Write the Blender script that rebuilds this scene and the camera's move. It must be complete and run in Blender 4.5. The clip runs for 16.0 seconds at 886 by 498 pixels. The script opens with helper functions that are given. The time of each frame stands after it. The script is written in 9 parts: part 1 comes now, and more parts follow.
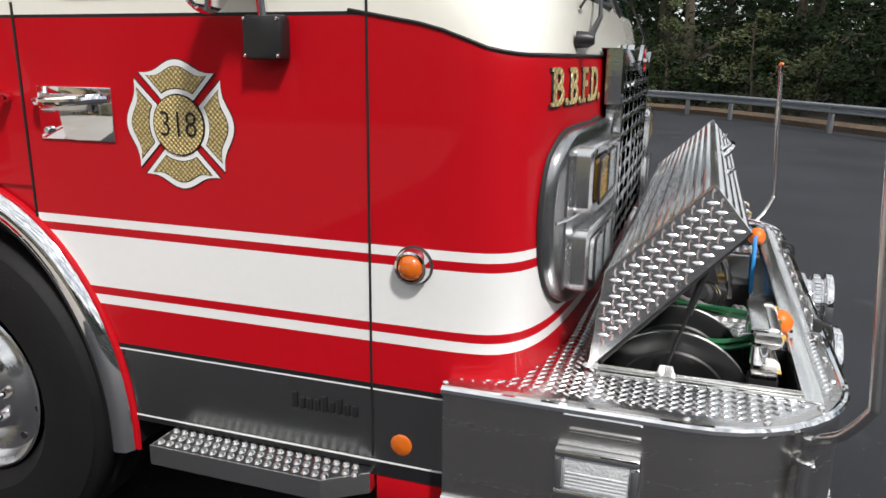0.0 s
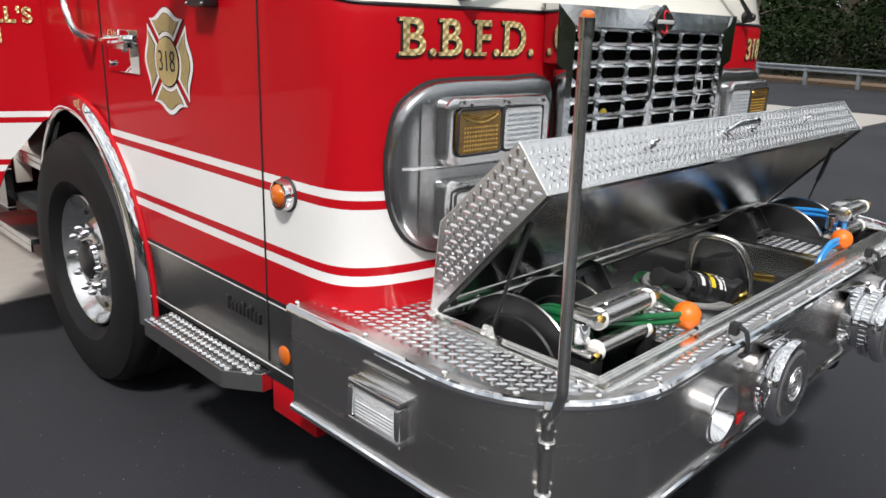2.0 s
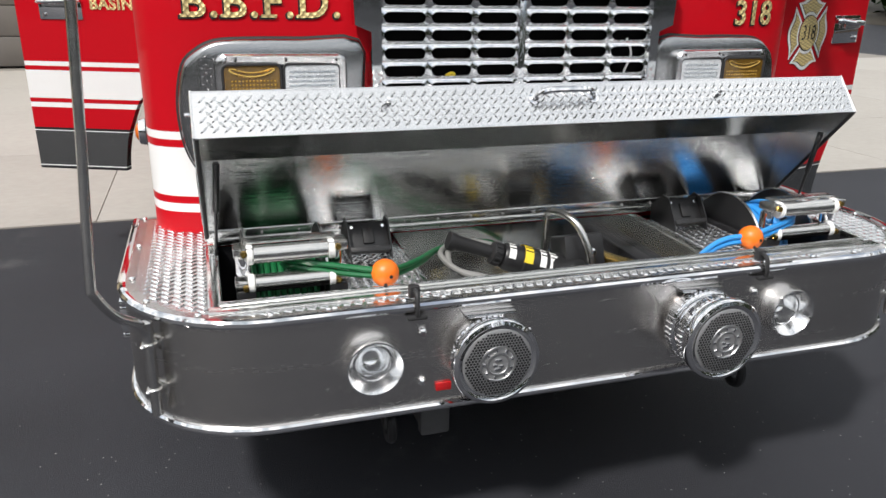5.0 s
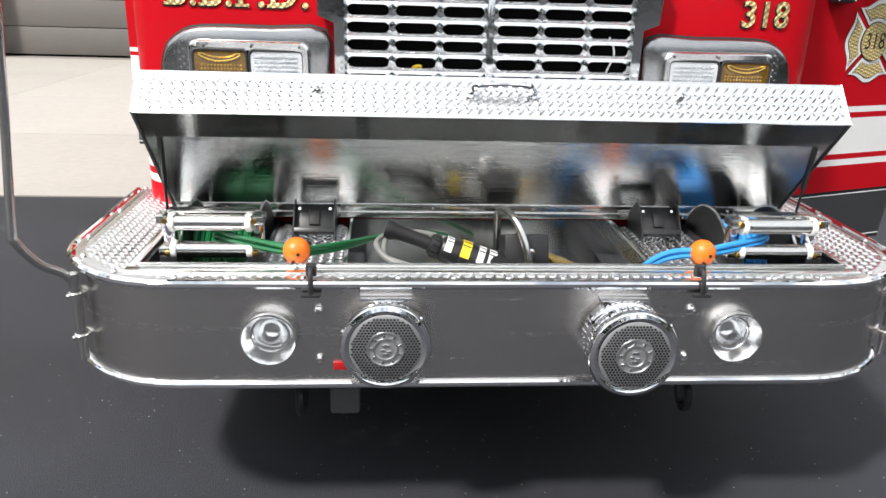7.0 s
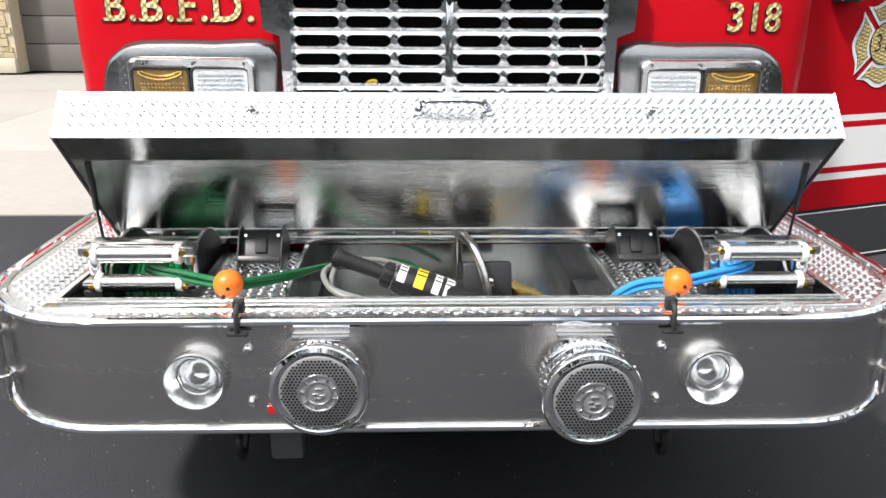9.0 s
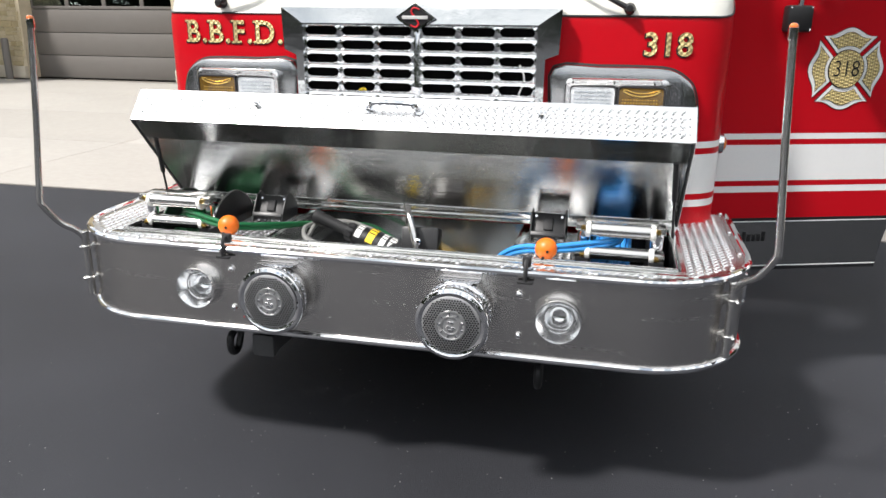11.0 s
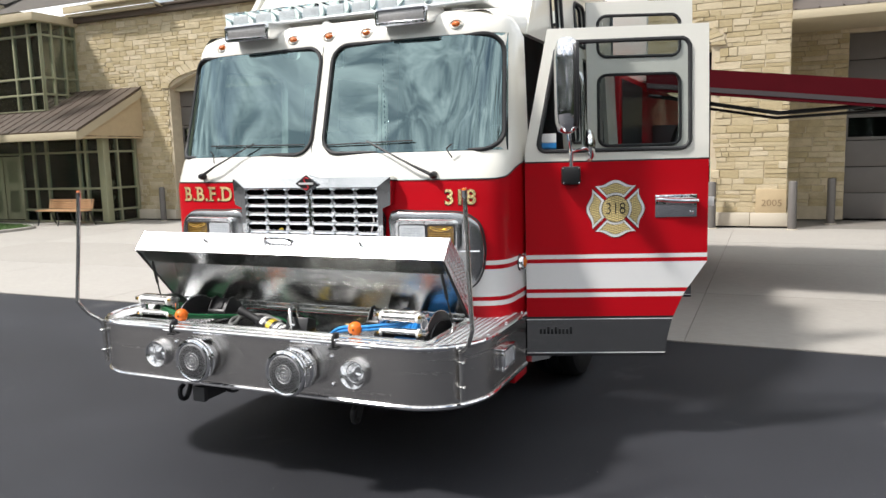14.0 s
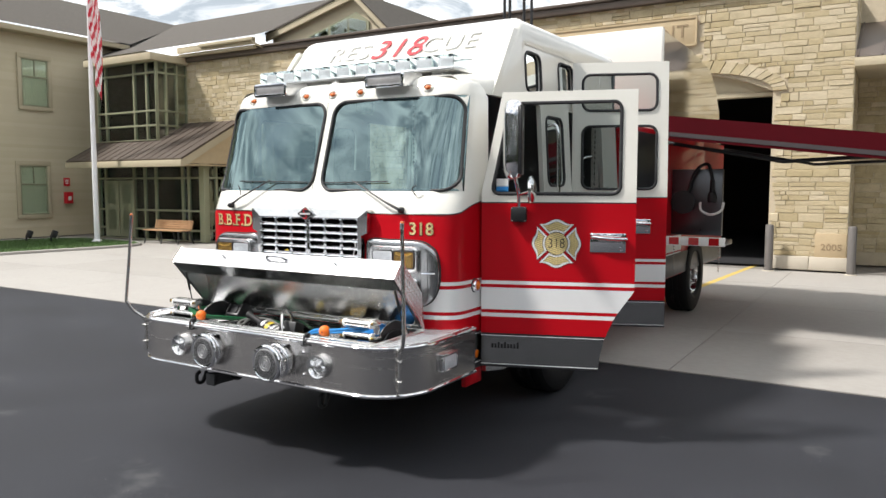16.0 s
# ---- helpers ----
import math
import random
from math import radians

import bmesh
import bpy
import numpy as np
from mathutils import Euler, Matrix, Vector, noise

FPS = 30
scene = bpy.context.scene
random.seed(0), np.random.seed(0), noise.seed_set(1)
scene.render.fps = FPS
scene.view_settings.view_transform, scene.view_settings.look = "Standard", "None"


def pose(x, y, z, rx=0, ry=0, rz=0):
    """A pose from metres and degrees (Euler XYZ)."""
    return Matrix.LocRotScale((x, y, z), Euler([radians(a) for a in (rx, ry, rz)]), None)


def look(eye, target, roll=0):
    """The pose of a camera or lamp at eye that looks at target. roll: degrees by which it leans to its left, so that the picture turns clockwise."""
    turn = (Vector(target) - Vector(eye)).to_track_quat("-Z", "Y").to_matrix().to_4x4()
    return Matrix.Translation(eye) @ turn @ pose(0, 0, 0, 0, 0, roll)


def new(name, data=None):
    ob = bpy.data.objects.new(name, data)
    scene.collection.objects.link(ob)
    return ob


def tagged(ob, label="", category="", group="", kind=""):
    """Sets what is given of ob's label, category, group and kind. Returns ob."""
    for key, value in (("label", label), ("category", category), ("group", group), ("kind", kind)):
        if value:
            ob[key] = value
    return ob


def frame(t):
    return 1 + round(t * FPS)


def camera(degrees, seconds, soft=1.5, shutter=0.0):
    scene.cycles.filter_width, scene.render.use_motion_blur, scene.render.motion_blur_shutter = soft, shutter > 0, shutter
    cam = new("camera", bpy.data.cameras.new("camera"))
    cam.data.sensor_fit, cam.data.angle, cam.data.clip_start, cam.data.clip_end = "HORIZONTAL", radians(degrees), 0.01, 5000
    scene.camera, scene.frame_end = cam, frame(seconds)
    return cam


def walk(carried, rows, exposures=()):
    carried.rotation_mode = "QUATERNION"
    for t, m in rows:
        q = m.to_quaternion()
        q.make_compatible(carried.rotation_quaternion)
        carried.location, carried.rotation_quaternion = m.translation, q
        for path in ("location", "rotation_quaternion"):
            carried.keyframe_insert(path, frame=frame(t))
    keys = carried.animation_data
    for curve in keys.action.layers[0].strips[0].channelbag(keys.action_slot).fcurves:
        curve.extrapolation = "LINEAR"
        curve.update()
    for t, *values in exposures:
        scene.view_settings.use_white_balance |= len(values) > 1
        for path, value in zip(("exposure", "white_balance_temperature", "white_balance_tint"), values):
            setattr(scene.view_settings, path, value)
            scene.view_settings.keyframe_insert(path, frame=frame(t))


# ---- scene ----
cam = camera(61.2, 16.0)
PATH = [
    (0, (0.255, -2.847, 1.623), (-0.374, -1.014, 1.129), 0.6),
    (0.5, (0.528, -2.723, 1.6), (-0.314, -0.988, 1.073), 1.1),
    (1, (0.803, -2.606, 1.606), (-0.272, -1.006, 1.071), 0.3),
    (1.5, (1.085, -2.492, 1.606), (-0.137, -1.015, 1.037), 0.2),
    (2, (1.335, -2.318, 1.586), (-0.012, -0.953, 1.015), 2.0),
    (2.5, (1.587, -2.121, 1.602), (0.133, -0.893, 0.99), 1.8),
    (3, (1.8, -1.923, 1.605), (0.24, -0.842, 0.974), 1.7),
    (3.5, (1.926, -1.683, 1.584), (0.286, -0.729, 0.95), 2.2),
    (4, (2.045, -1.459, 1.602), (0.345, -0.604, 0.986), 1.2),
    (4.5, (2.201, -1.222, 1.602), (0.441, -0.534, 0.945), 1.7),
    (4.7, (2.257, -1.126, 1.614), (0.479, -0.49, 0.953), 1.3),
    (6.8, (2.501, -0.4, 1.593), (0.627, -0.198, 0.925), 2.0),
    (7, (2.495, -0.333, 1.592), (0.613, -0.181, 0.931), 1.8),
    (7.5, (2.362, -0.252, 1.575), (0.492, -0.119, 0.878), 2.7),
    (8, (2.272, -0.181, 1.574), (0.404, -0.075, 0.867), 1.6),
    (8.5, (2.294, -0.148, 1.58), (0.424, -0.046, 0.878), 0.8),
    (9, (2.315, -0.088, 1.593), (0.422, -0.028, 0.951), 0.4),
    (9.2, (2.328, -0.052, 1.592), (0.441, 0.023, 0.932), 0.6),
    (11.3, (3.028, 0.929, 1.655), (1.17, 0.427, 1.114), -0.3),
    (11.5, (3.094, 1.025, 1.678), (1.229, 0.492, 1.192), -1.2),
    (12, (3.284, 1.276, 1.68), (1.444, 0.63, 1.238), -0.7),
    (12.5, (3.395, 1.579, 1.723), (1.563, 0.875, 1.336), -1.8),
    (13, (3.493, 1.918, 1.724), (1.71, 1.123, 1.289), -0.3),
    (13.5, (3.668, 2.21, 1.734), (1.882, 1.365, 1.426), -0.4),
    (14, (3.812, 2.538, 1.783), (1.996, 1.741, 1.528), -1.6),
    (14.5, (3.927, 2.862, 1.778), (2.168, 1.954, 1.494), -0.3),
    (15, (4.032, 3.141, 1.786), (2.262, 2.236, 1.565), -1.4),
    (15.5, (4.162, 3.411, 1.805), (2.434, 2.427, 1.591), -1.0),
    (16, (4.211, 3.716, 1.824), (2.506, 2.683, 1.657), 0.0),
]
walk(cam, [(t, look(eye, target, roll)) for t, eye, target, roll in PATH],
     [(0.0, -0.28), (1.5, -0.27), (3.0, -0.27), (4.0, -0.26), (4.5, -0.2), (7.0, 0.34), (8.5, 0.42), (9.0, 0.42), (11.5, 0.26), (13.5, 0.18), (16.0, 0.14)])

# ---------------------------------------------------------------- world, sun
SUN_DIR = Vector((0.52, -0.58, 1.0)).normalized()
world = bpy.data.worlds.new("sky")
scene.world = world
world.use_nodes = True
wn, wl = world.node_tree.nodes, world.node_tree.links
wn.clear()
w_out = wn.new("ShaderNodeOutputWorld")
w_bg = wn.new("ShaderNodeBackground")
w_bg.inputs["Strength"].default_value = 0.12
w_sky = wn.new("ShaderNodeTexSky")
w_sky.sky_type = "NISHITA"
w_sky.sun_disc = False
w_sky.sun_elevation = math.asin(SUN_DIR.z)
w_sky.sun_rotation = math.atan2(SUN_DIR.x, SUN_DIR.y)
w_sky.air_density, w_sky.dust_density, w_sky.ozone_density = 1.0, 1.4, 1.2
w_co = wn.new("ShaderNodeTexCoord")
w_map = wn.new("ShaderNodeMapping")
w_map.inputs["Scale"].default_value = (1.6, 1.6, 4.2)
w_noise = wn.new("ShaderNodeTexNoise")
w_noise.inputs["Scale"].default_value = 1.7
w_noise.inputs["Detail"].default_value = 7.0
w_noise.inputs["Roughness"].default_value = 0.55
w_noise.inputs["Distortion"].default_value = 0.6
w_ramp = wn.new("ShaderNodeValToRGB")
w_ramp.color_ramp.elements[0].position = 0.24
w_ramp.color_ramp.elements[1].position = 0.48
w_mix = wn.new("ShaderNodeMix")
w_mix.data_type = "RGBA"
w_tone = wn.new("ShaderNodeTexNoise")
w_tone.inputs["Scale"].default_value = 3.2
w_tone.inputs["Detail"].default_value = 9.0
w_tone.inputs["Roughness"].default_value = 0.58
w_tone.inputs["Distortion"].default_value = 1.6
w_tones = wn.new("ShaderNodeValToRGB")
w_tones.color_ramp.elements[0].position, w_tones.color_ramp.elements[1].position = 0.38, 0.62
w_tones.color_ramp.elements[0].color = (0.30, 0.34, 0.38, 1)
w_tones.color_ramp.elements[1].color = (1, 1, 1, 1)
w_gain = wn.new("ShaderNodeVectorMath")
w_gain.operation = "SCALE"
w_gain.inputs["Scale"].default_value = 15.0
wl.new(w_map.outputs["Vector"], w_tone.inputs["Vector"])
wl.new(w_tone.outputs["Fac"], w_tones.inputs["Fac"])
wl.new(w_tones.outputs["Color"], w_gain.inputs[0])
wl.new(w_gain.outputs["Vector"], w_mix.inputs[7])
wl.new(w_co.outputs["Generated"], w_map.inputs["Vector"])
wl.new(w_map.outputs["Vector"], w_noise.inputs["Vector"])
wl.new(w_noise.outputs["Fac"], w_ramp.inputs["Fac"])
wl.new(w_ramp.outputs["Color"], w_mix.inputs[0])
wl.new(w_sky.outputs["Color"], w_mix.inputs[6])
wl.new(w_mix.outputs[2], w_bg.inputs["Color"])
wl.new(w_bg.outputs["Background"], w_out.inputs["Surface"])

sun = new("sun", bpy.data.lights.new("sun", "SUN"))
sun.data.energy, sun.data.angle, sun.data.color = 4.7, radians(5.5), (1.0, 0.955, 0.92)
sun.matrix_world = look(SUN_DIR * 40, (0, 0, 0))


# ---------------------------------------------------------------- materials
def rgba(c):
    return (c[0], c[1], c[2], 1.0)


def material(name, color, rough=0.5, metal=0.0, vary=0.12, scale=6.0, fine=60.0, bump=0.0, bump_scale=80.0,
             rough_vary=0.08, coat=0.0, stretch=(1, 1, 1), spot=None, spot_scale=3.0, spot_at=0.62, random_tone=0.0, island=0.0, spec=0.5, speck=None):
    """Principled surface with colour variation at two scales, uneven gloss and fine relief."""
    m = bpy.data.materials.new(name)
    m.use_nodes = True
    n, l = m.node_tree.nodes, m.node_tree.links
    b = n["Principled BSDF"]
    b.inputs["Metallic"].default_value = metal
    b.inputs["Coat Weight"].default_value = coat
    b.inputs["Coat Roughness"].default_value = 0.04
    b.inputs["Specular IOR Level"].default_value = spec
    co = n.new("ShaderNodeTexCoord")
    mp = n.new("ShaderNodeMapping")
    mp.inputs["Scale"].default_value = stretch
    l.new(co.outputs["Object"], mp.inputs["Vector"])
    big = n.new("ShaderNodeTexNoise")
    big.inputs["Scale"].default_value = scale
    big.inputs["Detail"].default_value = 5
    small = n.new("ShaderNodeTexNoise")
    small.inputs["Scale"].default_value = fine
    small.inputs["Detail"].default_value = 4
    l.new(mp.outputs["Vector"], big.inputs["Vector"])
    l.new(mp.outputs["Vector"], small.inputs["Vector"])
    add = n.new("ShaderNodeMath")
    add.operation = "MULTIPLY_ADD"
    add.inputs[1].default_value = 0.6
    l.new(big.outputs["Fac"], add.inputs[0])
    half = n.new("ShaderNodeMath")
    half.operation = "MULTIPLY"
    half.inputs[1].default_value = 0.4
    l.new(small.outputs["Fac"], half.inputs[0])
    l.new(half.outputs[0], add.inputs[2])
    ramp = n.new("ShaderNodeValToRGB")
    e = ramp.color_ramp.elements
    e[0].position, e[1].position = 0.28, 0.72
    e[0].color = rgba([max(0, c * (1 - vary)) for c in color])
    e[1].color = rgba([min(1, c * (1 + vary)) for c in color])
    l.new(add.outputs[0], ramp.inputs["Fac"])
    col = ramp.outputs["Color"]
    if spot is not None:
        sp = n.new("ShaderNodeTexNoise")
        sp.inputs["Scale"].default_value = spot_scale
        sp.inputs["Detail"].default_value = 6
        sp.inputs["Roughness"].default_value = 0.65
        l.new(mp.outputs["Vector"], sp.inputs["Vector"])
        sr = n.new("ShaderNodeValToRGB")
        sr.color_ramp.elements[0].position, sr.color_ramp.elements[1].position = spot_at, spot_at + 0.1
        l.new(sp.outputs["Fac"], sr.inputs["Fac"])
        mx = n.new("ShaderNodeMix")
        mx.data_type = "RGBA"
        mx.inputs[7].default_value = rgba(spot)
        l.new(sr.outputs["Color"], mx.inputs[0])
        l.new(col, mx.inputs[6])
        col = mx.outputs[2]
    if speck is not None:
        vo = n.new("ShaderNodeTexVoronoi")
        vo.inputs["Scale"].default_value = speck[0]
        l.new(mp.outputs["Vector"], vo.inputs["Vector"])
        near = n.new("ShaderNodeMath")
        near.operation = "LESS_THAN"
        near.inputs[1].default_value = speck[1]
        l.new(vo.outputs["Distance"], near.inputs[0])
        sel = n.new("ShaderNodeSeparateColor")
        l.new(vo.outputs["Color"], sel.inputs["Color"])
        mul = n.new("ShaderNodeMath")
        mul.operation = "MULTIPLY"
        l.new(near.outputs[0], mul.inputs[0])
        l.new(sel.outputs[0], mul.inputs[1])
        mx2 = n.new("ShaderNodeMix")
        mx2.data_type = "RGBA"
        mx2.inputs[7].default_value = rgba(speck[2])
        l.new(mul.outputs[0], mx2.inputs[0])
        l.new(col, mx2.inputs[6])
        col = mx2.outputs[2]
    if random_tone or island:
        src = n.new("ShaderNodeObjectInfo").outputs["Random"] if random_tone else n.new("ShaderNodeNewGeometry").outputs["Random Per Island"]
        amount = random_tone or island
        rng = n.new("ShaderNodeMapRange")
        rng.inputs["To Min"].default_value, rng.inputs["To Max"].default_value = 1 - amount, 1 + amount
        l.new(src, rng.inputs["Value"])
        hsv = n.new("ShaderNodeHueSaturation")
        l.new(rng.outputs["Result"], hsv.inputs["Value"])
        rng2 = n.new("ShaderNodeMapRange")
        rng2.inputs["To Min"].default_value, rng2.inputs["To Max"].default_value = 1 + amount, 1 - amount
        l.new(src, rng2.inputs["Value"])
        l.new(rng2.outputs["Result"], hsv.inputs["Saturation"])
        l.new(col, hsv.inputs["Color"])
        col = hsv.outputs["Color"]
    l.new(col, b.inputs["Base Color"])
    rr = n.new("ShaderNodeMapRange")
    rr.inputs["To Min"].default_value, rr.inputs["To Max"].default_value = max(0.0, rough - rough_vary), min(1.0, rough + rough_vary)
    l.new(add.outputs[0], rr.inputs["Value"])
    l.new(rr.outputs["Result"], b.inputs["Roughness"])
    if bump:
        bn = n.new("ShaderNodeTexNoise")
        bn.inputs["Scale"].default_value = bump_scale
        bn.inputs["Detail"].default_value = 5
        l.new(mp.outputs["Vector"], bn.inputs["Vector"])
        bp = n.new("ShaderNodeBump")
        bp.inputs["Strength"].default_value = bump
        bp.inputs["Distance"].default_value = 0.01
        l.new(bn.outputs["Fac"], bp.inputs["Height"])
        l.new(bp.outputs["Normal"], b.inputs["Normal"])
    return m


def glass(name, tint, gloss_rough=0.0, ior=1.5, clear=1.0, wavy=0.25, shine=(0.95, 1.0, 1.0)):
    """A thin pane: tinted see-through with a Fresnel mirror on it."""
    m = bpy.data.materials.new(name)
    m.use_nodes = True
    n, l = m.node_tree.nodes, m.node_tree.links
    n.remove(n["Principled BSDF"])
    out = n["Material Output"]
    tr = n.new("ShaderNodeBsdfTransparent")
    tr.inputs["Color"].default_value = rgba([c * clear for c in tint])
    gl = n.new("ShaderNodeBsdfGlossy")
    gl.inputs["Roughness"].default_value = gloss_rough
    gl.inputs["Color"].default_value = rgba(shine)
    fr = n.new("ShaderNodeFresnel")
    fr.inputs["IOR"].default_value = ior
    wave = n.new("ShaderNodeTexNoise")
    wave.inputs["Scale"].default_value = 2.3 if wavy > 0.5 else 2.2
    wave.inputs["Detail"].default_value = 0 if wavy > 0.5 else 1
    wave.inputs["Distortion"].default_value = 0.4 if wavy > 0.5 else 0
    co = n.new("ShaderNodeTexCoord")
    l.new(co.outputs["Object"], wave.inputs["Vector"])
    bp = n.new("ShaderNodeBump")
    bp.inputs["Strength"].default_value = wavy
    bp.inputs["Distance"].default_value = 0.011 if wavy > 0.5 else 0.012
    l.new(wave.outputs["Fac"], bp.inputs["Height"])
    l.new(bp.outputs["Normal"], gl.inputs["Normal"])
    mx = n.new("ShaderNodeMixShader")
    l.new(fr.outputs["Fac"], mx.inputs["Fac"])
    l.new(tr.outputs["BSDF"], mx.inputs[1])
    l.new(gl.outputs["BSDF"], mx.inputs[2])
    l.new(mx.outputs["Shader"], out.inputs["Surface"])
    return m


def turned_gold(name, color, scale, turn):
    """Gold leaf burnished in small round swirls."""
    m = material(name, color, 0.42, 0.3, vary=0.1, scale=30)
    n, l = m.node_tree.nodes, m.node_tree.links
    b = n["Principled BSDF"]
    co = n.new("ShaderNodeTexCoord")
    vo = n.new("ShaderNodeTexVoronoi")
    vo.inputs["Scale"].default_value = scale
    vo.inputs["Randomness"].default_value = 0.1
    mp = n.new("ShaderNodeMapping")
    mp.inputs["Rotation"].default_value = turn
    l.new(co.outputs["Object"], mp.inputs["Vector"])
    l.new(mp.outputs["Vector"], vo.inputs["Vector"])
    bp = n.new("ShaderNodeBump")
    bp.inputs["Strength"].default_value = 0.9
    bp.inputs["Distance"].default_value = 0.008
    l.new(vo.outputs["Distance"], bp.inputs["Height"])
    l.new(bp.outputs["Normal"], b.inputs["Normal"])
    ramp = n.new("ShaderNodeValToRGB")
    ramp.color_ramp.elements[0].position, ramp.color_ramp.elements[1].position = 0.3, 0.75
    ramp.color_ramp.elements[0].color = rgba(color)
    ramp.color_ramp.elements[1].color = rgba([c * 0.38 for c in color])
    l.new(vo.outputs["Distance"], ramp.inputs["Fac"])
    l.new(ramp.outputs["Color"], b.inputs["Base Color"])
    return m



RED = material("red_paint", (0.46, 0.0035, 0.010), 0.45, vary=0.03, scale=2, rough_vary=0.03, coat=0.25, spec=0.1)
WHITE = material("white_paint", (0.84, 0.82, 0.74), 0.25, vary=0.02, scale=2, rough_vary=0.03, coat=0.8)
STRIPE = material("white_stripe", (0.80, 0.80, 0.79), 0.35, vary=0.02, rough_vary=0.04, coat=0.4)
GREY = material("polished_lower_panel", (0.34, 0.34, 0.335), 0.22, 1.0, vary=0.04, scale=3, rough_vary=0.03)
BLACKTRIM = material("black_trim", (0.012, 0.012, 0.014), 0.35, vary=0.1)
# black lightened to grey so the hitch reads as lit under the bumper
HITCHGREY = material("lightened_black_rubber", (0.06, 0.06, 0.062), 0.6, vary=0.2)
RUBBER = material("rubber", (0.018, 0.018, 0.019), 0.6, vary=0.2, bump=0.1, spot=(0.05, 0.048, 0.045), spot_scale=7)
TYRE = material("tyre_rubber", (0.010, 0.010, 0.0105), 0.62, vary=0.2, scale=9, bump=0.15, bump_scale=120, spot=(0.03, 0.028, 0.026), spot_scale=5, spec=0.2)
PLASTIC = material("black_plastic", (0.015, 0.015, 0.016), 0.38, vary=0.15, bump=0.05, bump_scale=300)
CHROME = material("chrome", (0.82, 0.82, 0.83), 0.045, 1.0, vary=0.03, rough_vary=0.03)
HORNCHROME = material("horn_chrome", (0.86, 0.86, 0.86), 0.18, 1.0, vary=0.04, rough_vary=0.03)
STEEL = material("stainless_steel", (0.65, 0.64, 0.62), 0.22, 1.0, vary=0.05, scale=3, fine=40, rough_vary=0.06, stretch=(1, 1, 14))
STEELDARK = material("brushed_bumper_steel", (0.60, 0.58, 0.56), 0.26, 1.0, vary=0.05, scale=3, fine=90, rough_vary=0.05, stretch=(0.4, 0.4, 12), bump=0.02, bump_scale=200)
ALU = material("aluminium_sheet", (0.80, 0.80, 0.78), 0.19, 1.0, vary=0.06, scale=5, fine=30, rough_vary=0.09, bump=0.05, bump_scale=80)
MIRRORALU = material("mirror_aluminium", (0.70, 0.70, 0.69), 0.07, 1.0, vary=0.04, scale=2, rough_vary=0.03)
LIDSHEET = material("mill_finish_lid_sheet", (0.74, 0.74, 0.725), 0.11, 1.0, vary=0.05, scale=4, fine=60, rough_vary=0.04, stretch=(1, 0.02, 1), bump=0.075, bump_scale=260)
TRAYSHEET = material("polished_tray_sheet", (0.72, 0.72, 0.71), 0.14, 1.0, vary=0.06, scale=4, fine=30, rough_vary=0.05)
TREAD = material("treadplate", (0.76, 0.76, 0.76), 0.24, 1.0, vary=0.06, scale=8, rough_vary=0.06)
CASTALU = material("cast_aluminium", (0.66, 0.66, 0.66), 0.3, 1.0, vary=0.06, rough_vary=0.06)
ALLOY = material("polished_alloy", (0.72, 0.72, 0.72), 0.19, 1.0, vary=0.05, rough_vary=0.05)
GUNMETAL = material("satin_chrome_bezel", (0.38, 0.385, 0.39), 0.24, 1.0, vary=0.05, coat=0.1)
SATIN = material("satin_lamp_frame", (0.66, 0.66, 0.66), 0.22, 1.0, vary=0.04)
ASPHALT = material("asphalt", (0.0250, 0.0264, 0.0318), 0.70, vary=0.5, scale=0.6, fine=190, bump=0.5, bump_scale=240, rough_vary=0.12, spec=0.32, spot=(0.062, 0.063, 0.066), spot_scale=1.1, spot_at=0.61, speck=(26.0, 0.075, (0.30, 0.295, 0.28)))
CONCRETE = material("concrete", (0.34, 0.322, 0.293), 0.85, vary=0.13, scale=0.9, fine=45, bump=0.2, bump_scale=120, spot=(0.40, 0.368, 0.325), spot_scale=0.6, spot_at=0.57, random_tone=0.05)
CONCRETE_EDGE = material("concrete_joint", (0.2, 0.185, 0.165), 0.9, vary=0.2)
GRASS = material("lawn_grass", (0.06, 0.115, 0.03), 0.8, vary=0.4, scale=3, fine=40, island=0.25)
STONE = material("tan_limestone", (0.46, 0.385, 0.245), 0.88, vary=0.2, scale=5, fine=25, bump=0.6, bump_scale=16, random_tone=0.15)
STONE_J = material("tan_limestone_joined", (0.46, 0.385, 0.245), 0.88, vary=0.2, scale=5, fine=25, bump=0.6, bump_scale=16, island=0.15)
MORTAR = material("mortar", (0.5, 0.43, 0.31), 0.95, vary=0.15, bump=0.3, bump_scale=60)
CASTSTONE = material("cast_stone", (0.52, 0.47, 0.38), 0.85, vary=0.1, scale=2, bump=0.15, bump_scale=50)
SANDPANEL = material("sandstone_panel", (0.46, 0.36, 0.22), 0.85, vary=0.08, bump=0.1)
SIDING = material("tan_siding", (0.53, 0.465, 0.325), 0.75, vary=0.06, scale=1.5, random_tone=0.04)
TRIMTAN = material("tan_trim", (0.44, 0.38, 0.26), 0.7, vary=0.05)
TRIMGREEN = material("olive_window_frame", (0.26, 0.265, 0.17), 0.5, vary=0.06)
METALROOF = material("brown_metal_roof", (0.105, 0.082, 0.066), 0.45, 0.3, vary=0.1, scale=1)
SHINGLE = material("shingles", (0.078, 0.068, 0.056), 0.95, vary=0.3, scale=12, fine=60, bump=0.4, bump_scale=30)
DOORGREY = material("grey_sectional_door", (0.135, 0.125, 0.115), 0.55, vary=0.05)
BLIND = material("pale_blind", (0.78, 0.80, 0.62), 0.8, vary=0.06)
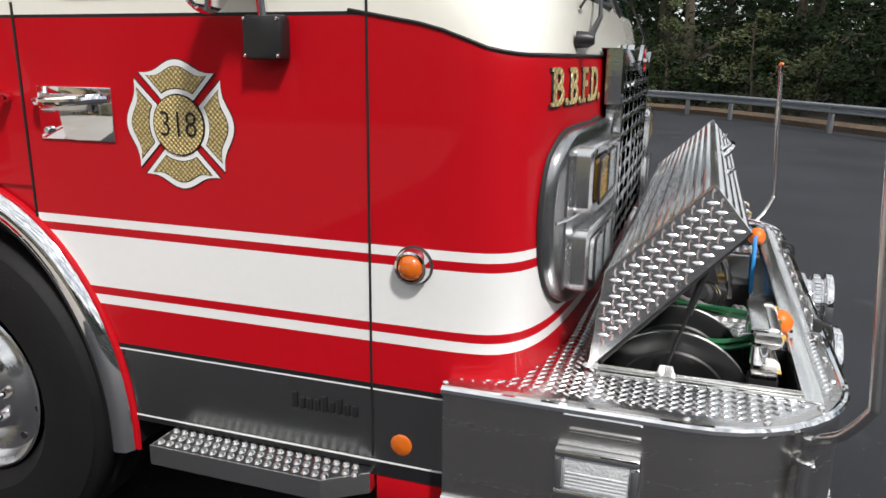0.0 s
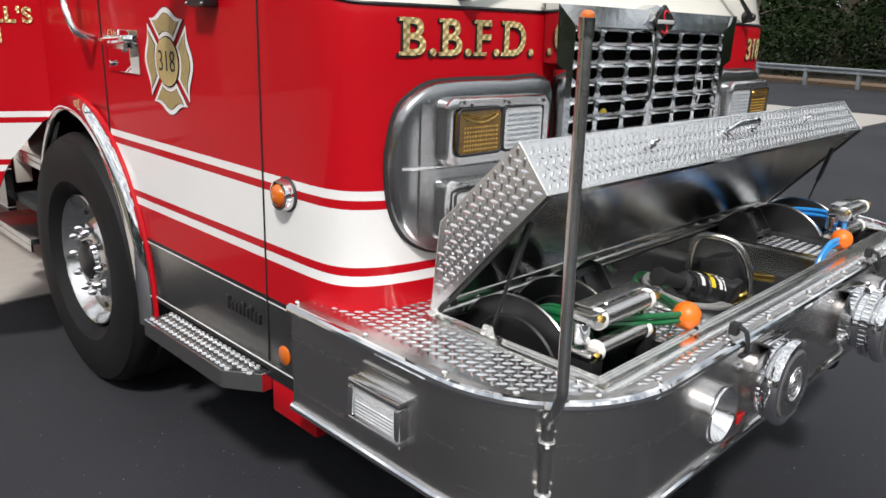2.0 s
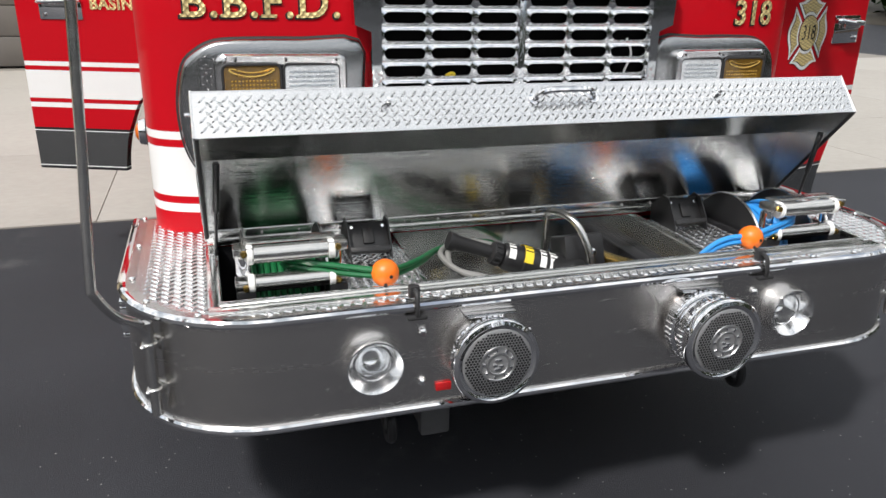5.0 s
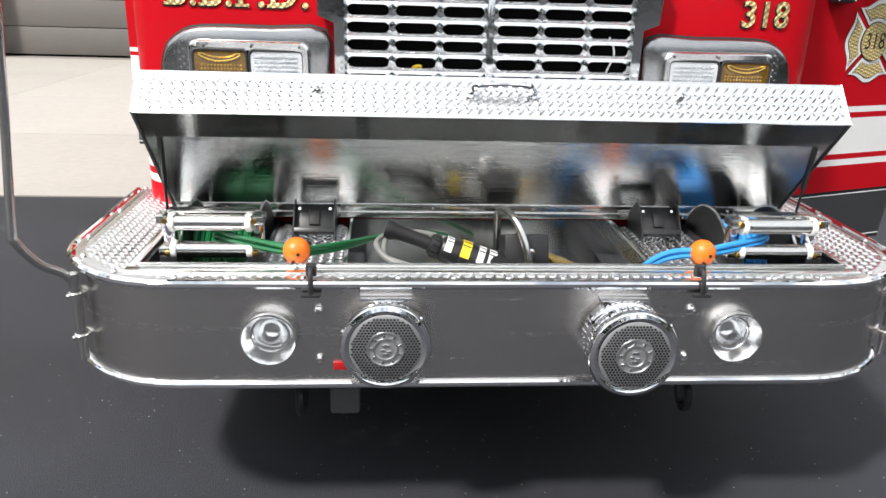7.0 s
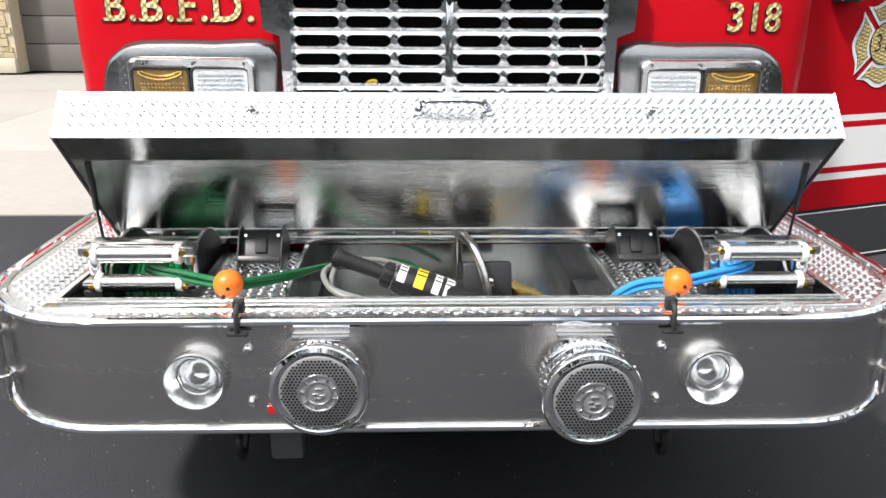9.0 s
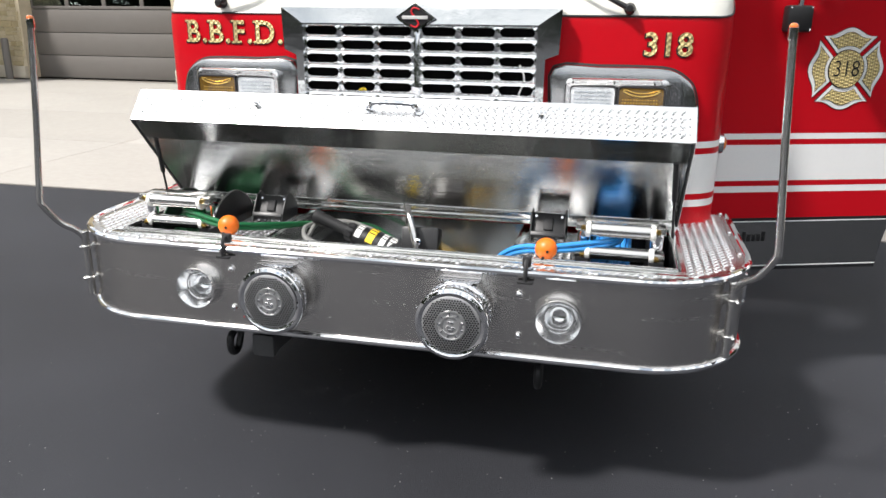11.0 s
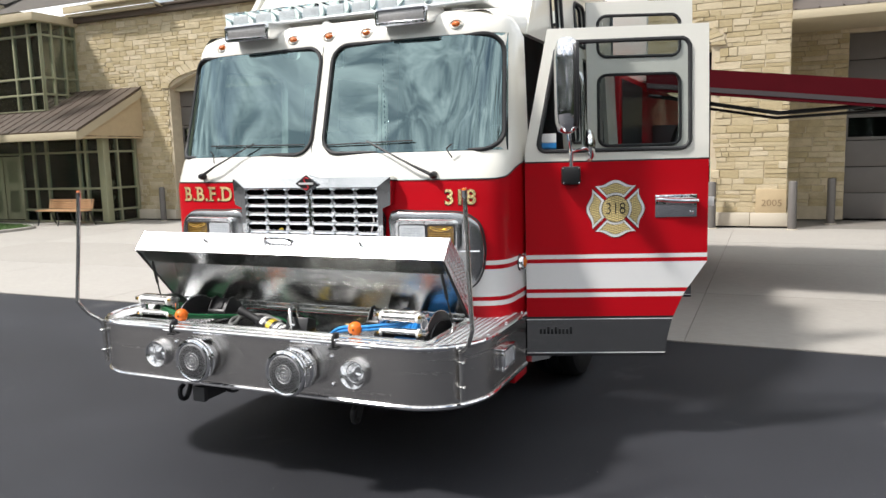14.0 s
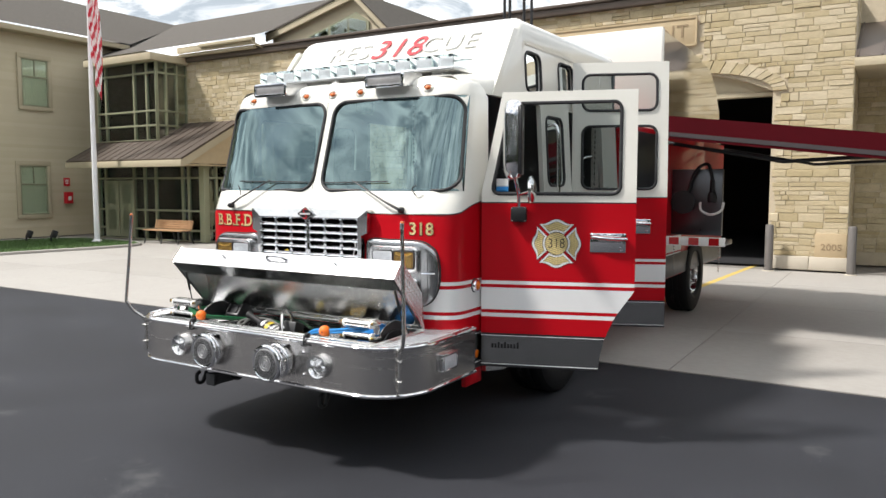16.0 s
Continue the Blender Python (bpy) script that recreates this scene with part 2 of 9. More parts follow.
# near-black colour that stands for indoor shade
ROOMSHADE = material("interior_shade", (0.02, 0.02, 0.022), 0.8, vary=0.2)
CABINT = material("cab_interior_grey", (0.10, 0.115, 0.12), 0.7, vary=0.1)
LAMPDARK = material("dark_lamp_glass", (0.30, 0.295, 0.29), 0.10, 0.0, vary=0.2, coat=1.0)
BOARD = material("dull_tool_board", (0.17, 0.175, 0.185), 0.3, 1.0, vary=0.08)
FROSTED = material("frosted_reflector", (0.62, 0.63, 0.63), 0.45, 0.2, vary=0.15, scale=30)
MESHGREY = material("cast_siren_front", (0.46, 0.46, 0.465), 0.40, 0.75, vary=0.08)
WINDSHIELD = glass("windshield_glass", (0.22, 0.33, 0.335), ior=2.9, wavy=0.55, shine=(0.72, 0.98, 1.0))
SIDEGLASS = glass("tinted_side_glass", (0.60, 0.64, 0.64), ior=1.22)
TINTGLASS = glass("dark_tinted_glass", (0.14, 0.16, 0.16), ior=1.3)
BUILDGLASS = glass("building_glass", (0.86, 0.89, 0.86), ior=1.5)
LENSCLEAR = glass("clear_lens", (0.85, 0.88, 0.9), 0.05, ior=1.5)
LENSWHITE = material("moulded_clear_lens", (0.72, 0.74, 0.76), 0.15, 0.35, vary=0.15, scale=30, fine=150, bump=0.5, bump_scale=120)
AMBER = material("amber_lens", (0.62, 0.13, 0.006), 0.12, vary=0.12, scale=40, coat=1.0, bump=0.2, bump_scale=160)
AMBERDARK = material("smoked_amber_lens", (0.13, 0.07, 0.008), 0.1, 0.2, vary=0.3, scale=30, coat=0.6)
AMBERBEAD = material("amber_lens_bead", (0.42, 0.25, 0.03), 0.2, 0.2, vary=0.3, scale=60, coat=0.5)
GRILLECHROME = material("polished_grille_chrome", (0.62, 0.63, 0.63), 0.07, 1.0, vary=0.05, bump=0.05, bump_scale=14)
CARVED = material("carved_stone", (0.27, 0.20, 0.12), 0.95, vary=0.2, bump=0.3, bump_scale=60)
REDLENS = material("red_lens", (0.45, 0.01, 0.012), 0.15, vary=0.1, coat=1.0)
ORANGE = material("orange_ball_plastic", (0.85, 0.17, 0.01), 0.4, vary=0.08, scale=20, bump=0.05)
GREENHOSE = material("green_hydraulic_hose", (0.008, 0.125, 0.04), 0.35, vary=0.15, scale=20, coat=0.3)
BLUEHOSE = material("blue_hydraulic_hose", (0.03, 0.26, 0.64), 0.35, vary=0.12, scale=20, coat=0.3)
GREYHOSE = material("grey_cable", (0.21, 0.21, 0.2), 0.45, vary=0.12, scale=20)
BRASS = material("brass", (0.62, 0.42, 0.12), 0.25, 1.0, vary=0.12)
GOLD = turned_gold("gold_leaf", (0.78, 0.62, 0.27), 100, (0, radians(45), 0))
GOLDLETTER = turned_gold("gold_leaf_letter", (0.82, 0.65, 0.30), 62, (radians(45), 0, 0))
INK = material("black_ink", (0.01, 0.01, 0.011), 0.5, vary=0.05)
# black without gloss, stands for the shade behind the grille
SLOTSHADE = material("slot_shade_black", (0.004, 0.004, 0.004), 0.9, vary=0.2, spec=0.0)
REDINK = material("red_lettering", (0.55, 0.01, 0.02), 0.4, vary=0.05)
PALELETTER = material("pale_grey_lettering", (0.55, 0.55, 0.54), 0.4, vary=0.05)
YELLOW = material("yellow_label", (0.8, 0.58, 0.03), 0.5, vary=0.05)
PAPER = material("white_label", (0.8, 0.8, 0.78), 0.5, vary=0.04)
CANVAS = material("maroon_awning_fabric", (0.062, 0.003, 0.006), 0.8, vary=0.12, scale=4, fine=90, bump=0.1, spec=0.08)
CANVASGREY = material("grey_awning_stripe", (0.045, 0.034, 0.036), 0.7, vary=0.1)
GALV = material("galvanised_steel", (0.27, 0.29, 0.31), 0.5, 0.55, vary=0.14, scale=4, spot=(0.3, 0.3, 0.3), spot_scale=4)
TIMBER = material("weathered_timber", (0.13, 0.09, 0.06), 0.85, vary=0.3, scale=8, bump=0.3)
BENCHWOOD = material("bench_slat_wood", (0.42, 0.25, 0.13), 0.55, vary=0.2, scale=10, stretch=(6, 1, 6))
POLEWHITE = material("white_flagpole", (0.82, 0.82, 0.84), 0.3, vary=0.04)
FLAGRED = material("flag_red", (0.55, 0.03, 0.05), 0.8, vary=0.08)
FLAGWHITE = material("flag_white", (0.8, 0.78, 0.76), 0.8, vary=0.06)
FLAGBLUE = material("flag_blue", (0.03, 0.04, 0.16), 0.8, vary=0.08)
BARK = material("bark", (0.085, 0.07, 0.05), 0.9, vary=0.35, scale=6, stretch=(4, 4, 1), bump=0.6, bump_scale=25)
# green darkened well below leaf colour to carry the shade inside the woods
LEAFSHADE = material("leaves", (0.011, 0.021, 0.006), 0.6, vary=0.4, scale=1.2, fine=8, island=0.4, spec=0.08)
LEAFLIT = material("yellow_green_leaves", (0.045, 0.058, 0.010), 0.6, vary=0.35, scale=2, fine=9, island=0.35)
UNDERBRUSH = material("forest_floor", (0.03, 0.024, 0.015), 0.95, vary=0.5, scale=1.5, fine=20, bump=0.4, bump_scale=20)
YELLOWLINE = material("worn_yellow_line", (0.55, 0.40, 0.10), 0.8, vary=0.2, scale=5, fine=40)


# ---------------------------------------------------------------- mesh helpers
def part(name, bm, mat, parent=None, label="", smooth=True, angle=35):
    """Links a bmesh as one mesh object under a thing or a part. mat: one material or a list."""
    me = bpy.data.meshes.new(name)
    bmesh.ops.recalc_face_normals(bm, faces=bm.faces)
    bm.to_mesh(me)
    bm.free()
    for m in (mat if isinstance(mat, (list, tuple)) else [mat]):
        me.materials.append(m)
    if smooth:
        me.polygons.foreach_set("use_smooth", [True] * len(me.polygons))
        me.set_sharp_from_angle(angle=radians(angle))
    ob = new(name, me)
    if parent:
        ob.parent = parent
    if label:
        ob["label"] = label
    return ob


def raw_part(name, verts, faces, mat, parent=None, label="", kind=""):
    me = bpy.data.meshes.new(name)
    me.from_pydata(verts, [], faces)
    me.materials.append(mat)
    ob = new(name, me)
    if parent:
        ob.parent = parent
    if label:
        ob["label"] = label
    if kind:
        ob["kind"] = kind
    return ob


def thing(name, label, category, at=(0, 0, 0), group="", kind="", turn=0):
    ob = new(name)
    ob.empty_display_size = 0.1
    ob.matrix_world = pose(*at, 0, 0, turn)
    return tagged(ob, label, category, group, kind)


def box(bm, lo, hi, bevel=0.0, m=None, mi=0, seg=2):
    t = bmesh.new()
    bmesh.ops.create_cube(t, size=1)
    for v in t.verts:
        v.co = Vector([lo[i] + (v.co[i] + 0.5) * (hi[i] - lo[i]) for i in range(3)])
    if bevel > 0:
        bmesh.ops.bevel(t, geom=t.edges[:], offset=bevel, segments=seg, affect="EDGES", profile=0.5)
    merge(bm, t, m, mi)


def merge(bm, t, m=None, mi=0):
    if m is not None:
        bmesh.ops.transform(t, matrix=m, verts=t.verts)
    vs = {v: bm.verts.new(v.co) for v in t.verts}
    for f in t.faces:
        try:
            g = bm.faces.new([vs[v] for v in f.verts])
            g.material_index = mi if mi else f.material_index
        except ValueError:
            pass
    t.free()


def frame_on(d):
    d = Vector(d).normalized()
    a = d.orthogonal().normalized()
    return a, d.cross(a)


def tube(bm, pts, r, seg=10, closed=False, mi=0, cap=True):
    """A round bar along a line of points. r: one radius or one for each point."""
    pts = [Vector(p) for p in pts]
    n = len(pts)
    rings, a = [], None
    for i, p in enumerate(pts):
        if closed:
            d = pts[(i + 1) % n] - pts[i - 1]
        else:
            d = pts[min(i + 1, n - 1)] - pts[max(i - 1, 0)]
        d.normalize()
        a = d.orthogonal().normalized() if a is None else (a - d * a.dot(d)).normalized()
        b = d.cross(a)
        rr = r[i] if isinstance(r, (list, tuple)) else r
        rings.append([bm.verts.new(p + rr * (a * math.cos(k * math.tau / seg) + b * math.sin(k * math.tau / seg))) for k in range(seg)])
    for i in range(n if closed else n - 1):
        p, q = rings[i], rings[(i + 1) % n]
        for k in range(seg):
            f = bm.faces.new((p[k], p[(k + 1) % seg], q[(k + 1) % seg], q[k]))
            f.material_index = mi
    if cap and not closed:
        bm.faces.new(rings[0][::-1]).material_index = mi
        bm.faces.new(rings[-1]).material_index = mi


def lathe(bm, p, axis, profile, seg=32, mi=0):
    """Turns a profile of (distance along the axis, radius) about an axis at p."""
    p, d = Vector(p), Vector(axis).normalized()
    a, b = frame_on(d)
    rings = []
    for h, r in profile:
        c = p + d * h
        if r <= 1e-6:
            rings.append([bm.verts.new(c)])
        else:
            rings.append([bm.verts.new(c + r * (a * math.cos(k * math.tau / seg) + b * math.sin(k * math.tau / seg))) for k in range(seg)])
    for u, v in zip(rings, rings[1:]):
        for k in range(seg):
            j = (k + 1) % seg
            if len(u) == 1 and len(v) == 1:
                continue
            if len(u) == 1:
                f = bm.faces.new((u[0], v[j], v[k]))
            elif len(v) == 1:
                f = bm.faces.new((u[k], u[j], v[0]))
            else:
                f = bm.faces.new((u[k], u[j], v[j], v[k]))
            f.material_index = mi


def cyl(bm, p, q, r, seg=20, mi=0, edge=0.0):
    p, q = Vector(p), Vector(q)
    h = (q - p).length
    e = min(edge, r * 0.6, h * 0.4)
    prof = [(0, 0), (0, r - e), (e, r), (h - e, r), (h, r - e), (h, 0)] if e else [(0, 0), (0, r), (h, r), (h, 0)]
    lathe(bm, p, q - p, prof, seg, mi)


def ball(bm, c, r, seg=20, rings=12, mi=0, squash=1.0):
    lathe(bm, Vector(c) - Vector((0, 0, r * squash)), (0, 0, 1),
          [(r * squash * (1 - math.cos(math.pi * i / rings)), r * math.sin(math.pi * i / rings) if 0 < i < rings else 0) for i in range(rings + 1)], seg, mi)


def prism(bm, poly, depth, m, mi=0, back=True):
    """A flat polygon (x, y) given thickness along z, laid by the matrix m."""
    t = bmesh.new()
    top = [t.verts.new((x, y, depth)) for x, y in poly]
    low = [t.verts.new((x, y, 0)) for x, y in poly]
    t.faces.new(top)
    if back:
        t.faces.new(low[::-1])
    n = len(poly)
    for i in range(n):
        j = (i + 1) % n
        t.faces.new((low[i], low[j], top[j], top[i]))
    merge(bm, t, m, mi)


def smoothline(pts, steps=8, closed=False):
    """A Catmull-Rom line through the points."""
    P = [Vector(p) for p in pts]
    n, out = len(P), []
    for i in range(n if closed else n - 1):
        if closed:
            a, b, c, d = P[i - 1], P[i], P[(i + 1) % n], P[(i + 2) % n]
        else:
            a, b, c, d = P[max(i - 1, 0)], P[i], P[i + 1], P[min(i + 2, n - 1)]
        for k in range(steps):
            u = k / steps
            out.append(0.5 * ((2 * b) + (c - a) * u + (2 * a - 5 * b + 4 * c - d) * u * u + (3 * b - a - 3 * c + d) * u ** 3))
    if not closed:
        out.append(P[-1])
    return out


def rounded(x0, y0, x1, y1, r, seg=6):
    """A rectangle with rounded corners, as a list of (x, y)."""
    out = []
    for cx, cy, a in ((x1 - r, y1 - r, 0), (x0 + r, y1 - r, 90), (x0 + r, y0 + r, 180), (x1 - r, y0 + r, 270)):
        for k in range(seg + 1):
            t = radians(a + 90 * k / seg)
            out.append((cx + r * math.cos(t), cy + r * math.sin(t)))
    return out


def banded(bm, zs, segs, place, thick, mi):
    """A panel built in level bands. segs(z, zmid): its (u0, u1) stretches at z; place(u, z, d): the point d inside the face; mi(zmid): material index."""
    for za, zb in zip(zs, zs[1:]):
        mid = (za + zb) / 2
        for (a0, a1), (b0, b1) in zip(segs(za, mid), segs(zb, mid)):
            q = [place(*p, 0) for p in ((a0, za), (a1, za), (b1, zb), (b0, zb))]
            r = [place(*p, thick) for p in ((a0, za), (a1, za), (b1, zb), (b0, zb))]
            v = [bm.verts.new(c) for c in q + r]
            k = mi(mid)
            for f in ((0, 1, 2, 3), (7, 6, 5, 4), (0, 3, 7, 4), (1, 5, 6, 2)):
                bm.faces.new([v[i] for i in f]).material_index = k
            if za == zs[0] or len(segs(za, mid)) != len(segs(za, za - 1e-4)):
                bm.faces.new([v[i] for i in (0, 4, 5, 1)]).material_index = k
            if zb == zs[-1] or len(segs(zb, mid)) != len(segs(zb, zb + 1e-4)):
                bm.faces.new([v[i] for i in (3, 2, 6, 7)]).material_index = k
    bmesh.ops.remove_doubles(bm, verts=bm.verts, dist=1e-5)


def words(text, size, depth=0.004, spacing=1.0, bold=0.0, shear=0.0):
    """The built-in font's letters as a bmesh, centred on x and y."""
    cu = bpy.data.curves.new("letters", "FONT")
    cu.body, cu.size, cu.extrude, cu.align_x, cu.align_y, cu.space_character, cu.offset, cu.shear = text, size, depth / 2, "CENTER", "CENTER", spacing, bold, shear
    cu.resolution_u = 4
    ob = new("letters", cu)
    bpy.context.view_layer.update()
    me = bpy.data.meshes.new_from_object(ob.evaluated_get(bpy.context.evaluated_depsgraph_get()))
    bpy.data.objects.remove(ob)
    bpy.data.curves.remove(cu)
    t = bmesh.new()
    t.from_mesh(me)
    bpy.data.meshes.remove(me)
    return t


def axes(origin, ux, uy):
    """A matrix whose x runs along ux and y along uy, from origin."""
    ux, uy = Vector(ux).normalized(), Vector(uy).normalized()
    uz = ux.cross(uy)
    return Matrix(((ux.x, uy.x, uz.x, origin[0]), (ux.y, uy.y, uz.y, origin[1]), (ux.z, uy.z, uz.z, origin[2]), (0, 0, 0, 1)))

# ---------------------------------------------------------------- ground
bm = bmesh.new()
for x0, x1, y0, y1 in ((-700, 700, -700, 700),):
    bm.faces.new([bm.verts.new(c) for c in ((x0, y0, 0), (x1, y0, 0), (x1, y1, 0), (x0, y1, 0))])
tagged(part("ground", bm, ASPHALT, smooth=False), "dark sealed asphalt lot with faint pale scuffs", "asphalt", kind="structure")

APRON_X, APRON_Y0, APRON_Y1 = -3.18, -31.0, 16.5
bm = bmesh.new()
box(bm, (-16.0, APRON_Y0, -0.05), (APRON_X, APRON_Y1, 0.004))
apron = tagged(part("apron", bm, CONCRETE_EDGE, smooth=False), "pale worn concrete apron in front of the station", "concrete apron", kind="structure")

# ---------------------------------------------------------------- fire station
WX = -13.4
station = thing("fire_station", "two-storey fire station of tan rubble stone with grey bay doors", "building", (WX, -6.588, 0.04), kind="structure")
station.scale.y = 1.058


def spart(name, bm, mat, label="", parent=None, **k):
    """A part of the station, built in world coordinates."""
    if parent is None:
        bmesh.ops.translate(bm, vec=(-WX, 6, 0), verts=bm.verts)
        return part(name, bm, mat, station, label, **k)
    bmesh.ops.translate(bm, vec=(-WX, 6, 0), verts=bm.verts)
    return part(name, bm, mat, parent, label, **k)


BAYS = ((-12.6, -8.7), (-7.5, -3.6), (-2.42, 1.48))
SPRING, RISE = 3.83, 0.50
WALL_Y0, WALL_Y1, WALL_TOP = -16.4, 2.93, 5.95


def arch_top(y, y0, y1):
    u = (y - (y0 + y1) / 2) / ((y1 - y0) / 2)
    return SPRING + RISE * max(0.0, 1 - u * u)


# backing wall with the bays cut through it, 0.5 m thick
bm = bmesh.new()
edges = [WALL_Y0]
for a, b in BAYS:
    edges += [a, b]
edges.append(WALL_Y1)
for k in range(0, len(edges), 2):
    box(bm, (WX - 0.5, edges[k], 0), (WX - 0.02, edges[k + 1], WALL_TOP))
for a, b in BAYS:
    n = 16
    for i in range(n):
        ya, yb = a + (b - a) * i / n, a + (b - a) * (i + 1) / n
        za, zb = arch_top(ya, a, b), arch_top(yb, a, b)
        v = [bm.verts.new(c) for x in (WX - 0.02, WX - 0.5) for c in ((x, ya, za), (x, yb, zb), (x, yb, WALL_TOP), (x, ya, WALL_TOP))]
        for f in ((0, 1, 2, 3), (7, 6, 5, 4), (0, 4, 5, 1), (3, 2, 6, 7)):
            bm.faces.new([v[j] for j in f])
bmesh.ops.remove_doubles(bm, verts=bm.verts, dist=1e-4)
stone_wall = spart("stone_wall", bm, MORTAR, "tan coursed rubble limestone wall", smooth=False)

bm = bmesh.new()
box(bm, (WX - 0.6, WALL_Y0, WALL_TOP), (WX + 0.14, WALL_Y1 + 0.1, WALL_TOP + 0.17), 0.015)
box(bm, (WX - 0.6, WALL_Y0, WALL_TOP + 0.17), (WX + 0.2, WALL_Y1 + 0.15, WALL_TOP + 0.24), 0.01)
spart("parapet_cap", bm, METALROOF, "dark brown metal parapet coping")

# return wall and recessed wall right of the last bay
bm = bmesh.new()
box(bm, (WX - 2.2, WALL_Y1 - 0.5, 0), (WX - 0.5, WALL_Y1 - 0.02, WALL_TOP))
box(bm, (WX - 2.3, WALL_Y1 - 0.02, 0), (WX - 1.8, 4.05, WALL_TOP))
box(bm, (WX - 2.3, 4.05, 4.1), (WX - 1.8, 13.0, WALL_TOP))
box(bm, (WX - 2.3, 8.2, 0), (WX - 1.8, 13.0, 4.1))
side_wall = spart("stone_side_wall", bm, MORTAR, "shaded stone return wall", smooth=False)
bm = bmesh.new()
box(bm, (WX - 1.9, WALL_Y1, 4.17), (WX + 0.35, 13.0, 4.35), 0.02)
spart("lintel_beam", bm, TRIMTAN, "cream fascia beam over the recessed bay")
bm = bmesh.new()
v = [bm.verts.new(c) for c in ((WX + 0.35, WALL_Y1, 4.354), (WX + 0.35, 13, 4.354), (WX - 1.8, 13, 5.4), (WX - 1.8, WALL_Y1, 5.4))]
bm.faces.new(v)
recess = spart("recess_roof", bm, METALROOF, "brown standing-seam roof strip", smooth=False)
for k in range(24):
    y = WALL_Y1 + 0.05 + k * 0.4
    bm = bmesh.new()
    tube(bm, [(WX + 0.35, y, 4.364), (WX - 1.8, y, 5.41)], 0.02, 4)
    spart("seam", bm, METALROOF, parent=recess, smooth=False)


def bay_door(y0, y1, x, top, name="bay_door"):
    """A sectional door with two rows of panes."""
    n = 7
    rows = {3, 4}
    h = top / n
    d = None
    for i in range(n):
        z0, z1 = i * h + 0.008, (i + 1) * h - 0.008
        bm = bmesh.new()
        if i in rows:
            box(bm, (x - 0.04, y0, z0), (x, y1, z0 + 0.07), 0.004)
            box(bm, (x - 0.04, y0, z1 - 0.07), (x, y1, z1), 0.004)
            for k in range(5):
                yc = y0 + (y1 - y0) * k / 4
                box(bm, (x - 0.04, max(y0, yc - 0.05), z0 + 0.07), (x, min(y1, yc + 0.05), z1 - 0.07), 0.003)
        else:
            box(bm, (x - 0.04, y0, z0), (x, y1, z1), 0.006)
        if d is None:
            d = spart(name, bm, DOORGREY, "taupe-grey sectional overhead door with window rows")
        else:
            spart("door_section", bm, DOORGREY, parent=d)
    for i in rows:
        for k in range(4):
            a, b = y0 + (y1 - y0) * k / 4 + 0.05, y0 + (y1 - y0) * (k + 1) / 4 - 0.05
            bm = bmesh.new()
            box(bm, (x - 0.028, a, i * h + 0.07), (x - 0.02, b, (i + 1) * h - 0.07))
            spart("pane", bm, BUILDGLASS, parent=d, smooth=False)
    return d


bay_door(BAYS[0][0], BAYS[0][1], WX - 0.42, SPRING + 0.02)
bay_door(BAYS[1][0], BAYS[1][1], WX - 0.42, SPRING + 0.02)
bay_door(4.05, 8.2, WX - 1.95, 4.1)
# arched infill panels above the doors
for a, b in BAYS:
    bm = bmesh.new()
    n = 16
    lo = [(a + (b - a) * i / n, SPRING) for i in range(n + 1)]
    for i in range(n):
        ya, yb = lo[i][0], lo[i + 1][0]
        v = [bm.verts.new(c) for c in ((WX - 0.25, ya, SPRING), (WX - 0.25, yb, SPRING), (WX - 0.25, yb, arch_top(yb, a, b) + 0.01), (WX - 0.25, ya, arch_top(ya, a, b) + 0.01))]
        bm.faces.new(v)
    bmesh.ops.remove_doubles(bm, verts=bm.verts, dist=1e-4)
    box(bm, (WX - 0.4, a, SPRING - 0.09), (WX - 0.2, b, SPRING), 0.01)
    spart("arch_panel", bm, TRIMTAN, "cream arched infill panel", smooth=False)

# garage behind the open bay, its indoor shade put into a near-black colour
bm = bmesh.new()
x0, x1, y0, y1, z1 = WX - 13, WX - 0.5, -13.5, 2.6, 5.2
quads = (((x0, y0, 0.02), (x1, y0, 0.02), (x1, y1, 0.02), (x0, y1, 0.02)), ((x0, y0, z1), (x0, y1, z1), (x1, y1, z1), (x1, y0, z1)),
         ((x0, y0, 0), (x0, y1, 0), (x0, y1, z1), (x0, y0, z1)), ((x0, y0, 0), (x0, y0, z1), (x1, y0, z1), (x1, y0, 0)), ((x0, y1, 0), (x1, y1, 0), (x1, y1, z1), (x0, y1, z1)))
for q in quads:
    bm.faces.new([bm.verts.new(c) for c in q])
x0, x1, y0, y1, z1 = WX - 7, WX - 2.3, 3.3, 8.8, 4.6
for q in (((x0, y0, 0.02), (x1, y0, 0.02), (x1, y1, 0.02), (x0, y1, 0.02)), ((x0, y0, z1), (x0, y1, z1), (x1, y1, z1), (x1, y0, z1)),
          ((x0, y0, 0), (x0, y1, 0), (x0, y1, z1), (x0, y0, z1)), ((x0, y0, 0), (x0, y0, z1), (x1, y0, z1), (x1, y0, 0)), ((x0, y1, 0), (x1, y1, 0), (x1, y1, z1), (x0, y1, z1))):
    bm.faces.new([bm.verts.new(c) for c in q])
spart("garage_interior", bm, ROOMSHADE, "engine bay behind the open door, coloured near-black for its shade", smooth=False)

# ---------------------------------------------------------------- entrance block
bm = bmesh.new()
box(bm, (WX - 0.4, -20.7, 0), (WX - 0.02, -16.4, 6.0))
spart("entrance_wall", bm, SIDING, "tan wall behind the entrance", smooth=False)


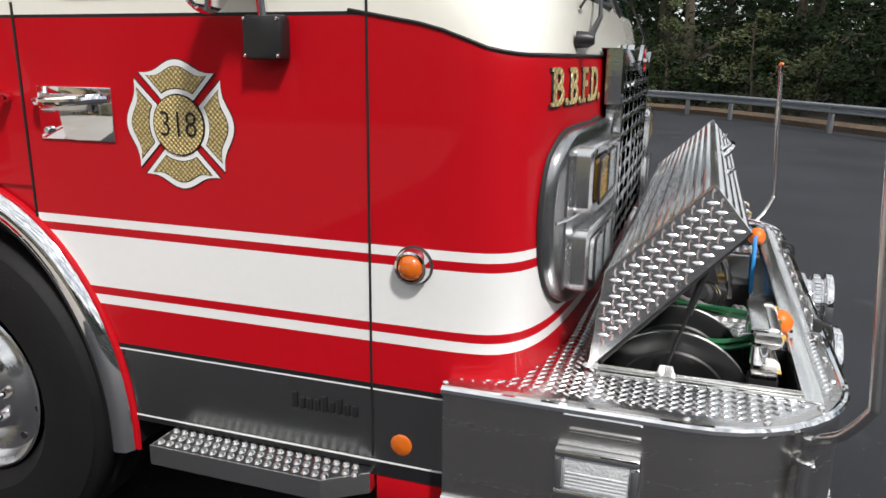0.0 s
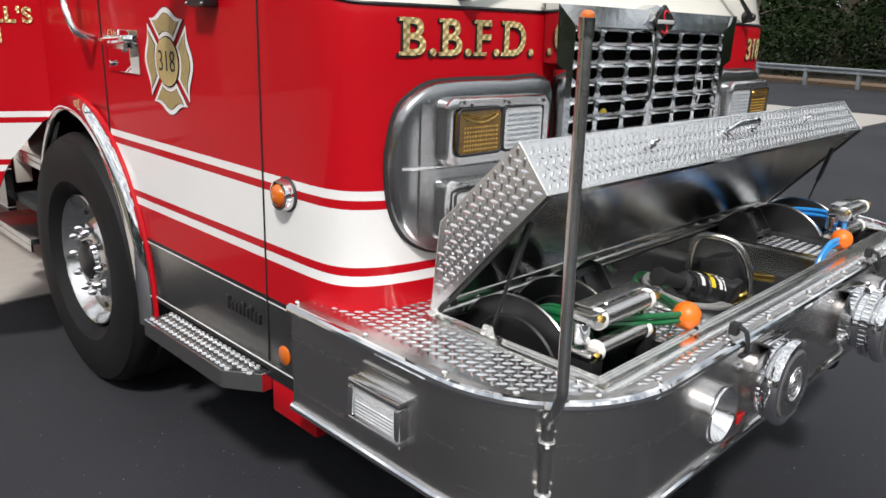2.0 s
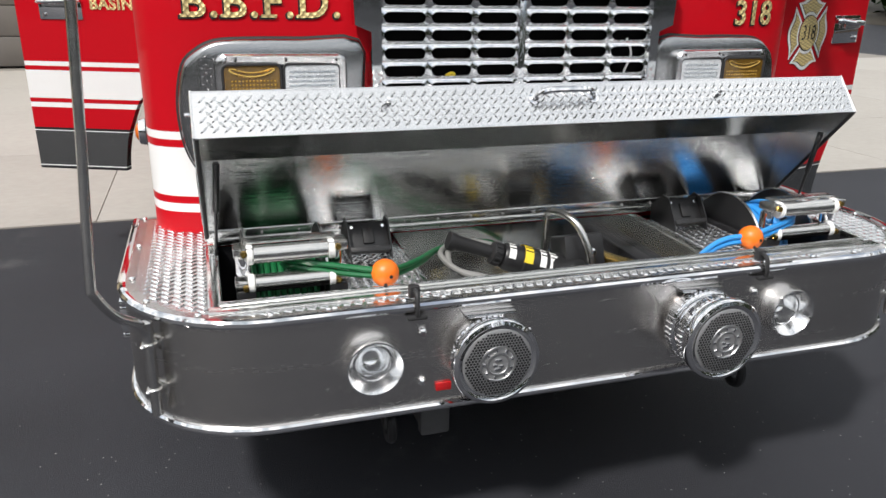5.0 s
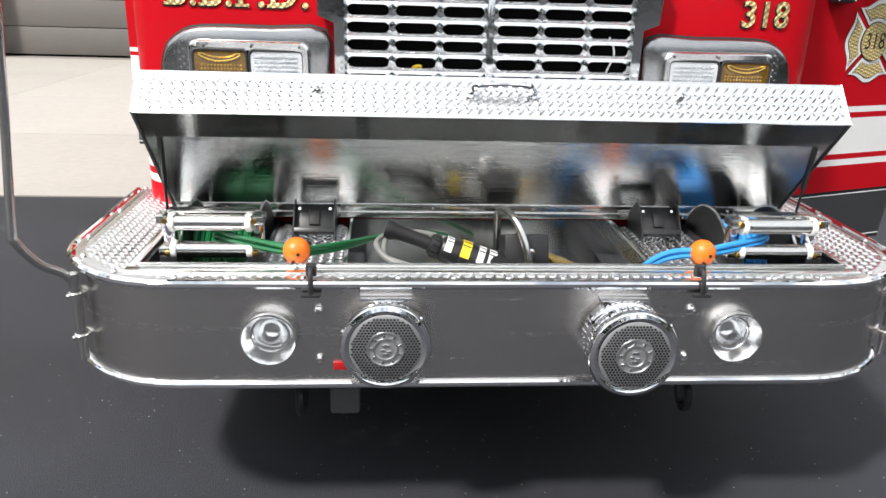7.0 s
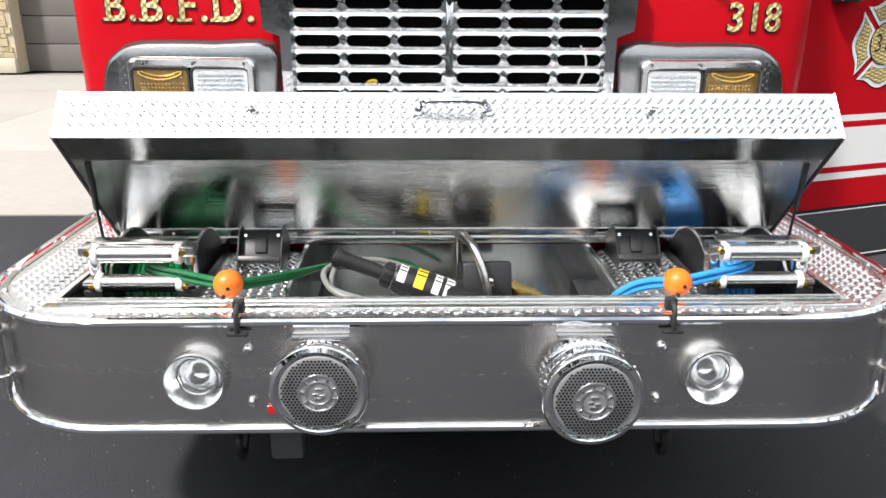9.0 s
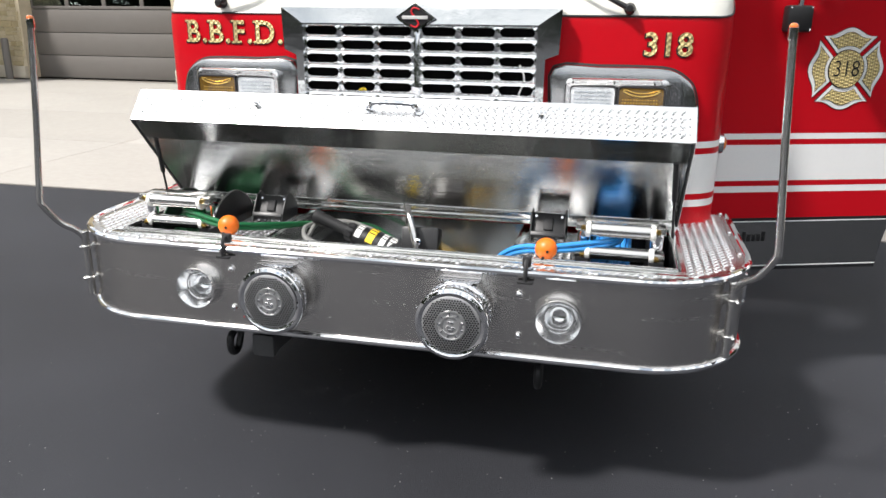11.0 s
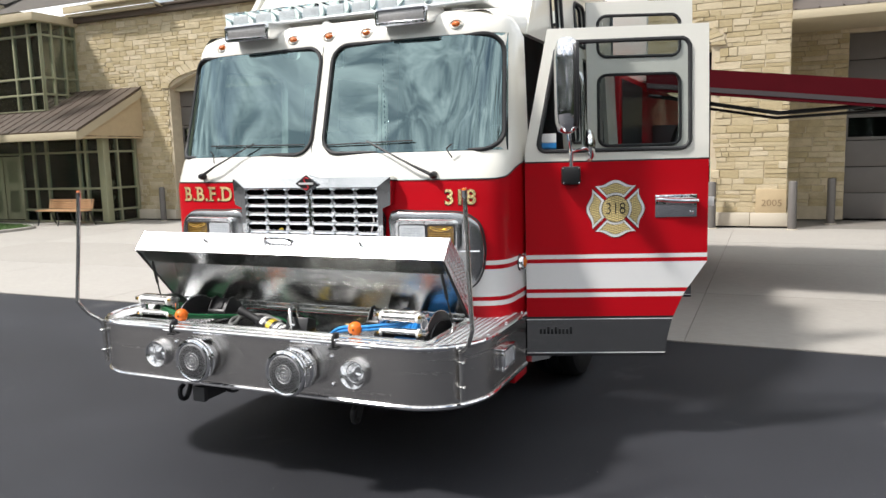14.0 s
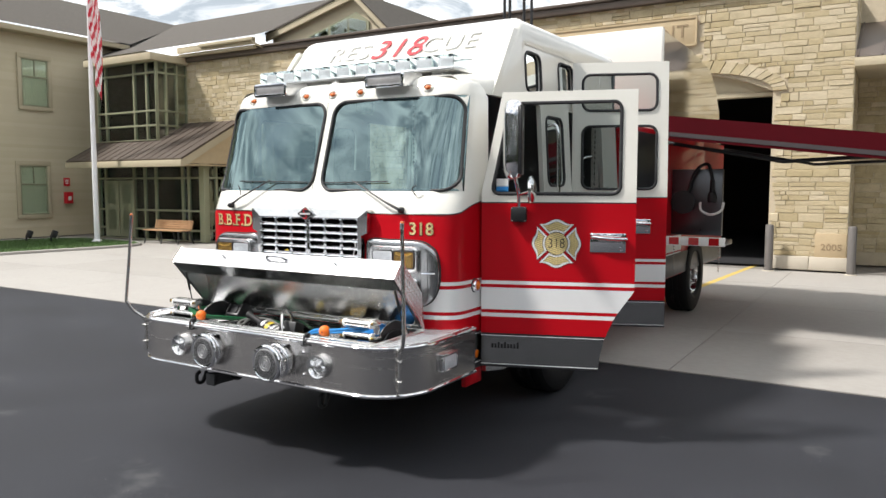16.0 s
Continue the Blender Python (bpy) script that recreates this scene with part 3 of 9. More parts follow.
def glazing(name, origin, along, width, height, cols, rows, label, door=(), blinds=(), frame_w=0.06, depth=0.1):
    """Framed glazing on a rectangle: cols and rows are the frame lines as fractions."""
    origin, along = Vector(origin), Vector(along).normalized()
    m = axes(origin, along, (0, 0, 1))
    h = frame_w / 2
    bm = bmesh.new()
    box(bm, (0, 0, -depth / 2), (h, height, depth / 2), 0.006, m)
    box(bm, (width - h, 0, -depth / 2), (width, height, depth / 2), 0.006, m)
    box(bm, (h, 0, -depth / 2), (width - h, h, depth / 2), 0.006, m)
    box(bm, (h, height - h, -depth / 2), (width - h, height, depth / 2), 0.006, m)
    fr = spart(name, bm, TRIMGREEN, label)
    for c in cols[1:-1]:
        bm = bmesh.new()
        box(bm, (c * width - h, h, -depth / 2), (c * width + h, height - h, depth / 2), 0.006, m)
        spart("mullion", bm, TRIMGREEN, parent=fr)
    for r in rows[1:-1]:
        bm = bmesh.new()
        box(bm, (h, r * height - h, -depth / 2 + 0.004), (width - h, r * height + h, depth / 2 - 0.004), 0.006, m)
        spart("transom", bm, TRIMGREEN, parent=fr)
    for i, (c0, c1) in enumerate(zip(cols, cols[1:])):
        for j, (r0, r1) in enumerate(zip(rows, rows[1:])):
            bm = bmesh.new()
            box(bm, (c0 * width + 0.01, r0 * height + 0.01, -0.006), (c1 * width - 0.01, r1 * height - 0.01, 0.006), 0, m)
            spart("pane", bm, BUILDGLASS, parent=fr, smooth=False).visible_shadow = False
            if (i, j) in blinds:
                bm = bmesh.new()
                box(bm, (c0 * width + 0.03, r0 * height + 0.03, -0.03), (c1 * width - 0.03, r1 * height - 0.03, -0.02), 0, m)
                spart("blind", bm, BLIND, "pale roller blind", parent=fr, smooth=False)
    return fr


VX, VY0, VY1 = -12.2, -19.05, -14.0
glazing("entrance_glazing", (VX, VY0, 0.0), (0, 1, 0), VY1 - VY0, 2.75, (0, 0.075, 0.36, 0.465, 0.57, 0.815, 0.87, 1.0), (0, 0.13, 0.36, 0.745, 1.0),
        "olive-framed entrance glazing with double doors", blinds={(4, 2), (4, 3), (5, 2), (6, 2), (6, 3)})
glazing("entrance_side_glazing", (VX, VY1, 0.0), (-1, 0, 0), -WX + VX, 2.75, (0, 0.4, 0.95, 1.0), (0, 0.13, 0.36, 0.745, 1.0), "olive-framed side glazing", blinds={(1, 2), (1, 3)})
glazing("entrance_side_glazing", (WX, VY0, 0.0), (1, 0, 0), -WX + VX, 2.75, (0, 0.5, 1.0), (0, 0.13, 0.36, 0.745, 1.0), "olive-framed side glazing")
bm = bmesh.new()
box(bm, (VX - 0.1, VY1 - 0.1, 0), (VX + 0.12, VY1 + 0.12, 2.6), 0.01)
spart("corner_post", bm, TRIMGREEN, "olive corner post")
bm = bmesh.new()
box(bm, (VX - 0.03, -18.7, 0.06), (VX + 0.07, -17.97, 1.98), 0.01)
box(bm, (VX - 0.03, -17.93, 0.06), (VX + 0.07, -17.2, 1.98), 0.01)
doors = spart("entrance_doors", bm, TRIMGREEN, "olive double entrance doors with square panes")
for y in (-18.54, -17.77):
    for z in (0.3, 1.2):
        bm = bmesh.new()
        box(bm, (VX + 0.065, y, z), (VX + 0.078, y + 0.42, z + 0.65), 0.004)
        spart("pane", bm, BUILDGLASS, parent=doors, smooth=False)

# upper bay window
glazing("upper_bay_window", (VX, -18.95, 3.30), (0, 1, 0), 2.93, 2.58, (0, 0.15, 0.64, 0.845, 1.0), (0, 0.19, 0.375, 0.855, 1.0), "olive-framed upper bay window")
glazing("upper_bay_side", (VX, -16.02, 3.30), (-1, 0, 0), -WX + VX, 2.58, (0, 0.3, 0.65, 1.0), (0, 0.19, 0.375, 0.855, 1.0), "olive-framed bay window return")
# flat near-black slab in place of the room's shade
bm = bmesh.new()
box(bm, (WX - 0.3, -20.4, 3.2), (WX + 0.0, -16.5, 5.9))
spart("bay_backing", bm, ROOMSHADE, "near-black slab standing for the unlit room behind the bay window", smooth=False)
bm = bmesh.new()
box(bm, (WX - 0.2, -19.2, 5.86), (VX + 0.35, -15.85, 6.09), 0.01)
spart("bay_eave", bm, TRIMTAN, "tan eave board over the bay window")

# entrance canopy roof of standing-seam metal
bm = bmesh.new()
AX, AZ0, AZ1, AY0, AY1 = -11.0, 2.58, 3.88, -19.05, -13.6
up = Vector((WX - AX, 0, AZ1 - AZ0))
nrm = Vector((AZ1 - AZ0, 0, AX - WX)).normalized()
v = []
for d in (0, 0.05):
    for x, z in ((AX, AZ0), (WX, AZ1)):
        for y in (AY0, AY1):
            v.append(bm.verts.new(Vector((x, y, z)) + nrm * d))
for f in ((4, 5, 7, 6), (0, 2, 3, 1), (0, 1, 5, 4), (1, 3, 7, 5), (0, 4, 6, 2)):
    bm.faces.new([v[i] for i in f])
seams = []
k = AY0 + 0.05
while k < AY1:
    q = [Vector((AX, k, AZ0)) + nrm * 0.05, Vector((WX, k, AZ1)) + nrm * 0.05]
    seams.append(q)
    k += 0.36
canopy = spart("entrance_canopy", bm, METALROOF, "brown standing-seam metal canopy roof", smooth=False)
for q in seams:
    bm = bmesh.new()
    tube(bm, q, 0.022, 4)
    spart("seam", bm, METALROOF, parent=canopy, smooth=False)
bm = bmesh.new()
box(bm, (AX - 0.06, AY0, AZ0 - 0.2), (AX + 0.06, AY1 + 0.02, AZ0 + 0.0), 0.01)
poly = [(AX - 0.1, AZ0 - 0.2), (AX + 0.04, AZ0 - 0.02), (WX, AZ1 - 0.02), (WX, AZ1 - 0.24)]
prism(bm, [(x, z) for x, z in poly], 0.06, axes((0, AY1, 0), (1, 0, 0), (0, 0, 1)))
spart("canopy_fascia", bm, TRIMTAN, "tan fascia board", parent=canopy)
bm = bmesh.new()
prism(bm, [(AX, AZ0 - 0.1), (WX, AZ1 - 0.24), (WX, AZ0 - 0.1)], 0.04, axes((0, AY1 - 0.06, 0), (1, 0, 0), (0, 0, 1)))
box(bm, (WX, AY0, AZ0 - 0.16), (AX - 0.06, AY1 - 0.06, AZ0 - 0.12))
spart("canopy_soffit", bm, SANDPANEL, "tan gable infill and soffit", parent=canopy, smooth=False)

# side wing with lap siding
WY = -20.75
WING_Y = -22.19
bm = bmesh.new()
box(bm, (WX - 6, WY - 9, 0), (-2.0, WY - 0.03, 7.16))
wing = spart("side_wing", bm, SIDING, "tan lap-sided two-storey wing", smooth=False)
for k in range(57):
    z = 0.35 + k * 0.12
    if z > 7.0:
        break
    bm = bmesh.new()
    v = [bm.verts.new(c) for c in ((WX + 0.28, WY - 0.016, z), (-2.0, WY - 0.016, z), (-2.0, WY - 0.024, z + 0.124), (WX + 0.28, WY - 0.024, z + 0.124), (-2.0, WY - 0.03, z), (WX + 0.28, WY - 0.03, z))]
    bm.faces.new(v[:4])
    bm.faces.new((v[0], v[5], v[4], v[1]))
    spart("siding_board", bm, SIDING, parent=wing, smooth=False)
bm = bmesh.new()
box(bm, (WX - 1.2, WY - 0.1, 6.98), (-2.0, WY + 0.45, 7.16), 0.01)
box(bm, (WX - 3.0, WY - 0.3, 6.3), (WX + 1.3, WY - 0.1, 7.14))
spart("wing_eave", bm, TRIMTAN, "tan eave and gutter", parent=wing)
bm = bmesh.new()
v = [bm.verts.new(c) for c in ((-2.0, WY + 0.5, 7.2), (WX - 1.2, WY + 0.5, 7.2), (-21.07, -25.0, 9.58), (-2.0, -25.0, 9.58))]
bm.faces.new(v)
spart("wing_roof", bm, SHINGLE, "weathered brown shingle roof", parent=wing, smooth=False)


def wing_window(x0, x1, z0, z1):
    bm = bmesh.new()
    for lo, hi in (((x0 - 0.13, WY, z0 - 0.13), (x1 + 0.13, WY + 0.05, z0)), ((x0 - 0.13, WY, z1), (x1 + 0.13, WY + 0.05, z1 + 0.16)),
                   ((x0 - 0.13, WY, z0), (x0, WY + 0.05, z1)), ((x1, WY, z0), (x1 + 0.13, WY + 0.05, z1))):
        box(bm, lo, hi, 0.008)
    w = spart("wing_window", bm, TRIMTAN, "white-trimmed sash window with a green blind", parent=None)
    bm = bmesh.new()
    zc = z0 + (z1 - z0) * 0.62
    for lo, hi in (((x0, WY + 0.0, zc - 0.03), (x1, WY + 0.035, zc + 0.03)), (((x0 + x1) / 2 - 0.02, WY, zc), ((x0 + x1) / 2 + 0.02, WY + 0.03, z1)),
                   ((x0, WY, z0), (x0 + 0.05, WY + 0.03, z1)), ((x1 - 0.05, WY, z0), (x1, WY + 0.03, z1)), ((x0, WY, z1 - 0.05), (x1, WY + 0.03, z1)), ((x0, WY, z0), (x1, WY + 0.03, z0 + 0.05))):
        box(bm, lo, hi, 0.004)
    spart("window_frame", bm, TRIMGREEN, "olive sash", parent=w)
    bm = bmesh.new()
    box(bm, (x0, WY + 0.012, z0), (x1, WY + 0.018, z1))
    spart("pane", bm, BUILDGLASS, parent=w, smooth=False).visible_shadow = False
    bm = bmesh.new()
    box(bm, (x0, WY + 0.002, z0), (x1, WY + 0.006, z1))
    spart("blind", bm, BLIND, "drawn pale green blind", parent=w, smooth=False)


wing_window(-11.55, -10.6, 4.55, 6.18)
wing_window(-11.38, -10.4, 0.79, 2.5)
wing_window(-7.6, -6.76, 4.62, 6.12)
wing_window(-7.5, -6.64, 0.84, 2.46)

# main roof behind the stone wall, and its front gable
RX, RY0, RYA, RY1, RZ0, RZA = WX - 0.35, -12.75, -9.45, -8.15, 6.62, 7.52
bm = bmesh.new()
bm.faces.new([bm.verts.new(c) for c in ((WX + 0.4, -30.0, 6.42), (WX + 0.4, -12.55, 6.46), (-21.07, -9.0, 9.68), (-21.07, -30.0, 9.66))])
spart("main_roof", bm, SHINGLE, "brown shingle roof slope", smooth=False)
bm = bmesh.new()
box(bm, (WX + 0.30, -16.0, 6.2), (WX + 0.36, -12.62, 6.40), 0.01)
box(bm, (WX - 0.5, -16.0, 6.1), (WX + 0.29, -12.7, 6.19), 0.005)
spart("roof_fascia", bm, TRIMTAN, "tan fascia under the shingle eave")
bm = bmesh.new()
box(bm, (WX + 0.37, -14.9, 6.3), (WX + 0.48, -12.6, 6.40), 0.02)
tube(bm, smoothline([(WX + 0.42, -12.7, 6.32), (WX + 0.38, -12.62, 6.22), (WX + 0.1, -12.5, 6.1), (WX + 0.06, -12.45, 5.96)], 4), 0.035, 8)
spart("gutter", bm, TRIMTAN, "tan gutter with a downpipe elbow")
bm = bmesh.new()
prism(bm, [(RY0 + 0.1, 6.1), (RY1 - 0.1, 6.1), (RY1 - 0.1, RZ0 - 0.5), (RYA, RZA - 0.12), (RY0 + 0.1, RZ0 - 0.12)], 0.2, axes((RX - 0.35, 0, 0), (0, 1, 0), (0, 0, 1)))
gable = spart("gable_wall", bm, SIDING, "tan sided gable end", smooth=False)
for (ya, za), (yb, zb) in (((RY0, RZ0), (RYA, RZA)), ((RYA, RZA), (RY1, RZ0 - 0.4))):
    bm = bmesh.new()
    prism(bm, [(ya, za - 0.24), (yb, zb - 0.24), (yb, zb), (ya, za)], 0.07, axes((RX, 0, 0), (0, 1, 0), (0, 0, 1)))
    spart("rake_board", bm, TRIMTAN, "tan rake board", parent=gable, smooth=False)
    bm = bmesh.new()
    q = ((RX + 0.1, ya, za + 0.02), (RX + 0.1, yb, zb + 0.02), (-21.0, yb, zb + 0.02), (-21.0, ya, za + 0.02))
    top = [bm.verts.new(c) for c in q]
    low = [bm.verts.new((x, y, z - 0.06)) for x, y, z in q]
    bm.faces.new(top)
    bm.faces.new(low[::-1])
    for k in range(4):
        bm.faces.new((low[k], low[(k + 1) % 4], top[(k + 1) % 4], top[k]))
    spart("gable_roof", bm, SHINGLE, "brown shingle gable slope", parent=gable, smooth=False)
bm = bmesh.new()
prism(bm, [(-11.2, 6.2), (-9.0, 6.2), (-9.0, 6.62), (-9.45, 6.92), (-11.2, 6.40)], 0.03, axes((RX - 0.12, 0, 0), (0, 1, 0), (0, 0, 1)))
spart("gable_window", bm, TRIMGREEN, "sloping gable window in an olive frame", parent=gable, smooth=False)
for y0, y1, z0, z1 in ((-11.1, -10.45, 6.38, 6.56), (-10.35, -9.75, 6.6, 6.78), (-9.68, -9.1, 6.78, 6.62)):
    bm = bmesh.new()
    prism(bm, [(y0, 6.22), (y1, 6.22), (y1, z1), (y0, z0)], 0.012, axes((RX - 0.085, 0, 0), (0, 1, 0), (0, 0, 1)))
    spart("pane", bm, BUILDGLASS, parent=gable, smooth=False)

# ---------------------------------------------------------------- fire truck
truck = thing("fire_truck", "red and white rescue fire truck with an open front bumper locker", "fire truck")
CAB_W, NEXP = 1.19, 5.0
BAND = [0.554, 0.570, 0.576, 0.778, 0.783, 0.797, 0.914, 0.942, 0.966, 1.123, 1.147, 1.172]
PAINT = [GREY, BLACKTRIM, RED, STRIPE, WHITE]


def paint_at(z):
    """Material index of the body colour at height z, below the white upper cab."""
    for top, paint in ((0.570, 1), (0.576, 3), (0.778, 0), (0.783, 3), (0.797, 1)):
        if z < top:
            return paint
    if 0.914 < z < 0.942 or 0.966 < z < 1.123 or 1.147 < z < 1.172:
        return 3
    return 2


def lerp(z, table):
    for (a, p), (b, q) in zip(table, table[1:]):
        if z <= b:
            u = max(0.0, (z - a) / (b - a))
            return p + (q - p) * u
    return table[-1][1]


def cab_x(y, z):
    """The cab's front face: how far forward it stands at (y, z)."""
    xo = lerp(z, ((0.5, -0.036), (1.60, -0.036), (1.72, -0.058), (1.79, -0.09), (2.46, -0.295), (2.50, -0.297), (2.56, -0.325), (2.59, -0.355), (2.62, -0.43)))
    b = cab_b(z)
    a = lerp(z, ((0.5, 0.43), (1.60, 0.43), (1.79, 0.5), (2.46, 0.36), (2.62, 0.30)))
    low = lerp(z, ((0.5, 1.0), (1.60, 1.0), (1.79, 0.0)))
    e = NEXP + 3 * low
    u = min(1.0, abs(y) / b)
    return xo - 0.05 * low * u * u - a + a * (1 - u ** e) ** (1 / e)


def cab_b(z):
    return lerp(z, ((0.5, CAB_W), (1.79, CAB_W), (2.46, 1.15), (2.56, 1.11), (2.62, 1.02)))


US = [0, 0.03, 0.15, 0.3, 0.45, 0.6, 0.7, 0.78, 0.84, 0.885, 0.92, 0.945, 0.965, 0.98, 0.99, 0.996, 0.999, 0.9998, 1.0]
US = [-u for u in US[:0:-1]] + US


def rw_line(y):
    """Height of the edge between red and white round the cab's nose."""
    return lerp(-cab_x(y, 1.66), ((0.15, 1.633), (0.183, 1.637), (0.232, 1.648), (0.294, 1.68), (0.40, 1.714), (0.50, 1.73)))


bm = bmesh.new()
zl = [0.53, 0.554] + BAND[1:] + [1.30, 1.45, 1.60]
cols = []
for u in US:
    y = u * CAB_W
    col = [(y, z, cab_x(y, z)) for z in zl]
    zr = rw_line(y)
    col.append((y, zr, cab_x(y, zr) + 0.0))
    for z in (1.765, 1.79):
        col.append((u * cab_b(z), z, cab_x(u * cab_b(z), z)))
    for z in (2.0, 2.25, 2.46, 2.50, 2.53, 2.56, 2.59, 2.61, 2.62):
        b = cab_b(z)
        col.append((u * b, z, cab_x(u * b, z)))
    cols.append([bm.verts.new((x, y, z)) for y, z, x in col])
nlow = len(zl)
for i, (p, q) in enumerate(zip(cols, cols[1:])):
    um = (US[i] + US[i + 1]) / 2
    for j in range(len(p) - 1):
        z = (p[j].co.z + p[j + 1].co.z) / 2
        if 1.79 < z < 2.46 and 0.03 < abs(um) < 0.98:
            continue
        f = bm.faces.new((p[j], q[j], q[j + 1], p[j + 1]))
        f.material_index = paint_at(z) if j < nlow else 4
part("cab_front", bm, PAINT, truck, "red lower nose and white upper nose with reflective white stripes", angle=50)

# black pin line between red and white
bm = bmesh.new()
tube(bm, [(cab_x(u * CAB_W, rw_line(u * CAB_W)) + 0.0015, u * CAB_W, rw_line(u * CAB_W)) for u in US], 0.0045, 6)
part("pin_line", bm, BLACKTRIM, truck, "black pin line")


# windshield panes, gaskets and corner fillers
def ws_path(side, r=0.105, grow=0.0):
    y0, y1, z0, z1 = 0.03 * CAB_W + 0.006 - grow, 1.125 + grow, 1.795 - grow, 2.455 + grow
    pts = []
    for yy, zz in rounded(y0, z0, y1, z1, r, 7):
        yy = yy * lerp(zz, ((1.795, 1.025), (2.455, 0.99)))
        pts.append((side * yy, zz))
    return pts


for side in (-1, 1):
    path = [(cab_x(y, z) + 0.004, y, z) for y, z in ws_path(side)]
    bm = bmesh.new()
    tube(bm, path, 0.0125, 8, closed=True)
    part("windshield_gasket", bm, RUBBER, truck, "black rubber windshield gasket")
    bm = bmesh.new()
    ny, nz = 26, 14
    grid = []
    for j in range(nz + 1):
        z = 1.792 + (2.458 - 1.792) * j / nz
        row = []
        for i in range(ny + 1):
            y = side * (0.03 * CAB_W + (cab_b(z) * 0.978 - 0.03 * CAB_W) * (1 - (1 - i / ny) ** 1.7))
            row.append(bm.verts.new((cab_x(y, z) - 0.004, y, z)))
        grid.append(row)
    for j in range(nz):
        for i in range(ny):
            bm.faces.new((grid[j][i], grid[j][i + 1], grid[j + 1][i + 1], grid[j + 1][i]))
    pane = part("windshield_pane", bm, WINDSHIELD, truck, "curved teal-tinted windshield pane", angle=80)
    pane.visible_shadow = False
    # filler between the rounded gasket and the square opening
    rp = ws_path(side)
    for k, (cy, cz) in enumerate(((1.125, 2.455), (0.03 * CAB_W, 2.455), (0.03 * CAB_W, 1.795), (1.125, 1.795))):
        bm = bmesh.new()
        arc = rp[k * 8:(k + 1) * 8]
        yy = side * cy * lerp(cz, ((1.795, 1.035), (2.455, 1.0)))
        zz = cz + (0.012 if cz > 2 else -0.012)
        c = bm.verts.new((cab_x(yy, zz) + 0.002, yy, zz))
        vs = [bm.verts.new((cab_x(y, z) + 0.001, y, z)) for y, z in arc]
        for a, b in zip(vs, vs[1:]):
            bm.faces.new((c, a, b))
        part("windshield_corner", bm, WHITE, truck)


# ---- side panels, doors
def arch_half(z):
    """Half-width of the wheel arch at height z."""
    if z >= 1.25:
        return 0.0
    return 0.60 * math.sqrt(max(0.0, 1 - ((z - 0.50) / 0.75) ** 2)) if z > 0.50 else 0.60


ARCH_X = -1.905
ZS = [0.554, 0.66, 0.74] + BAND[1:] + [1.21, 1.225, 1.237, 1.245, 1.25, 1.35, 1.5, 1.65, 1.718, 1.727, 1.765]
ZS = sorted(set(ZS))


def side_paint(z):
    if z > 1.727:
        return 4
    if z > 1.718:
        return 1
    return paint_at(z)


def window_hole(z, u0, u1, z0, z1, r, slope=0.0):
    """Where a rounded window cuts height z, or None."""
    if z <= z0 or z >= z1:
        return None
    d = 0.0
    if z < z0 + r:
        d = r - math.sqrt(max(0, r * r - (z0 + r - z) ** 2))
    elif z > z1 - r:
        d = r - math.sqrt(max(0, r * r - (z - z1 + r) ** 2))
    return u0 + d + slope * (z - z0), u1 - d


def hole_levels(z0, z1, r):
    k = [0, 0.08, 0.25, 0.55, 1.0]
    return [z0 + r * a for a in k] + [z1 - r * a for a in reversed(k)]


def panel(name, u0, u1, zs, holes, place, thick, parent, label, mats=PAINT, paint=side_paint, left=None, right=None):
    """A body panel between u0 and u1 with rounded window holes (u0, u1, z0, z1, r)."""
    levels = sorted(set(round(z, 5) for z in list(zs) + [z for h in holes for z in hole_levels(*h[2:5])]))

    def segs(z, mid):
        a = left(z) if left else u0
        b = right(z) if right else u1
        cut = []
        for h in holes:
            if h[2] < mid < h[3]:
                zz = min(max(z, h[2] + 1e-6), h[3] - 1e-6)
                c = window_hole(zz, *h)
                if c:
                    cut.append(c)
        cut.sort()
        out, s = [], a
        for c in cut:
            out.append((s, c[0]))
            s = c[1]
        out.append((s, b))
        return out
    bm = bmesh.new()
    banded(bm, levels, segs, place, thick, paint)
    return part(name, bm, mats, parent, label, angle=30)


def side_place(s):
    """Places panel coordinates on the truck's flank: s = -1 right, 1 left; u runs backwards."""
    def f(u, z, d):
        lean = max(0.0, z - 1.79) * 0.06
        return (-u, s * (CAB_W - d - lean), z)
    return f


def window_parts(parent, u0, u1, z0, z1, r, place, glass_mat=SIDEGLASS, slope=0.0):
    bm = bmesh.new()
    ring = [(u + slope * (z - z0) * (u1 - u) / (u1 - u0), z) for u, z in rounded(u0, z0, u1, z1, r, 6)]
    tube(bm, [place(u, z, 0.0) for u, z in ring], 0.0125, 8, closed=True)
    part("window_gasket", bm, RUBBER, parent, "black rubber window gasket")
    bm = bmesh.new()
    bm.faces.new([bm.verts.new(place(u, z, 0.018)) for u, z in ring])
    g = part("window_pane", bm, glass_mat, parent, "tinted window pane", smooth=False)
    g.visible_shadow = False


Z_UP = [1.79, 2.0, 2.3, 2.46, 2.49]
FD0, FD1 = 0.512, 1.574          # front door, behind the nose
CD0, CD1 = 2.215, 3.055            # crew door


def front_door_right_edge(z):
    return min(FD1, -ARCH_X - arch_half(z) - 0.012) if z < 1.25 else FD1


def fd_left(z, start=FD0):
    return start + max(0.0, z - 1.79) * 0.2


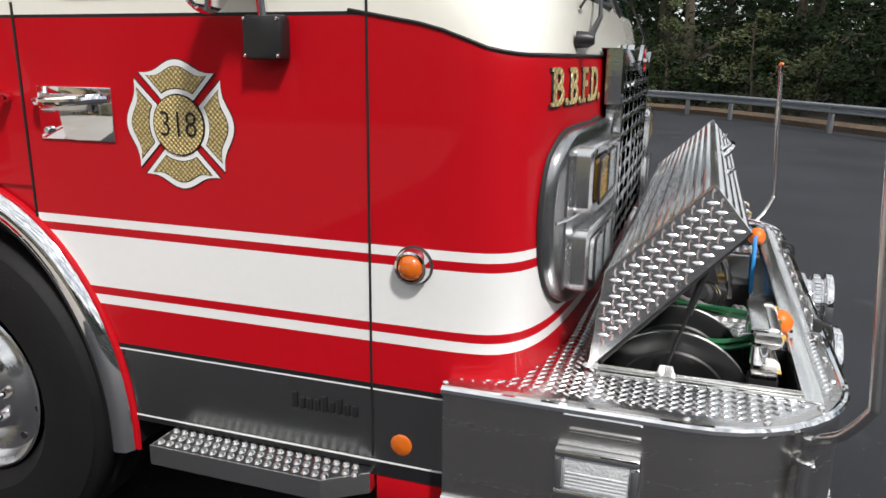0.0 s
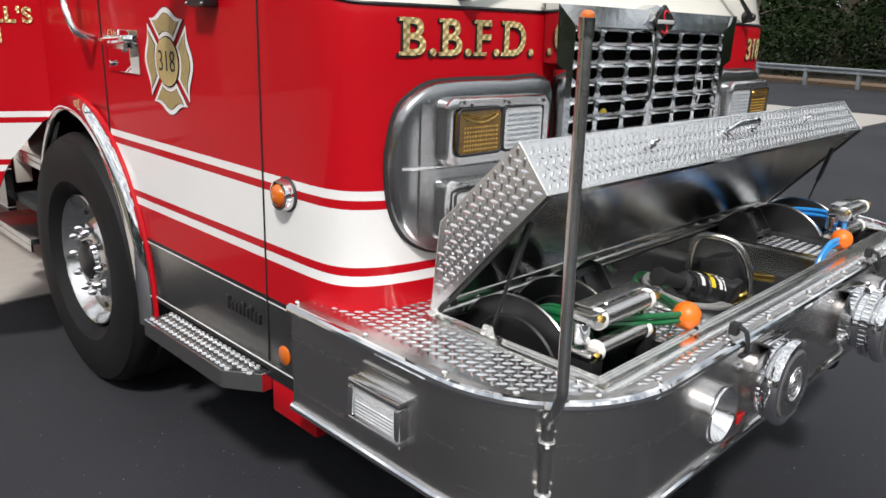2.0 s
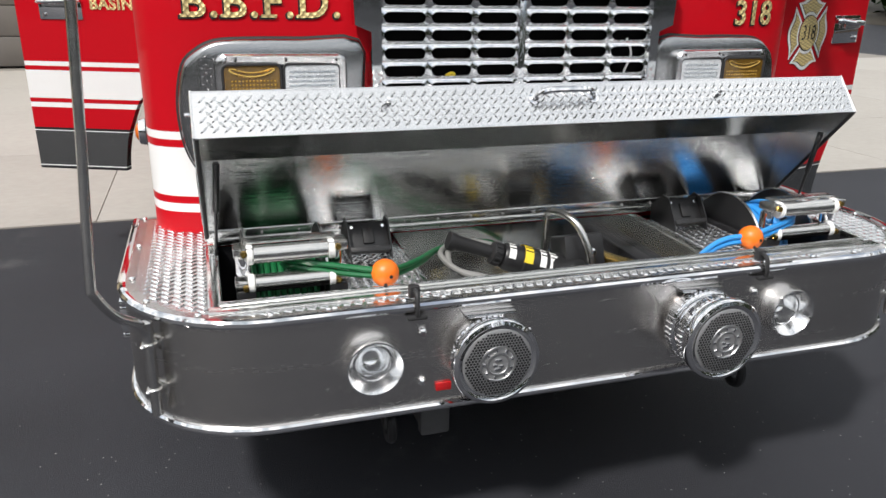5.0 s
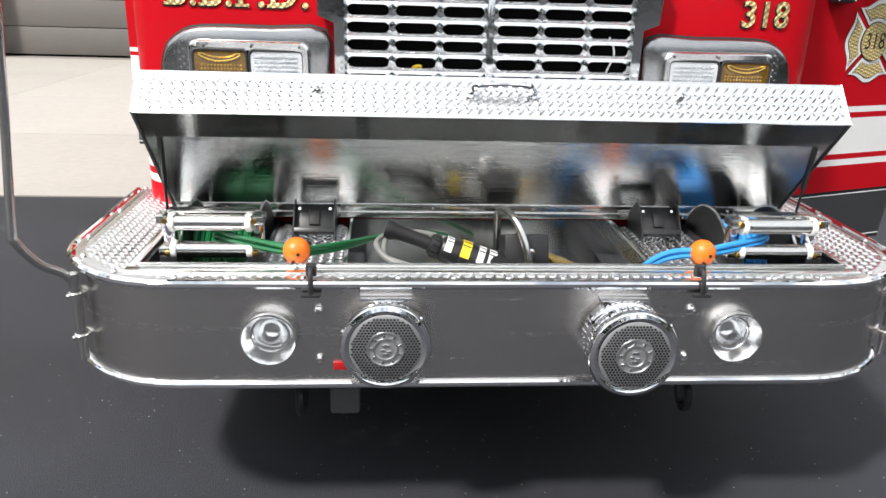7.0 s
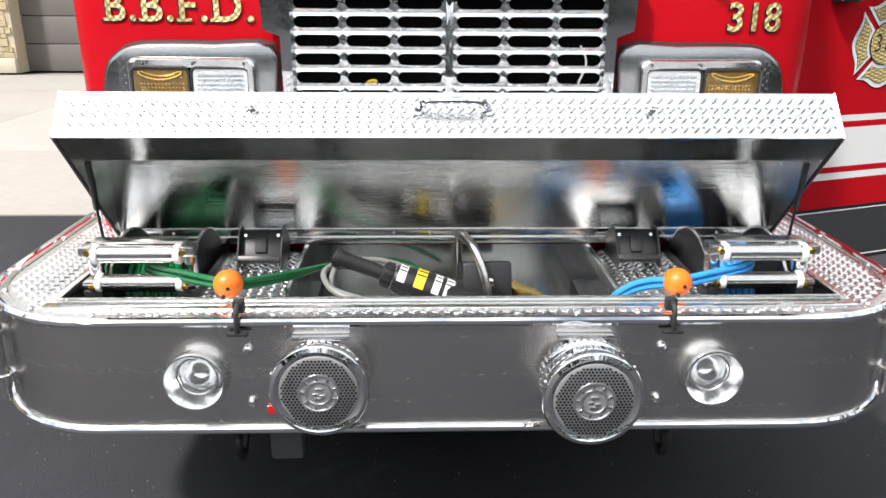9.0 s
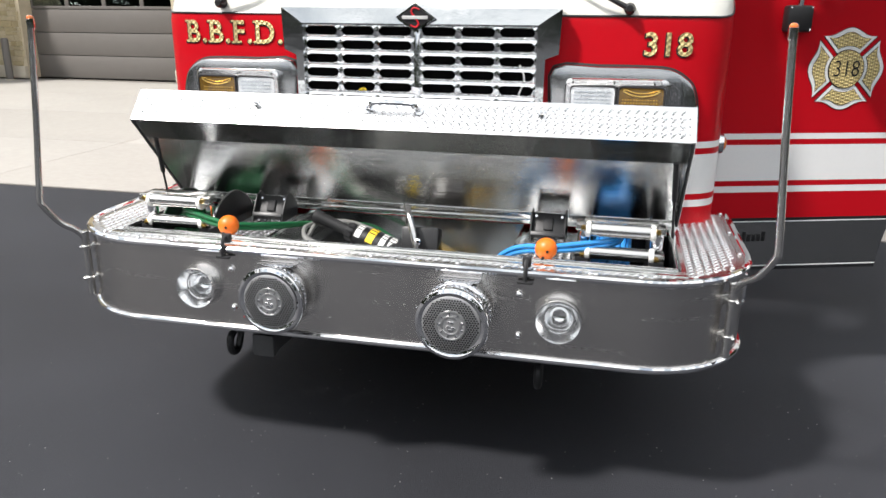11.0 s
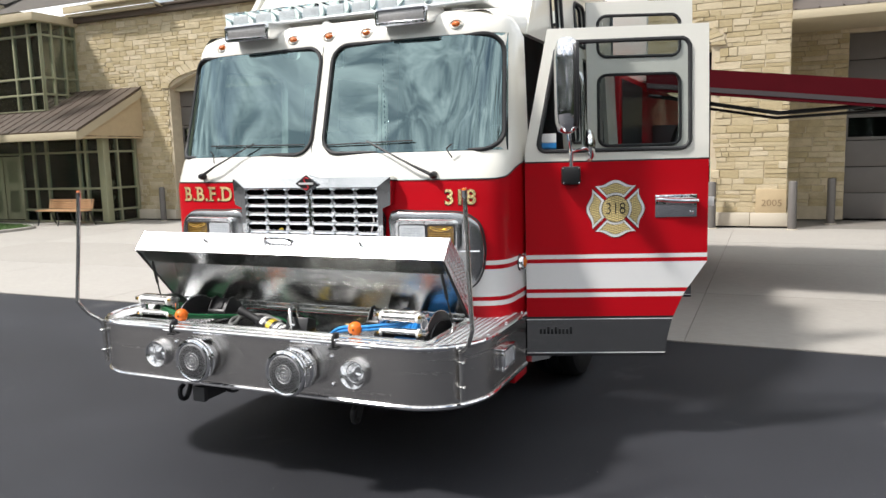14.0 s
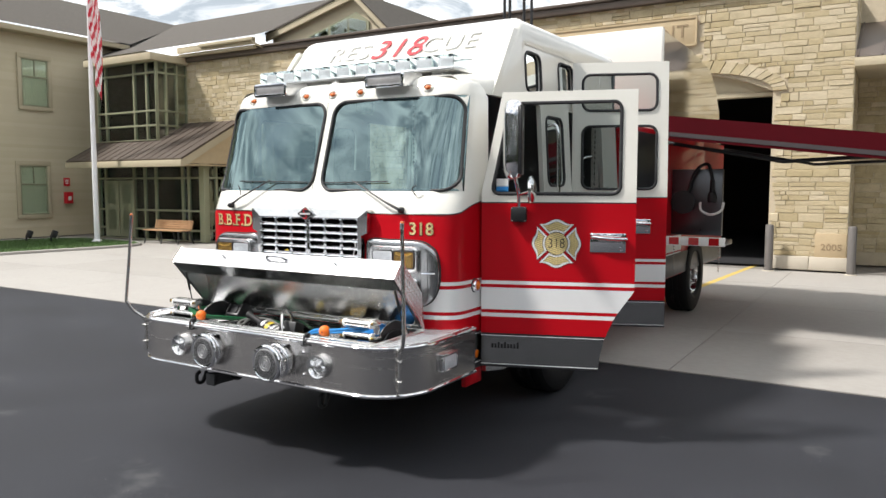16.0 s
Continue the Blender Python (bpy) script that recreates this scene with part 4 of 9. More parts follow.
def front_door(place, name, label, start=FD0, end=FD1):
    d = thing_part(name, label)
    panel("door_panel", start, end, ZS + Z_UP, [(0.545, 1.425, 1.785, 2.41, 0.055, 0.2)], place, 0.05, d, "", left=lambda z: fd_left(z, start), right=lambda z: min(end, front_door_right_edge(z)))
    window_parts(d, 0.545, 1.425, 1.785, 2.41, 0.055, place, slope=0.2)
    return d


def thing_part(name, label):
    ob = new(name)
    ob.empty_display_size = 0.05
    ob.parent = truck
    ob["label"] = label
    return ob


def hinged(place, hinge_u, s, angle):
    """The same panel swung open about a vertical hinge at hinge_u."""
    hx, hy = -hinge_u, s * (CAB_W - 0.005)
    c, k = math.cos(radians(angle)), math.sin(radians(angle)) * s

    def f(u, z, d):
        x, y, zz = place(u, z, d)
        dx, dy = x - hx, y - hy
        return (hx + dx * c + dy * k, hy - dx * k + dy * c, zz)
    return f


FL_ANGLE, CREW_ANGLE = 71, 67
PL, PR = side_place(1), side_place(-1)
PFL0 = hinged(PL, 0.452, 1, FL_ANGLE)


def PFL(u, z, d):
    """The open left door, which hangs a little low."""
    return PFL0(u, z - 0.013, d)


right_door = front_door(PR, "front_door", "closed red and white front door with a gold maltese cross")
left_door = front_door(PFL, "front_door", "open red and white front door with a gold maltese cross", 0.474, 1.532)

# flank behind the front doors, with wheel arches and the crew door opening
for s, P in ((-1, PR), (1, PL)):
    def left_edge(z):
        return max(FD1 + 0.012, -ARCH_X + arch_half(z)) if z < 1.25 else FD1 + 0.012
    panel("flank_panel", FD1, CD0, ZS + Z_UP, [(1.68, 2.04, 1.83, 2.41, 0.07)], P, 0.04, truck, "red and white flank over the wheel arch", left=left_edge, right=lambda z: max(CD0 - 0.01, left_edge(z) + 0.01))
    window_parts(truck, 1.68, 2.04, 1.83, 2.41, 0.07, P, TINTGLASS)
    panel("rear_flank", CD1 + 0.01, 3.5, ZS + Z_UP, [], P, 0.04, truck, "red and white rear cab corner")

    # crew door, swung open
    Q = hinged(P, CD0, s, CREW_ANGLE)
    d = thing_part("crew_door", "open red and white crew door")
    panel("door_panel", CD0, CD1, ZS + Z_UP + [2.6, 2.8, 2.93], [(CD0 + 0.09, CD1 - 0.1, 1.80, 2.36, 0.07), (CD0 + 0.09, CD1 - 0.1, 2.5, 2.82, 0.07)], Q, 0.05, d, "",
          left=lambda z: max(CD0, -ARCH_X + arch_half(z) + 0.02) if z < 1.25 else CD0)
    window_parts(d, CD0 + 0.09, CD1 - 0.1, 1.80, 2.36, 0.07, Q)
    window_parts(d, CD0 + 0.09, CD1 - 0.1, 2.5, 2.82, 0.07, Q)

    # black box added below the crew door to stand for underbody shade
    bm = bmesh.new()
    y0, y1 = sorted((s * 0.5, s * 0.93))
    box(bm, (-3.48, y0, 0.26), (-2.50, y1, 0.62), 0.02)
    part("battery_box", bm, BLACKTRIM, truck, "black box added to darken the underbody behind the crew step")

    # red plate closing the corner between door and arch, and the crew steps
    bm = bmesh.new()
    y0, y1 = sorted((s * 1.170, s * 1.182))
    box(bm, (-1.80, y0, 1.17), (-1.54, y1, 1.33))
    part("arch_plate", bm, RED, truck, smooth=False)
    for x0, x1, ya, yb, z in ((-3.4, -2.72, 0.95, 1.2, 0.44), (-3.3, -2.5, 0.80, 1.12, 0.86)):
        bm = bmesh.new()
        y0, y1 = sorted((s * ya, s * yb))
        box(bm, (x0, y0, z), (x1, y1, z + 0.035), 0.006)
        yo = s * yb
        box(bm, (x0, min(yo, yo - s * 0.012), z - 0.035), (x1, max(yo, yo - s * 0.012), z), 0.002)
        part("crew_step", bm, TREAD, truck, "bright treadplate crew step")
        bm = bmesh.new()
        y0, y1 = sorted((s * (ya - 0.02), s * (ya - 0.004)))
        box(bm, (-3.43, y0, z - 0.02), (-2.45, y1, z + 0.42))
        part("entry_panel", bm, RED, truck, "red panel behind the crew step", smooth=False)

    # raised roof side with high windows
    panel("roof_side", 1.05, 3.5, [2.49, 2.6, 2.8, 3.05], [(1.32, 1.62, 2.58, 2.90, 0.07), (2.0, 2.34, 2.58, 2.90, 0.07)], P, 0.04, truck, "white raised roof side", left=lambda z: 0.72 + (z - 2.49) * 0.75, paint=lambda z: 4)
    window_parts(truck, 1.32, 1.62, 2.58, 2.90, 0.07, P, TINTGLASS)
    window_parts(truck, 2.0, 2.34, 2.58, 2.90, 0.07, P, TINTGLASS)

# roof: brow deck, sloping face and raised top, with rounded edges down to the doors
bm = bmesh.new()
sec = [(-0.40, 2.60, 1.06, 2.505), (-0.50, 2.622, 1.10, 2.495), (-0.70, 2.63, 1.135, 2.492), (-0.84, 2.66, 1.142, 2.49), (-1.24, 3.12, 1.135, 2.52), (-1.27, 3.145, 1.13, 2.9), (-1.32, 3.165, 1.125, 2.95), (-3.5, 3.175, 1.125, 2.95)]
rows = []
for x, z, b, low in sec:
    r = min(0.105, z - low - 0.01)
    half = [(b, low)] + [(b - r + r * math.cos(radians(q)), z - r + r * math.sin(radians(q))) for q in (0, 18, 36, 54, 72, 90)]
    ring = [(-y, zz) for y, zz in half] + [(y, zz) for y, zz in half[::-1]]
    rows.append([bm.verts.new((x, y, zz)) for y, zz in ring])
for p, q in zip(rows, rows[1:]):
    for i in range(len(p) - 1):
        bm.faces.new((p[i], p[i + 1], q[i + 1], q[i]))
part("cab_roof", bm, WHITE, truck, "white raised cab roof with rounded edges", angle=45)

# cab inside: floor, engine tunnel, dash, rear wall
bm = bmesh.new()
box(bm, (-3.45, -1.14, 0.60), (-0.1, 1.14, 0.64))
box(bm, (-3.5, -1.14, 0.62), (-3.44, 1.14, 3.05))
box(bm, (-2.4, -0.45, 0.62), (-0.5, 0.45, 1.30), 0.05)
box(bm, (-3.4, -1.10, 2.99), (-1.25, 1.10, 3.03))
part("cab_liner", bm, CABINT, truck, "grey cab interior")
# pale perforated strip and grab rail at the rear door post
for s in (-1, 1):
    bm = bmesh.new()
    y0, y1 = sorted((s * 1.05, s * 1.13))
    box(bm, (-3.10, y0, 0.70), (-3.07, y1, 2.90), 0.004)
    strip = part("door_post_strip", bm, WHITE, truck, "pale perforated strip on the door post")
    for k in range(36):
        bm = bmesh.new()
        z = 0.95 + 0.052 * k
        box(bm, (-3.0705, s * 1.09 - 0.006, z), (-3.0685, s * 1.09 + 0.006, z + 0.026), 0.001)
        part("strip_slot", bm, INK, strip, smooth=False)
    bm = bmesh.new()
    tube(bm, smoothline([(-3.07, s * 1.06, 2.12), (-2.98, s * 1.0, 2.10), (-2.96, s * 1.0, 2.0), (-2.96, s * 1.0, 1.35), (-2.98, s * 1.0, 1.26), (-3.07, s * 1.06, 1.24)], 5), 0.015, 8)
    part("grab_rail", bm, STEEL, truck, "bright vertical grab rail inside the crew door")
bm = bmesh.new()
box(bm, (-0.62, -1.06, 1.25), (-0.30, 1.06, 1.73), 0.06)
part("dashboard", bm, CABINT, truck, "grey dashboard")
for y in (-0.72, 0.72):
    bm = bmesh.new()
    box(bm, (-1.55, y - 0.25, 0.95), (-1.05, y + 0.25, 1.15), 0.05)
    box(bm, (-1.62, y - 0.24, 1.10), (-1.48, y + 0.24, 1.75), 0.06)
    box(bm, (-1.60, y - 0.13, 1.76), (-1.50, y + 0.13, 1.98), 0.04)
    part("cab_seat", bm, RUBBER, truck, "dark grey cab seat")
bm = bmesh.new()
c = Vector((-0.86, 0.62, 1.62))
a, b = Vector((0, 1, 0)), Vector((0.45, 0, 0.9)).normalized()
tube(bm, [c + 0.22 * (a * math.cos(k * math.tau / 28) + b * math.sin(k * math.tau / 28)) for k in range(28)], 0.014, 8, closed=True)
tube(bm, [c, c + Vector((0.4, 0, -0.25))], 0.03, 8)
for k in (0.1, 2.2, 4.2):
    tube(bm, [c, c + 0.22 * (a * math.cos(k) + b * math.sin(k))], 0.011, 6)
part("steering_wheel", bm, PLASTIC, truck, "black steering wheel")

# ---- wheels
def wheel(x, s, name="wheel"):
    w = new(name)
    w.parent = truck
    w.empty_display_size = 0.1
    w.matrix_local = pose(x, s * 1.185, 0.555, 0, 0, 0 if s < 0 else 180)
    w["label"] = "truck wheel with polished aluminium disc"
    bm = bmesh.new()
    prof = [(0.02, 0.285), (-0.005, 0.30), (-0.02, 0.34), (-0.028, 0.40), (-0.022, 0.46), (-0.008, 0.488), (0.005, 0.492), (0.012, 0.500), (0.045, 0.511), (0.06, 0.502), (0.07, 0.502), (0.08, 0.512), (0.14, 0.513), (0.15, 0.503), (0.16, 0.503), (0.17, 0.513), (0.23, 0.511), (0.27, 0.495), (0.29, 0.44), (0.285, 0.32), (0.27, 0.285)]
    prof = [(a - 0.03 * (r > 0.31 and a < 0.06), 0.285 + (r - 0.285) * 1.184) for a, r in prof]
    lathe(bm, (0, 0, 0), (0, 1, 0), prof, 72)
    part("tyre", bm, TYRE, w, "black road tyre")
    bm = bmesh.new()
    lathe(bm, (0, 0, 0), (0, 1, 0), [(-0.012, 0.29), (-0.016, 0.283), (-0.008, 0.276), (0.02, 0.268), (0.045, 0.25), (0.05, 0.215), (0.035, 0.185), (0.012, 0.165), (0.005, 0.15), (0.005, 0.09), (-0.01, 0.085)], 48)
    part("rim", bm, ALLOY, w, "polished aluminium wheel disc")
    bm = bmesh.new()
    lathe(bm, (0, 0, 0), (0, 1, 0), [(-0.03, 0), (-0.03, 0.05), (-0.02, 0.075), (0.03, 0.085)], 24)
    part("hub", bm, BLACKTRIM, w, "dark hub")
    for k in range(10):
        t = k * math.tau / 10
        bm = bmesh.new()
        c = Vector((0.142 * math.cos(t), 0.035, 0.142 * math.sin(t)))
        lathe(bm, c, (0, -1, 0), [(0, 0.021), (0.03, 0.02), (0.055, 0.016), (0.07, 0.008), (0.072, 0)], 12)
        part("lug_nut", bm, CHROME, w)
    for k in range(10):
        t = (k + 0.5) * math.tau / 10
        bm = bmesh.new()
        lathe(bm, (0.222 * math.cos(t), 0.052, 0.222 * math.sin(t)), (0, -1, 0), [(0.0, 0.013), (0.006, 0.013), (0.0065, 0.0)], 12)
        part("hand_hole", bm, BLACKTRIM, w)
    return w


for s in (-1, 1):
    wheel(-1.95, s)
    wheel(-7.0, s)
    # chrome arch trim and dark wheel well
    bm = bmesh.new()
    n, ring = 40, []
    for k in range(n + 1):
        t = math.pi * k / n
        ring.append((ARCH_X + 0.60 * math.cos(t), 0.50 + 0.75 * math.sin(t)))
    ring = [(ARCH_X + 0.60, 0.46)] + ring
    prof = [(0.012, 0.0), (0.018, 0.02), (0.0, 0.045), (-0.03, 0.05), (-0.06, 0.035), (-0.068, 0.005), (-0.05, -0.06)]
    strips = []
    for i, (x, z) in enumerate(ring):
        a, b = ring[max(0, i - 1)], ring[min(len(ring) - 1, i + 1)]
        d = Vector((b[0] - a[0], b[1] - a[1])).normalized()
        nx, nz = d.y, -d.x
        thin = 1.0 - 0.75 * min(1.0, max(0.0, (ARCH_X + 0.05 - x) / 0.4))
        strips.append([bm.verts.new((x + nx * o * max(thin, 0.35), s * (CAB_W + h * thin), z + nz * o * max(thin, 0.35))) for o, h in prof])
    for p, q in zip(strips, strips[1:]):
        for i in range(len(prof) - 1):
            bm.faces.new((p[i], p[i + 1], q[i + 1], q[i]))
    edge = bmesh.new()
    rows = []
    for k in range(24):
        t = math.pi * 0.5 * k / 23
        c, d = math.cos(t), math.sin(t)
        rows.append([edge.verts.new((ARCH_X + (0.60 + o) * c, s * (CAB_W + h), 0.50 + (0.75 + o) * d)) for o, h in ((0.010, 0.007), (0.021, 0.007), (0.024, -0.002))])
    rows.insert(0, [edge.verts.new((ARCH_X + 0.60 + o, s * (CAB_W + h), 0.455)) for o, h in ((0.010, 0.007), (0.021, 0.007), (0.024, -0.002))])
    for p, q in zip(rows, rows[1:]):
        for i in range(2):
            edge.faces.new((p[i], p[i + 1], q[i + 1], q[i]))
    part("arch_edge", edge, RED, truck, "red painted arch edge", angle=50)
    part("wheel_arch_trim", bm, CHROME, truck, "polished wheel arch trim", angle=50)
    bm = bmesh.new()
    strips = [[bm.verts.new((x, s * y, z)) for y in (CAB_W - 0.01, 0.55)] for x, z in ring]
    for p, q in zip(strips, strips[1:]):
        bm.faces.new((p[0], p[1], q[1], q[0]))
    bm.faces.new([p[1] for p in strips])
    part("wheel_well", bm, BLACKTRIM, truck, "black wheel well", smooth=False)

# ---- bumper
BX, BW, BR, BT, BB = 0.638, 1.250, 0.36, 0.838, 0.543


def bumper_line(inset=0.0, back=-0.29, seg=10):
    """The bumper's plan from the rear right end round the front to the rear left end."""
    w, f, r = BW - inset, BX - inset, BR - inset
    out = [(back, -w), (0.0, -w)]
    for k in range(seg + 1):
        t = radians(-90 + 90 * k / seg)
        out.append((f - r + r * math.cos(t), -w + r + r * math.sin(t)))
    out += [(f, y) for y in (-0.733, -0.553, -0.3, 0.0, 0.3, 0.553, 0.733)]
    for k in range(seg + 1):
        t = radians(90 * k / seg)
        out.append((f - r + r * math.cos(t), w - r + r * math.sin(t)))
    return out + [(0.0, w), (back, w)]


bumper = thing_part("front_bumper", "brushed stainless extended front bumper")
bm = bmesh.new()
line = bumper_line()
zz = [BB, BB + 0.004, BT - 0.004, BT]
cols = [[bm.verts.new((x, y, z)) for z in zz] for x, y in line]
for p, q in zip(cols, cols[1:]):
    yc = (p[0].co.y + q[0].co.y) / 2
    for i in range(3):
        if i == 1 and abs(abs(yc) - 0.643) < 0.01:
            ring = [bm.verts.new((BX, yc + 0.074 * math.cos(radians(15 * k)), 0.692 + 0.074 * math.sin(radians(15 * k)))) for k in range(24)]
            crn = [q[2], p[2], p[1], q[1]]
            for k in range(24):
                a, b = crn[k // 6], crn[((k + 1) // 6) % 4]
                if a is b:
                    bm.faces.new((a, ring[k], ring[(k + 1) % 24]))
                else:
                    bm.faces.new((a, ring[k], ring[(k + 1) % 24], b))
            continue
        bm.faces.new((p[i], q[i], q[i + 1], p[i + 1]))
part("bumper_face", bm, STEELDARK, bumper, "brushed stainless bumper face", angle=40)
bm = bmesh.new()
tube(bm, [(x, y, BT + 0.002) for x, y in bumper_line(-0.004)], 0.013, 10)
part("top_rim", bm, CHROME, bumper, "polished rolled top rim")
bm = bmesh.new()
tube(bm, [(x, y, BB) for x, y in bumper_line(-0.002)], 0.012, 10)
part("bottom_rim", bm, CHROME, bumper, "polished rolled bottom rim")
bm = bmesh.new()
low = [bm.verts.new((x, y, BB + 0.01)) for x, y in bumper_line(0.02)]
bm.faces.new(low)
part("bumper_underside", bm, BLACKTRIM, bumper, smooth=False)

# ---------------------------------------------------------------- bumper deck and locker
OX0, OX1, OY = 0.053, 0.532, 1.0
DECK = BT + 0.008


def lugs(plates, s=0.0208, length=0.0295, width=0.0090, height=0.0031):
    """Raised tread lugs on flat plates: (origin, ux, uy, normal, size u, size v, inside)."""
    verts, faces = [], []
    for o, ux, uy, nz, su, sv, inside in plates:
        square = abs(Vector(nz).normalized().y) > 0.9
        o, ux, uy, nz = Vector(o), Vector(ux).normalized(), Vector(uy).normalized(), Vector(nz).normalized()
        n = int((su + sv) / s) + 2
        cells = [(i, j) for i in range(n) for j in range(-n, n)]
        if square:
            cells = [(i, j) for i in range(int(su / s)) for j in range(int(sv / s))]
        for i, j in cells:
                u, v = (i + j + 0.7) * s * 0.7071, (i - j + 0.7) * s * 0.7071
                if square:
                    u, v = (i + 0.5) * s, (j + 0.5) * s
                if not (0.012 < u < su - 0.012 and 0.012 < v < sv - 0.012):
                    continue
                if inside and not inside(u, v):
                    continue
                d1, d2 = (ux + uy) * 0.7071, (ux - uy) * 0.7071
                if square:
                    d1, d2 = ux, uy
                a, b = (d1, d2) if (i + j) % 2 == 0 else (d2, d1)
                c = o + ux * u + uy * v
                k = len(verts)
                L, W = length / 2, width / 2
                for da, db, h in ((-L, 0, 0), (-L * 0.4, -W, 0), (L * 0.4, -W, 0), (L, 0, 0), (L * 0.4, W, 0), (-L * 0.4, W, 0), (-L * 0.5, 0, height), (L * 0.5, 0, height)):
                    verts.append(c + a * da + b * db + nz * h)
                faces += [(k, k + 1, k + 6), (k + 1, k + 2, k + 7, k + 6), (k + 2, k + 3, k + 7), (k + 3, k + 4, k + 7), (k + 4, k + 5, k + 6, k + 7), (k + 5, k, k + 6)]
    return verts, faces


bm = bmesh.new()
outer = bumper_line(0.028, -0.29, 12)
right_pts = [p for p in outer if p[1] <= -OY]
left_pts = [p for p in outer if p[1] >= OY]


def deck_face(pts):
    bm.faces.new([bm.verts.new((x, y, DECK)) for x, y in pts])


deck_face(right_pts + [(BX - 0.028, -OY), (OX1, -OY), (OX0, -OY), (-0.29, -OY)])
deck_face([(-0.29, OY), (OX0, OY), (OX1, OY), (BX - 0.028, OY)] + left_pts)
deck_face([(OX1, -OY), (BX - 0.028, -OY), (BX - 0.028, OY), (OX1, OY)])
deck_face([(-0.29, -OY), (OX0, -OY), (OX0, OY), (-0.29, OY)])
part("deck_plate", bm, TREAD, bumper, "bright aluminium treadplate deck", smooth=False)


def on_deck(x, y):
    if abs(y) < OY + 0.036 and OX0 - 0.04 < x < OX1 + 0.055:
        return False
    w, f, r = BW - 0.052, BX - 0.030, BR - 0.052
    if abs(y) > w or x > f:
        return False
    cx, cy = f - r, w - r
    if x > cx and abs(y) > cy:
        return (x - cx) ** 2 + (abs(y) - cy) ** 2 < r * r
    return True


v, f = lugs([((-0.29, -1.24, DECK), (1, 0, 0), (0, 1, 0), (0, 0, 1), 0.95, 2.48, lambda u, w: on_deck(-0.29 + u, -1.24 + w))])
raw_part("tread_relief", v, f, TREAD, bumper, kind="stuff")

# flat polished border between treadplate and rim
bm = bmesh.new()
a, b = bumper_line(0.004, -0.29, 12), bumper_line(0.030, -0.29, 12)
va, vb = [bm.verts.new((x, y, BT + 0.006)) for x, y in a], [bm.verts.new((x, y, DECK + 0.0015)) for x, y in b]
for i in range(len(va) - 1):
    bm.faces.new((va[i], va[i + 1], vb[i + 1], vb[i]))
part("deck_border", bm, STEELDARK, bumper, "polished deck border")
for k, (x, y) in enumerate(bumper_line(0.022, -0.29, 3)):
    bm = bmesh.new()
    ball(bm, (x, y, DECK + 0.004), 0.009, 10, 6, squash=0.6)
    part("deck_screw", bm, CHROME, bumper)
for y in (-0.75, -0.45, -0.15, 0.15, 0.45, 0.75):
    bm = bmesh.new()
    ball(bm, (BX - 0.02, y, DECK + 0.004), 0.008, 10, 6, squash=0.6)
    part("deck_screw", bm, CHROME, bumper)

# raised angle frame round the opening
for lo, hi in (((OX1, -OY - 0.006, DECK), (OX1 + 0.006, OY + 0.006, DECK + 0.016)), ((OX1 + 0.006, -OY - 0.034, DECK), (OX1 + 0.048, OY + 0.034, DECK + 0.005)), ((OX0 - 0.02, -OY - 0.012, DECK), (OX0, OY + 0.012, DECK + 0.02)),
               ((OX0, -OY - 0.006, DECK), (OX1, -OY, DECK + 0.014)), ((OX0, OY, DECK), (OX1, OY + 0.006, DECK + 0.014)), ((OX0, -OY - 0.034, DECK), (OX1 + 0.006, -OY - 0.006, DECK + 0.005)), ((OX0, OY + 0.006, DECK), (OX1 + 0.006, OY + 0.034, DECK + 0.005))):
    bm = bmesh.new()
    box(bm, lo, hi, 0.002)
    part("opening_frame", bm, ALU, bumper, "bare aluminium angle frame")

# wells: sheet metal inside; the reel wells' shade is put into black colour
def well(y0, y1, zb, name, label, mat):
    bm = bmesh.new()
    x0, x1, zt = OX0 + 0.002, OX1 - 0.002, DECK - 0.003
    for q in (((x0, y0, zb), (x1, y0, zb), (x1, y1, zb), (x0, y1, zb)), ((x0, y0, zb), (x0, y1, zb), (x0, y1, zt), (x0, y0, zt)), ((x1, y0, zb), (x1, y0, zt), (x1, y1, zt), (x1, y1, zb)),
              ((x0, y0, zb), (x0, y0, zt), (x1, y0, zt), (x1, y0, zb)), ((x0, y1, zb), (x1, y1, zb), (x1, y1, zt), (x0, y1, zt))):
        bm.faces.new([bm.verts.new(c) for c in q])
    return part(name, bm, mat, bumper, label, smooth=False)


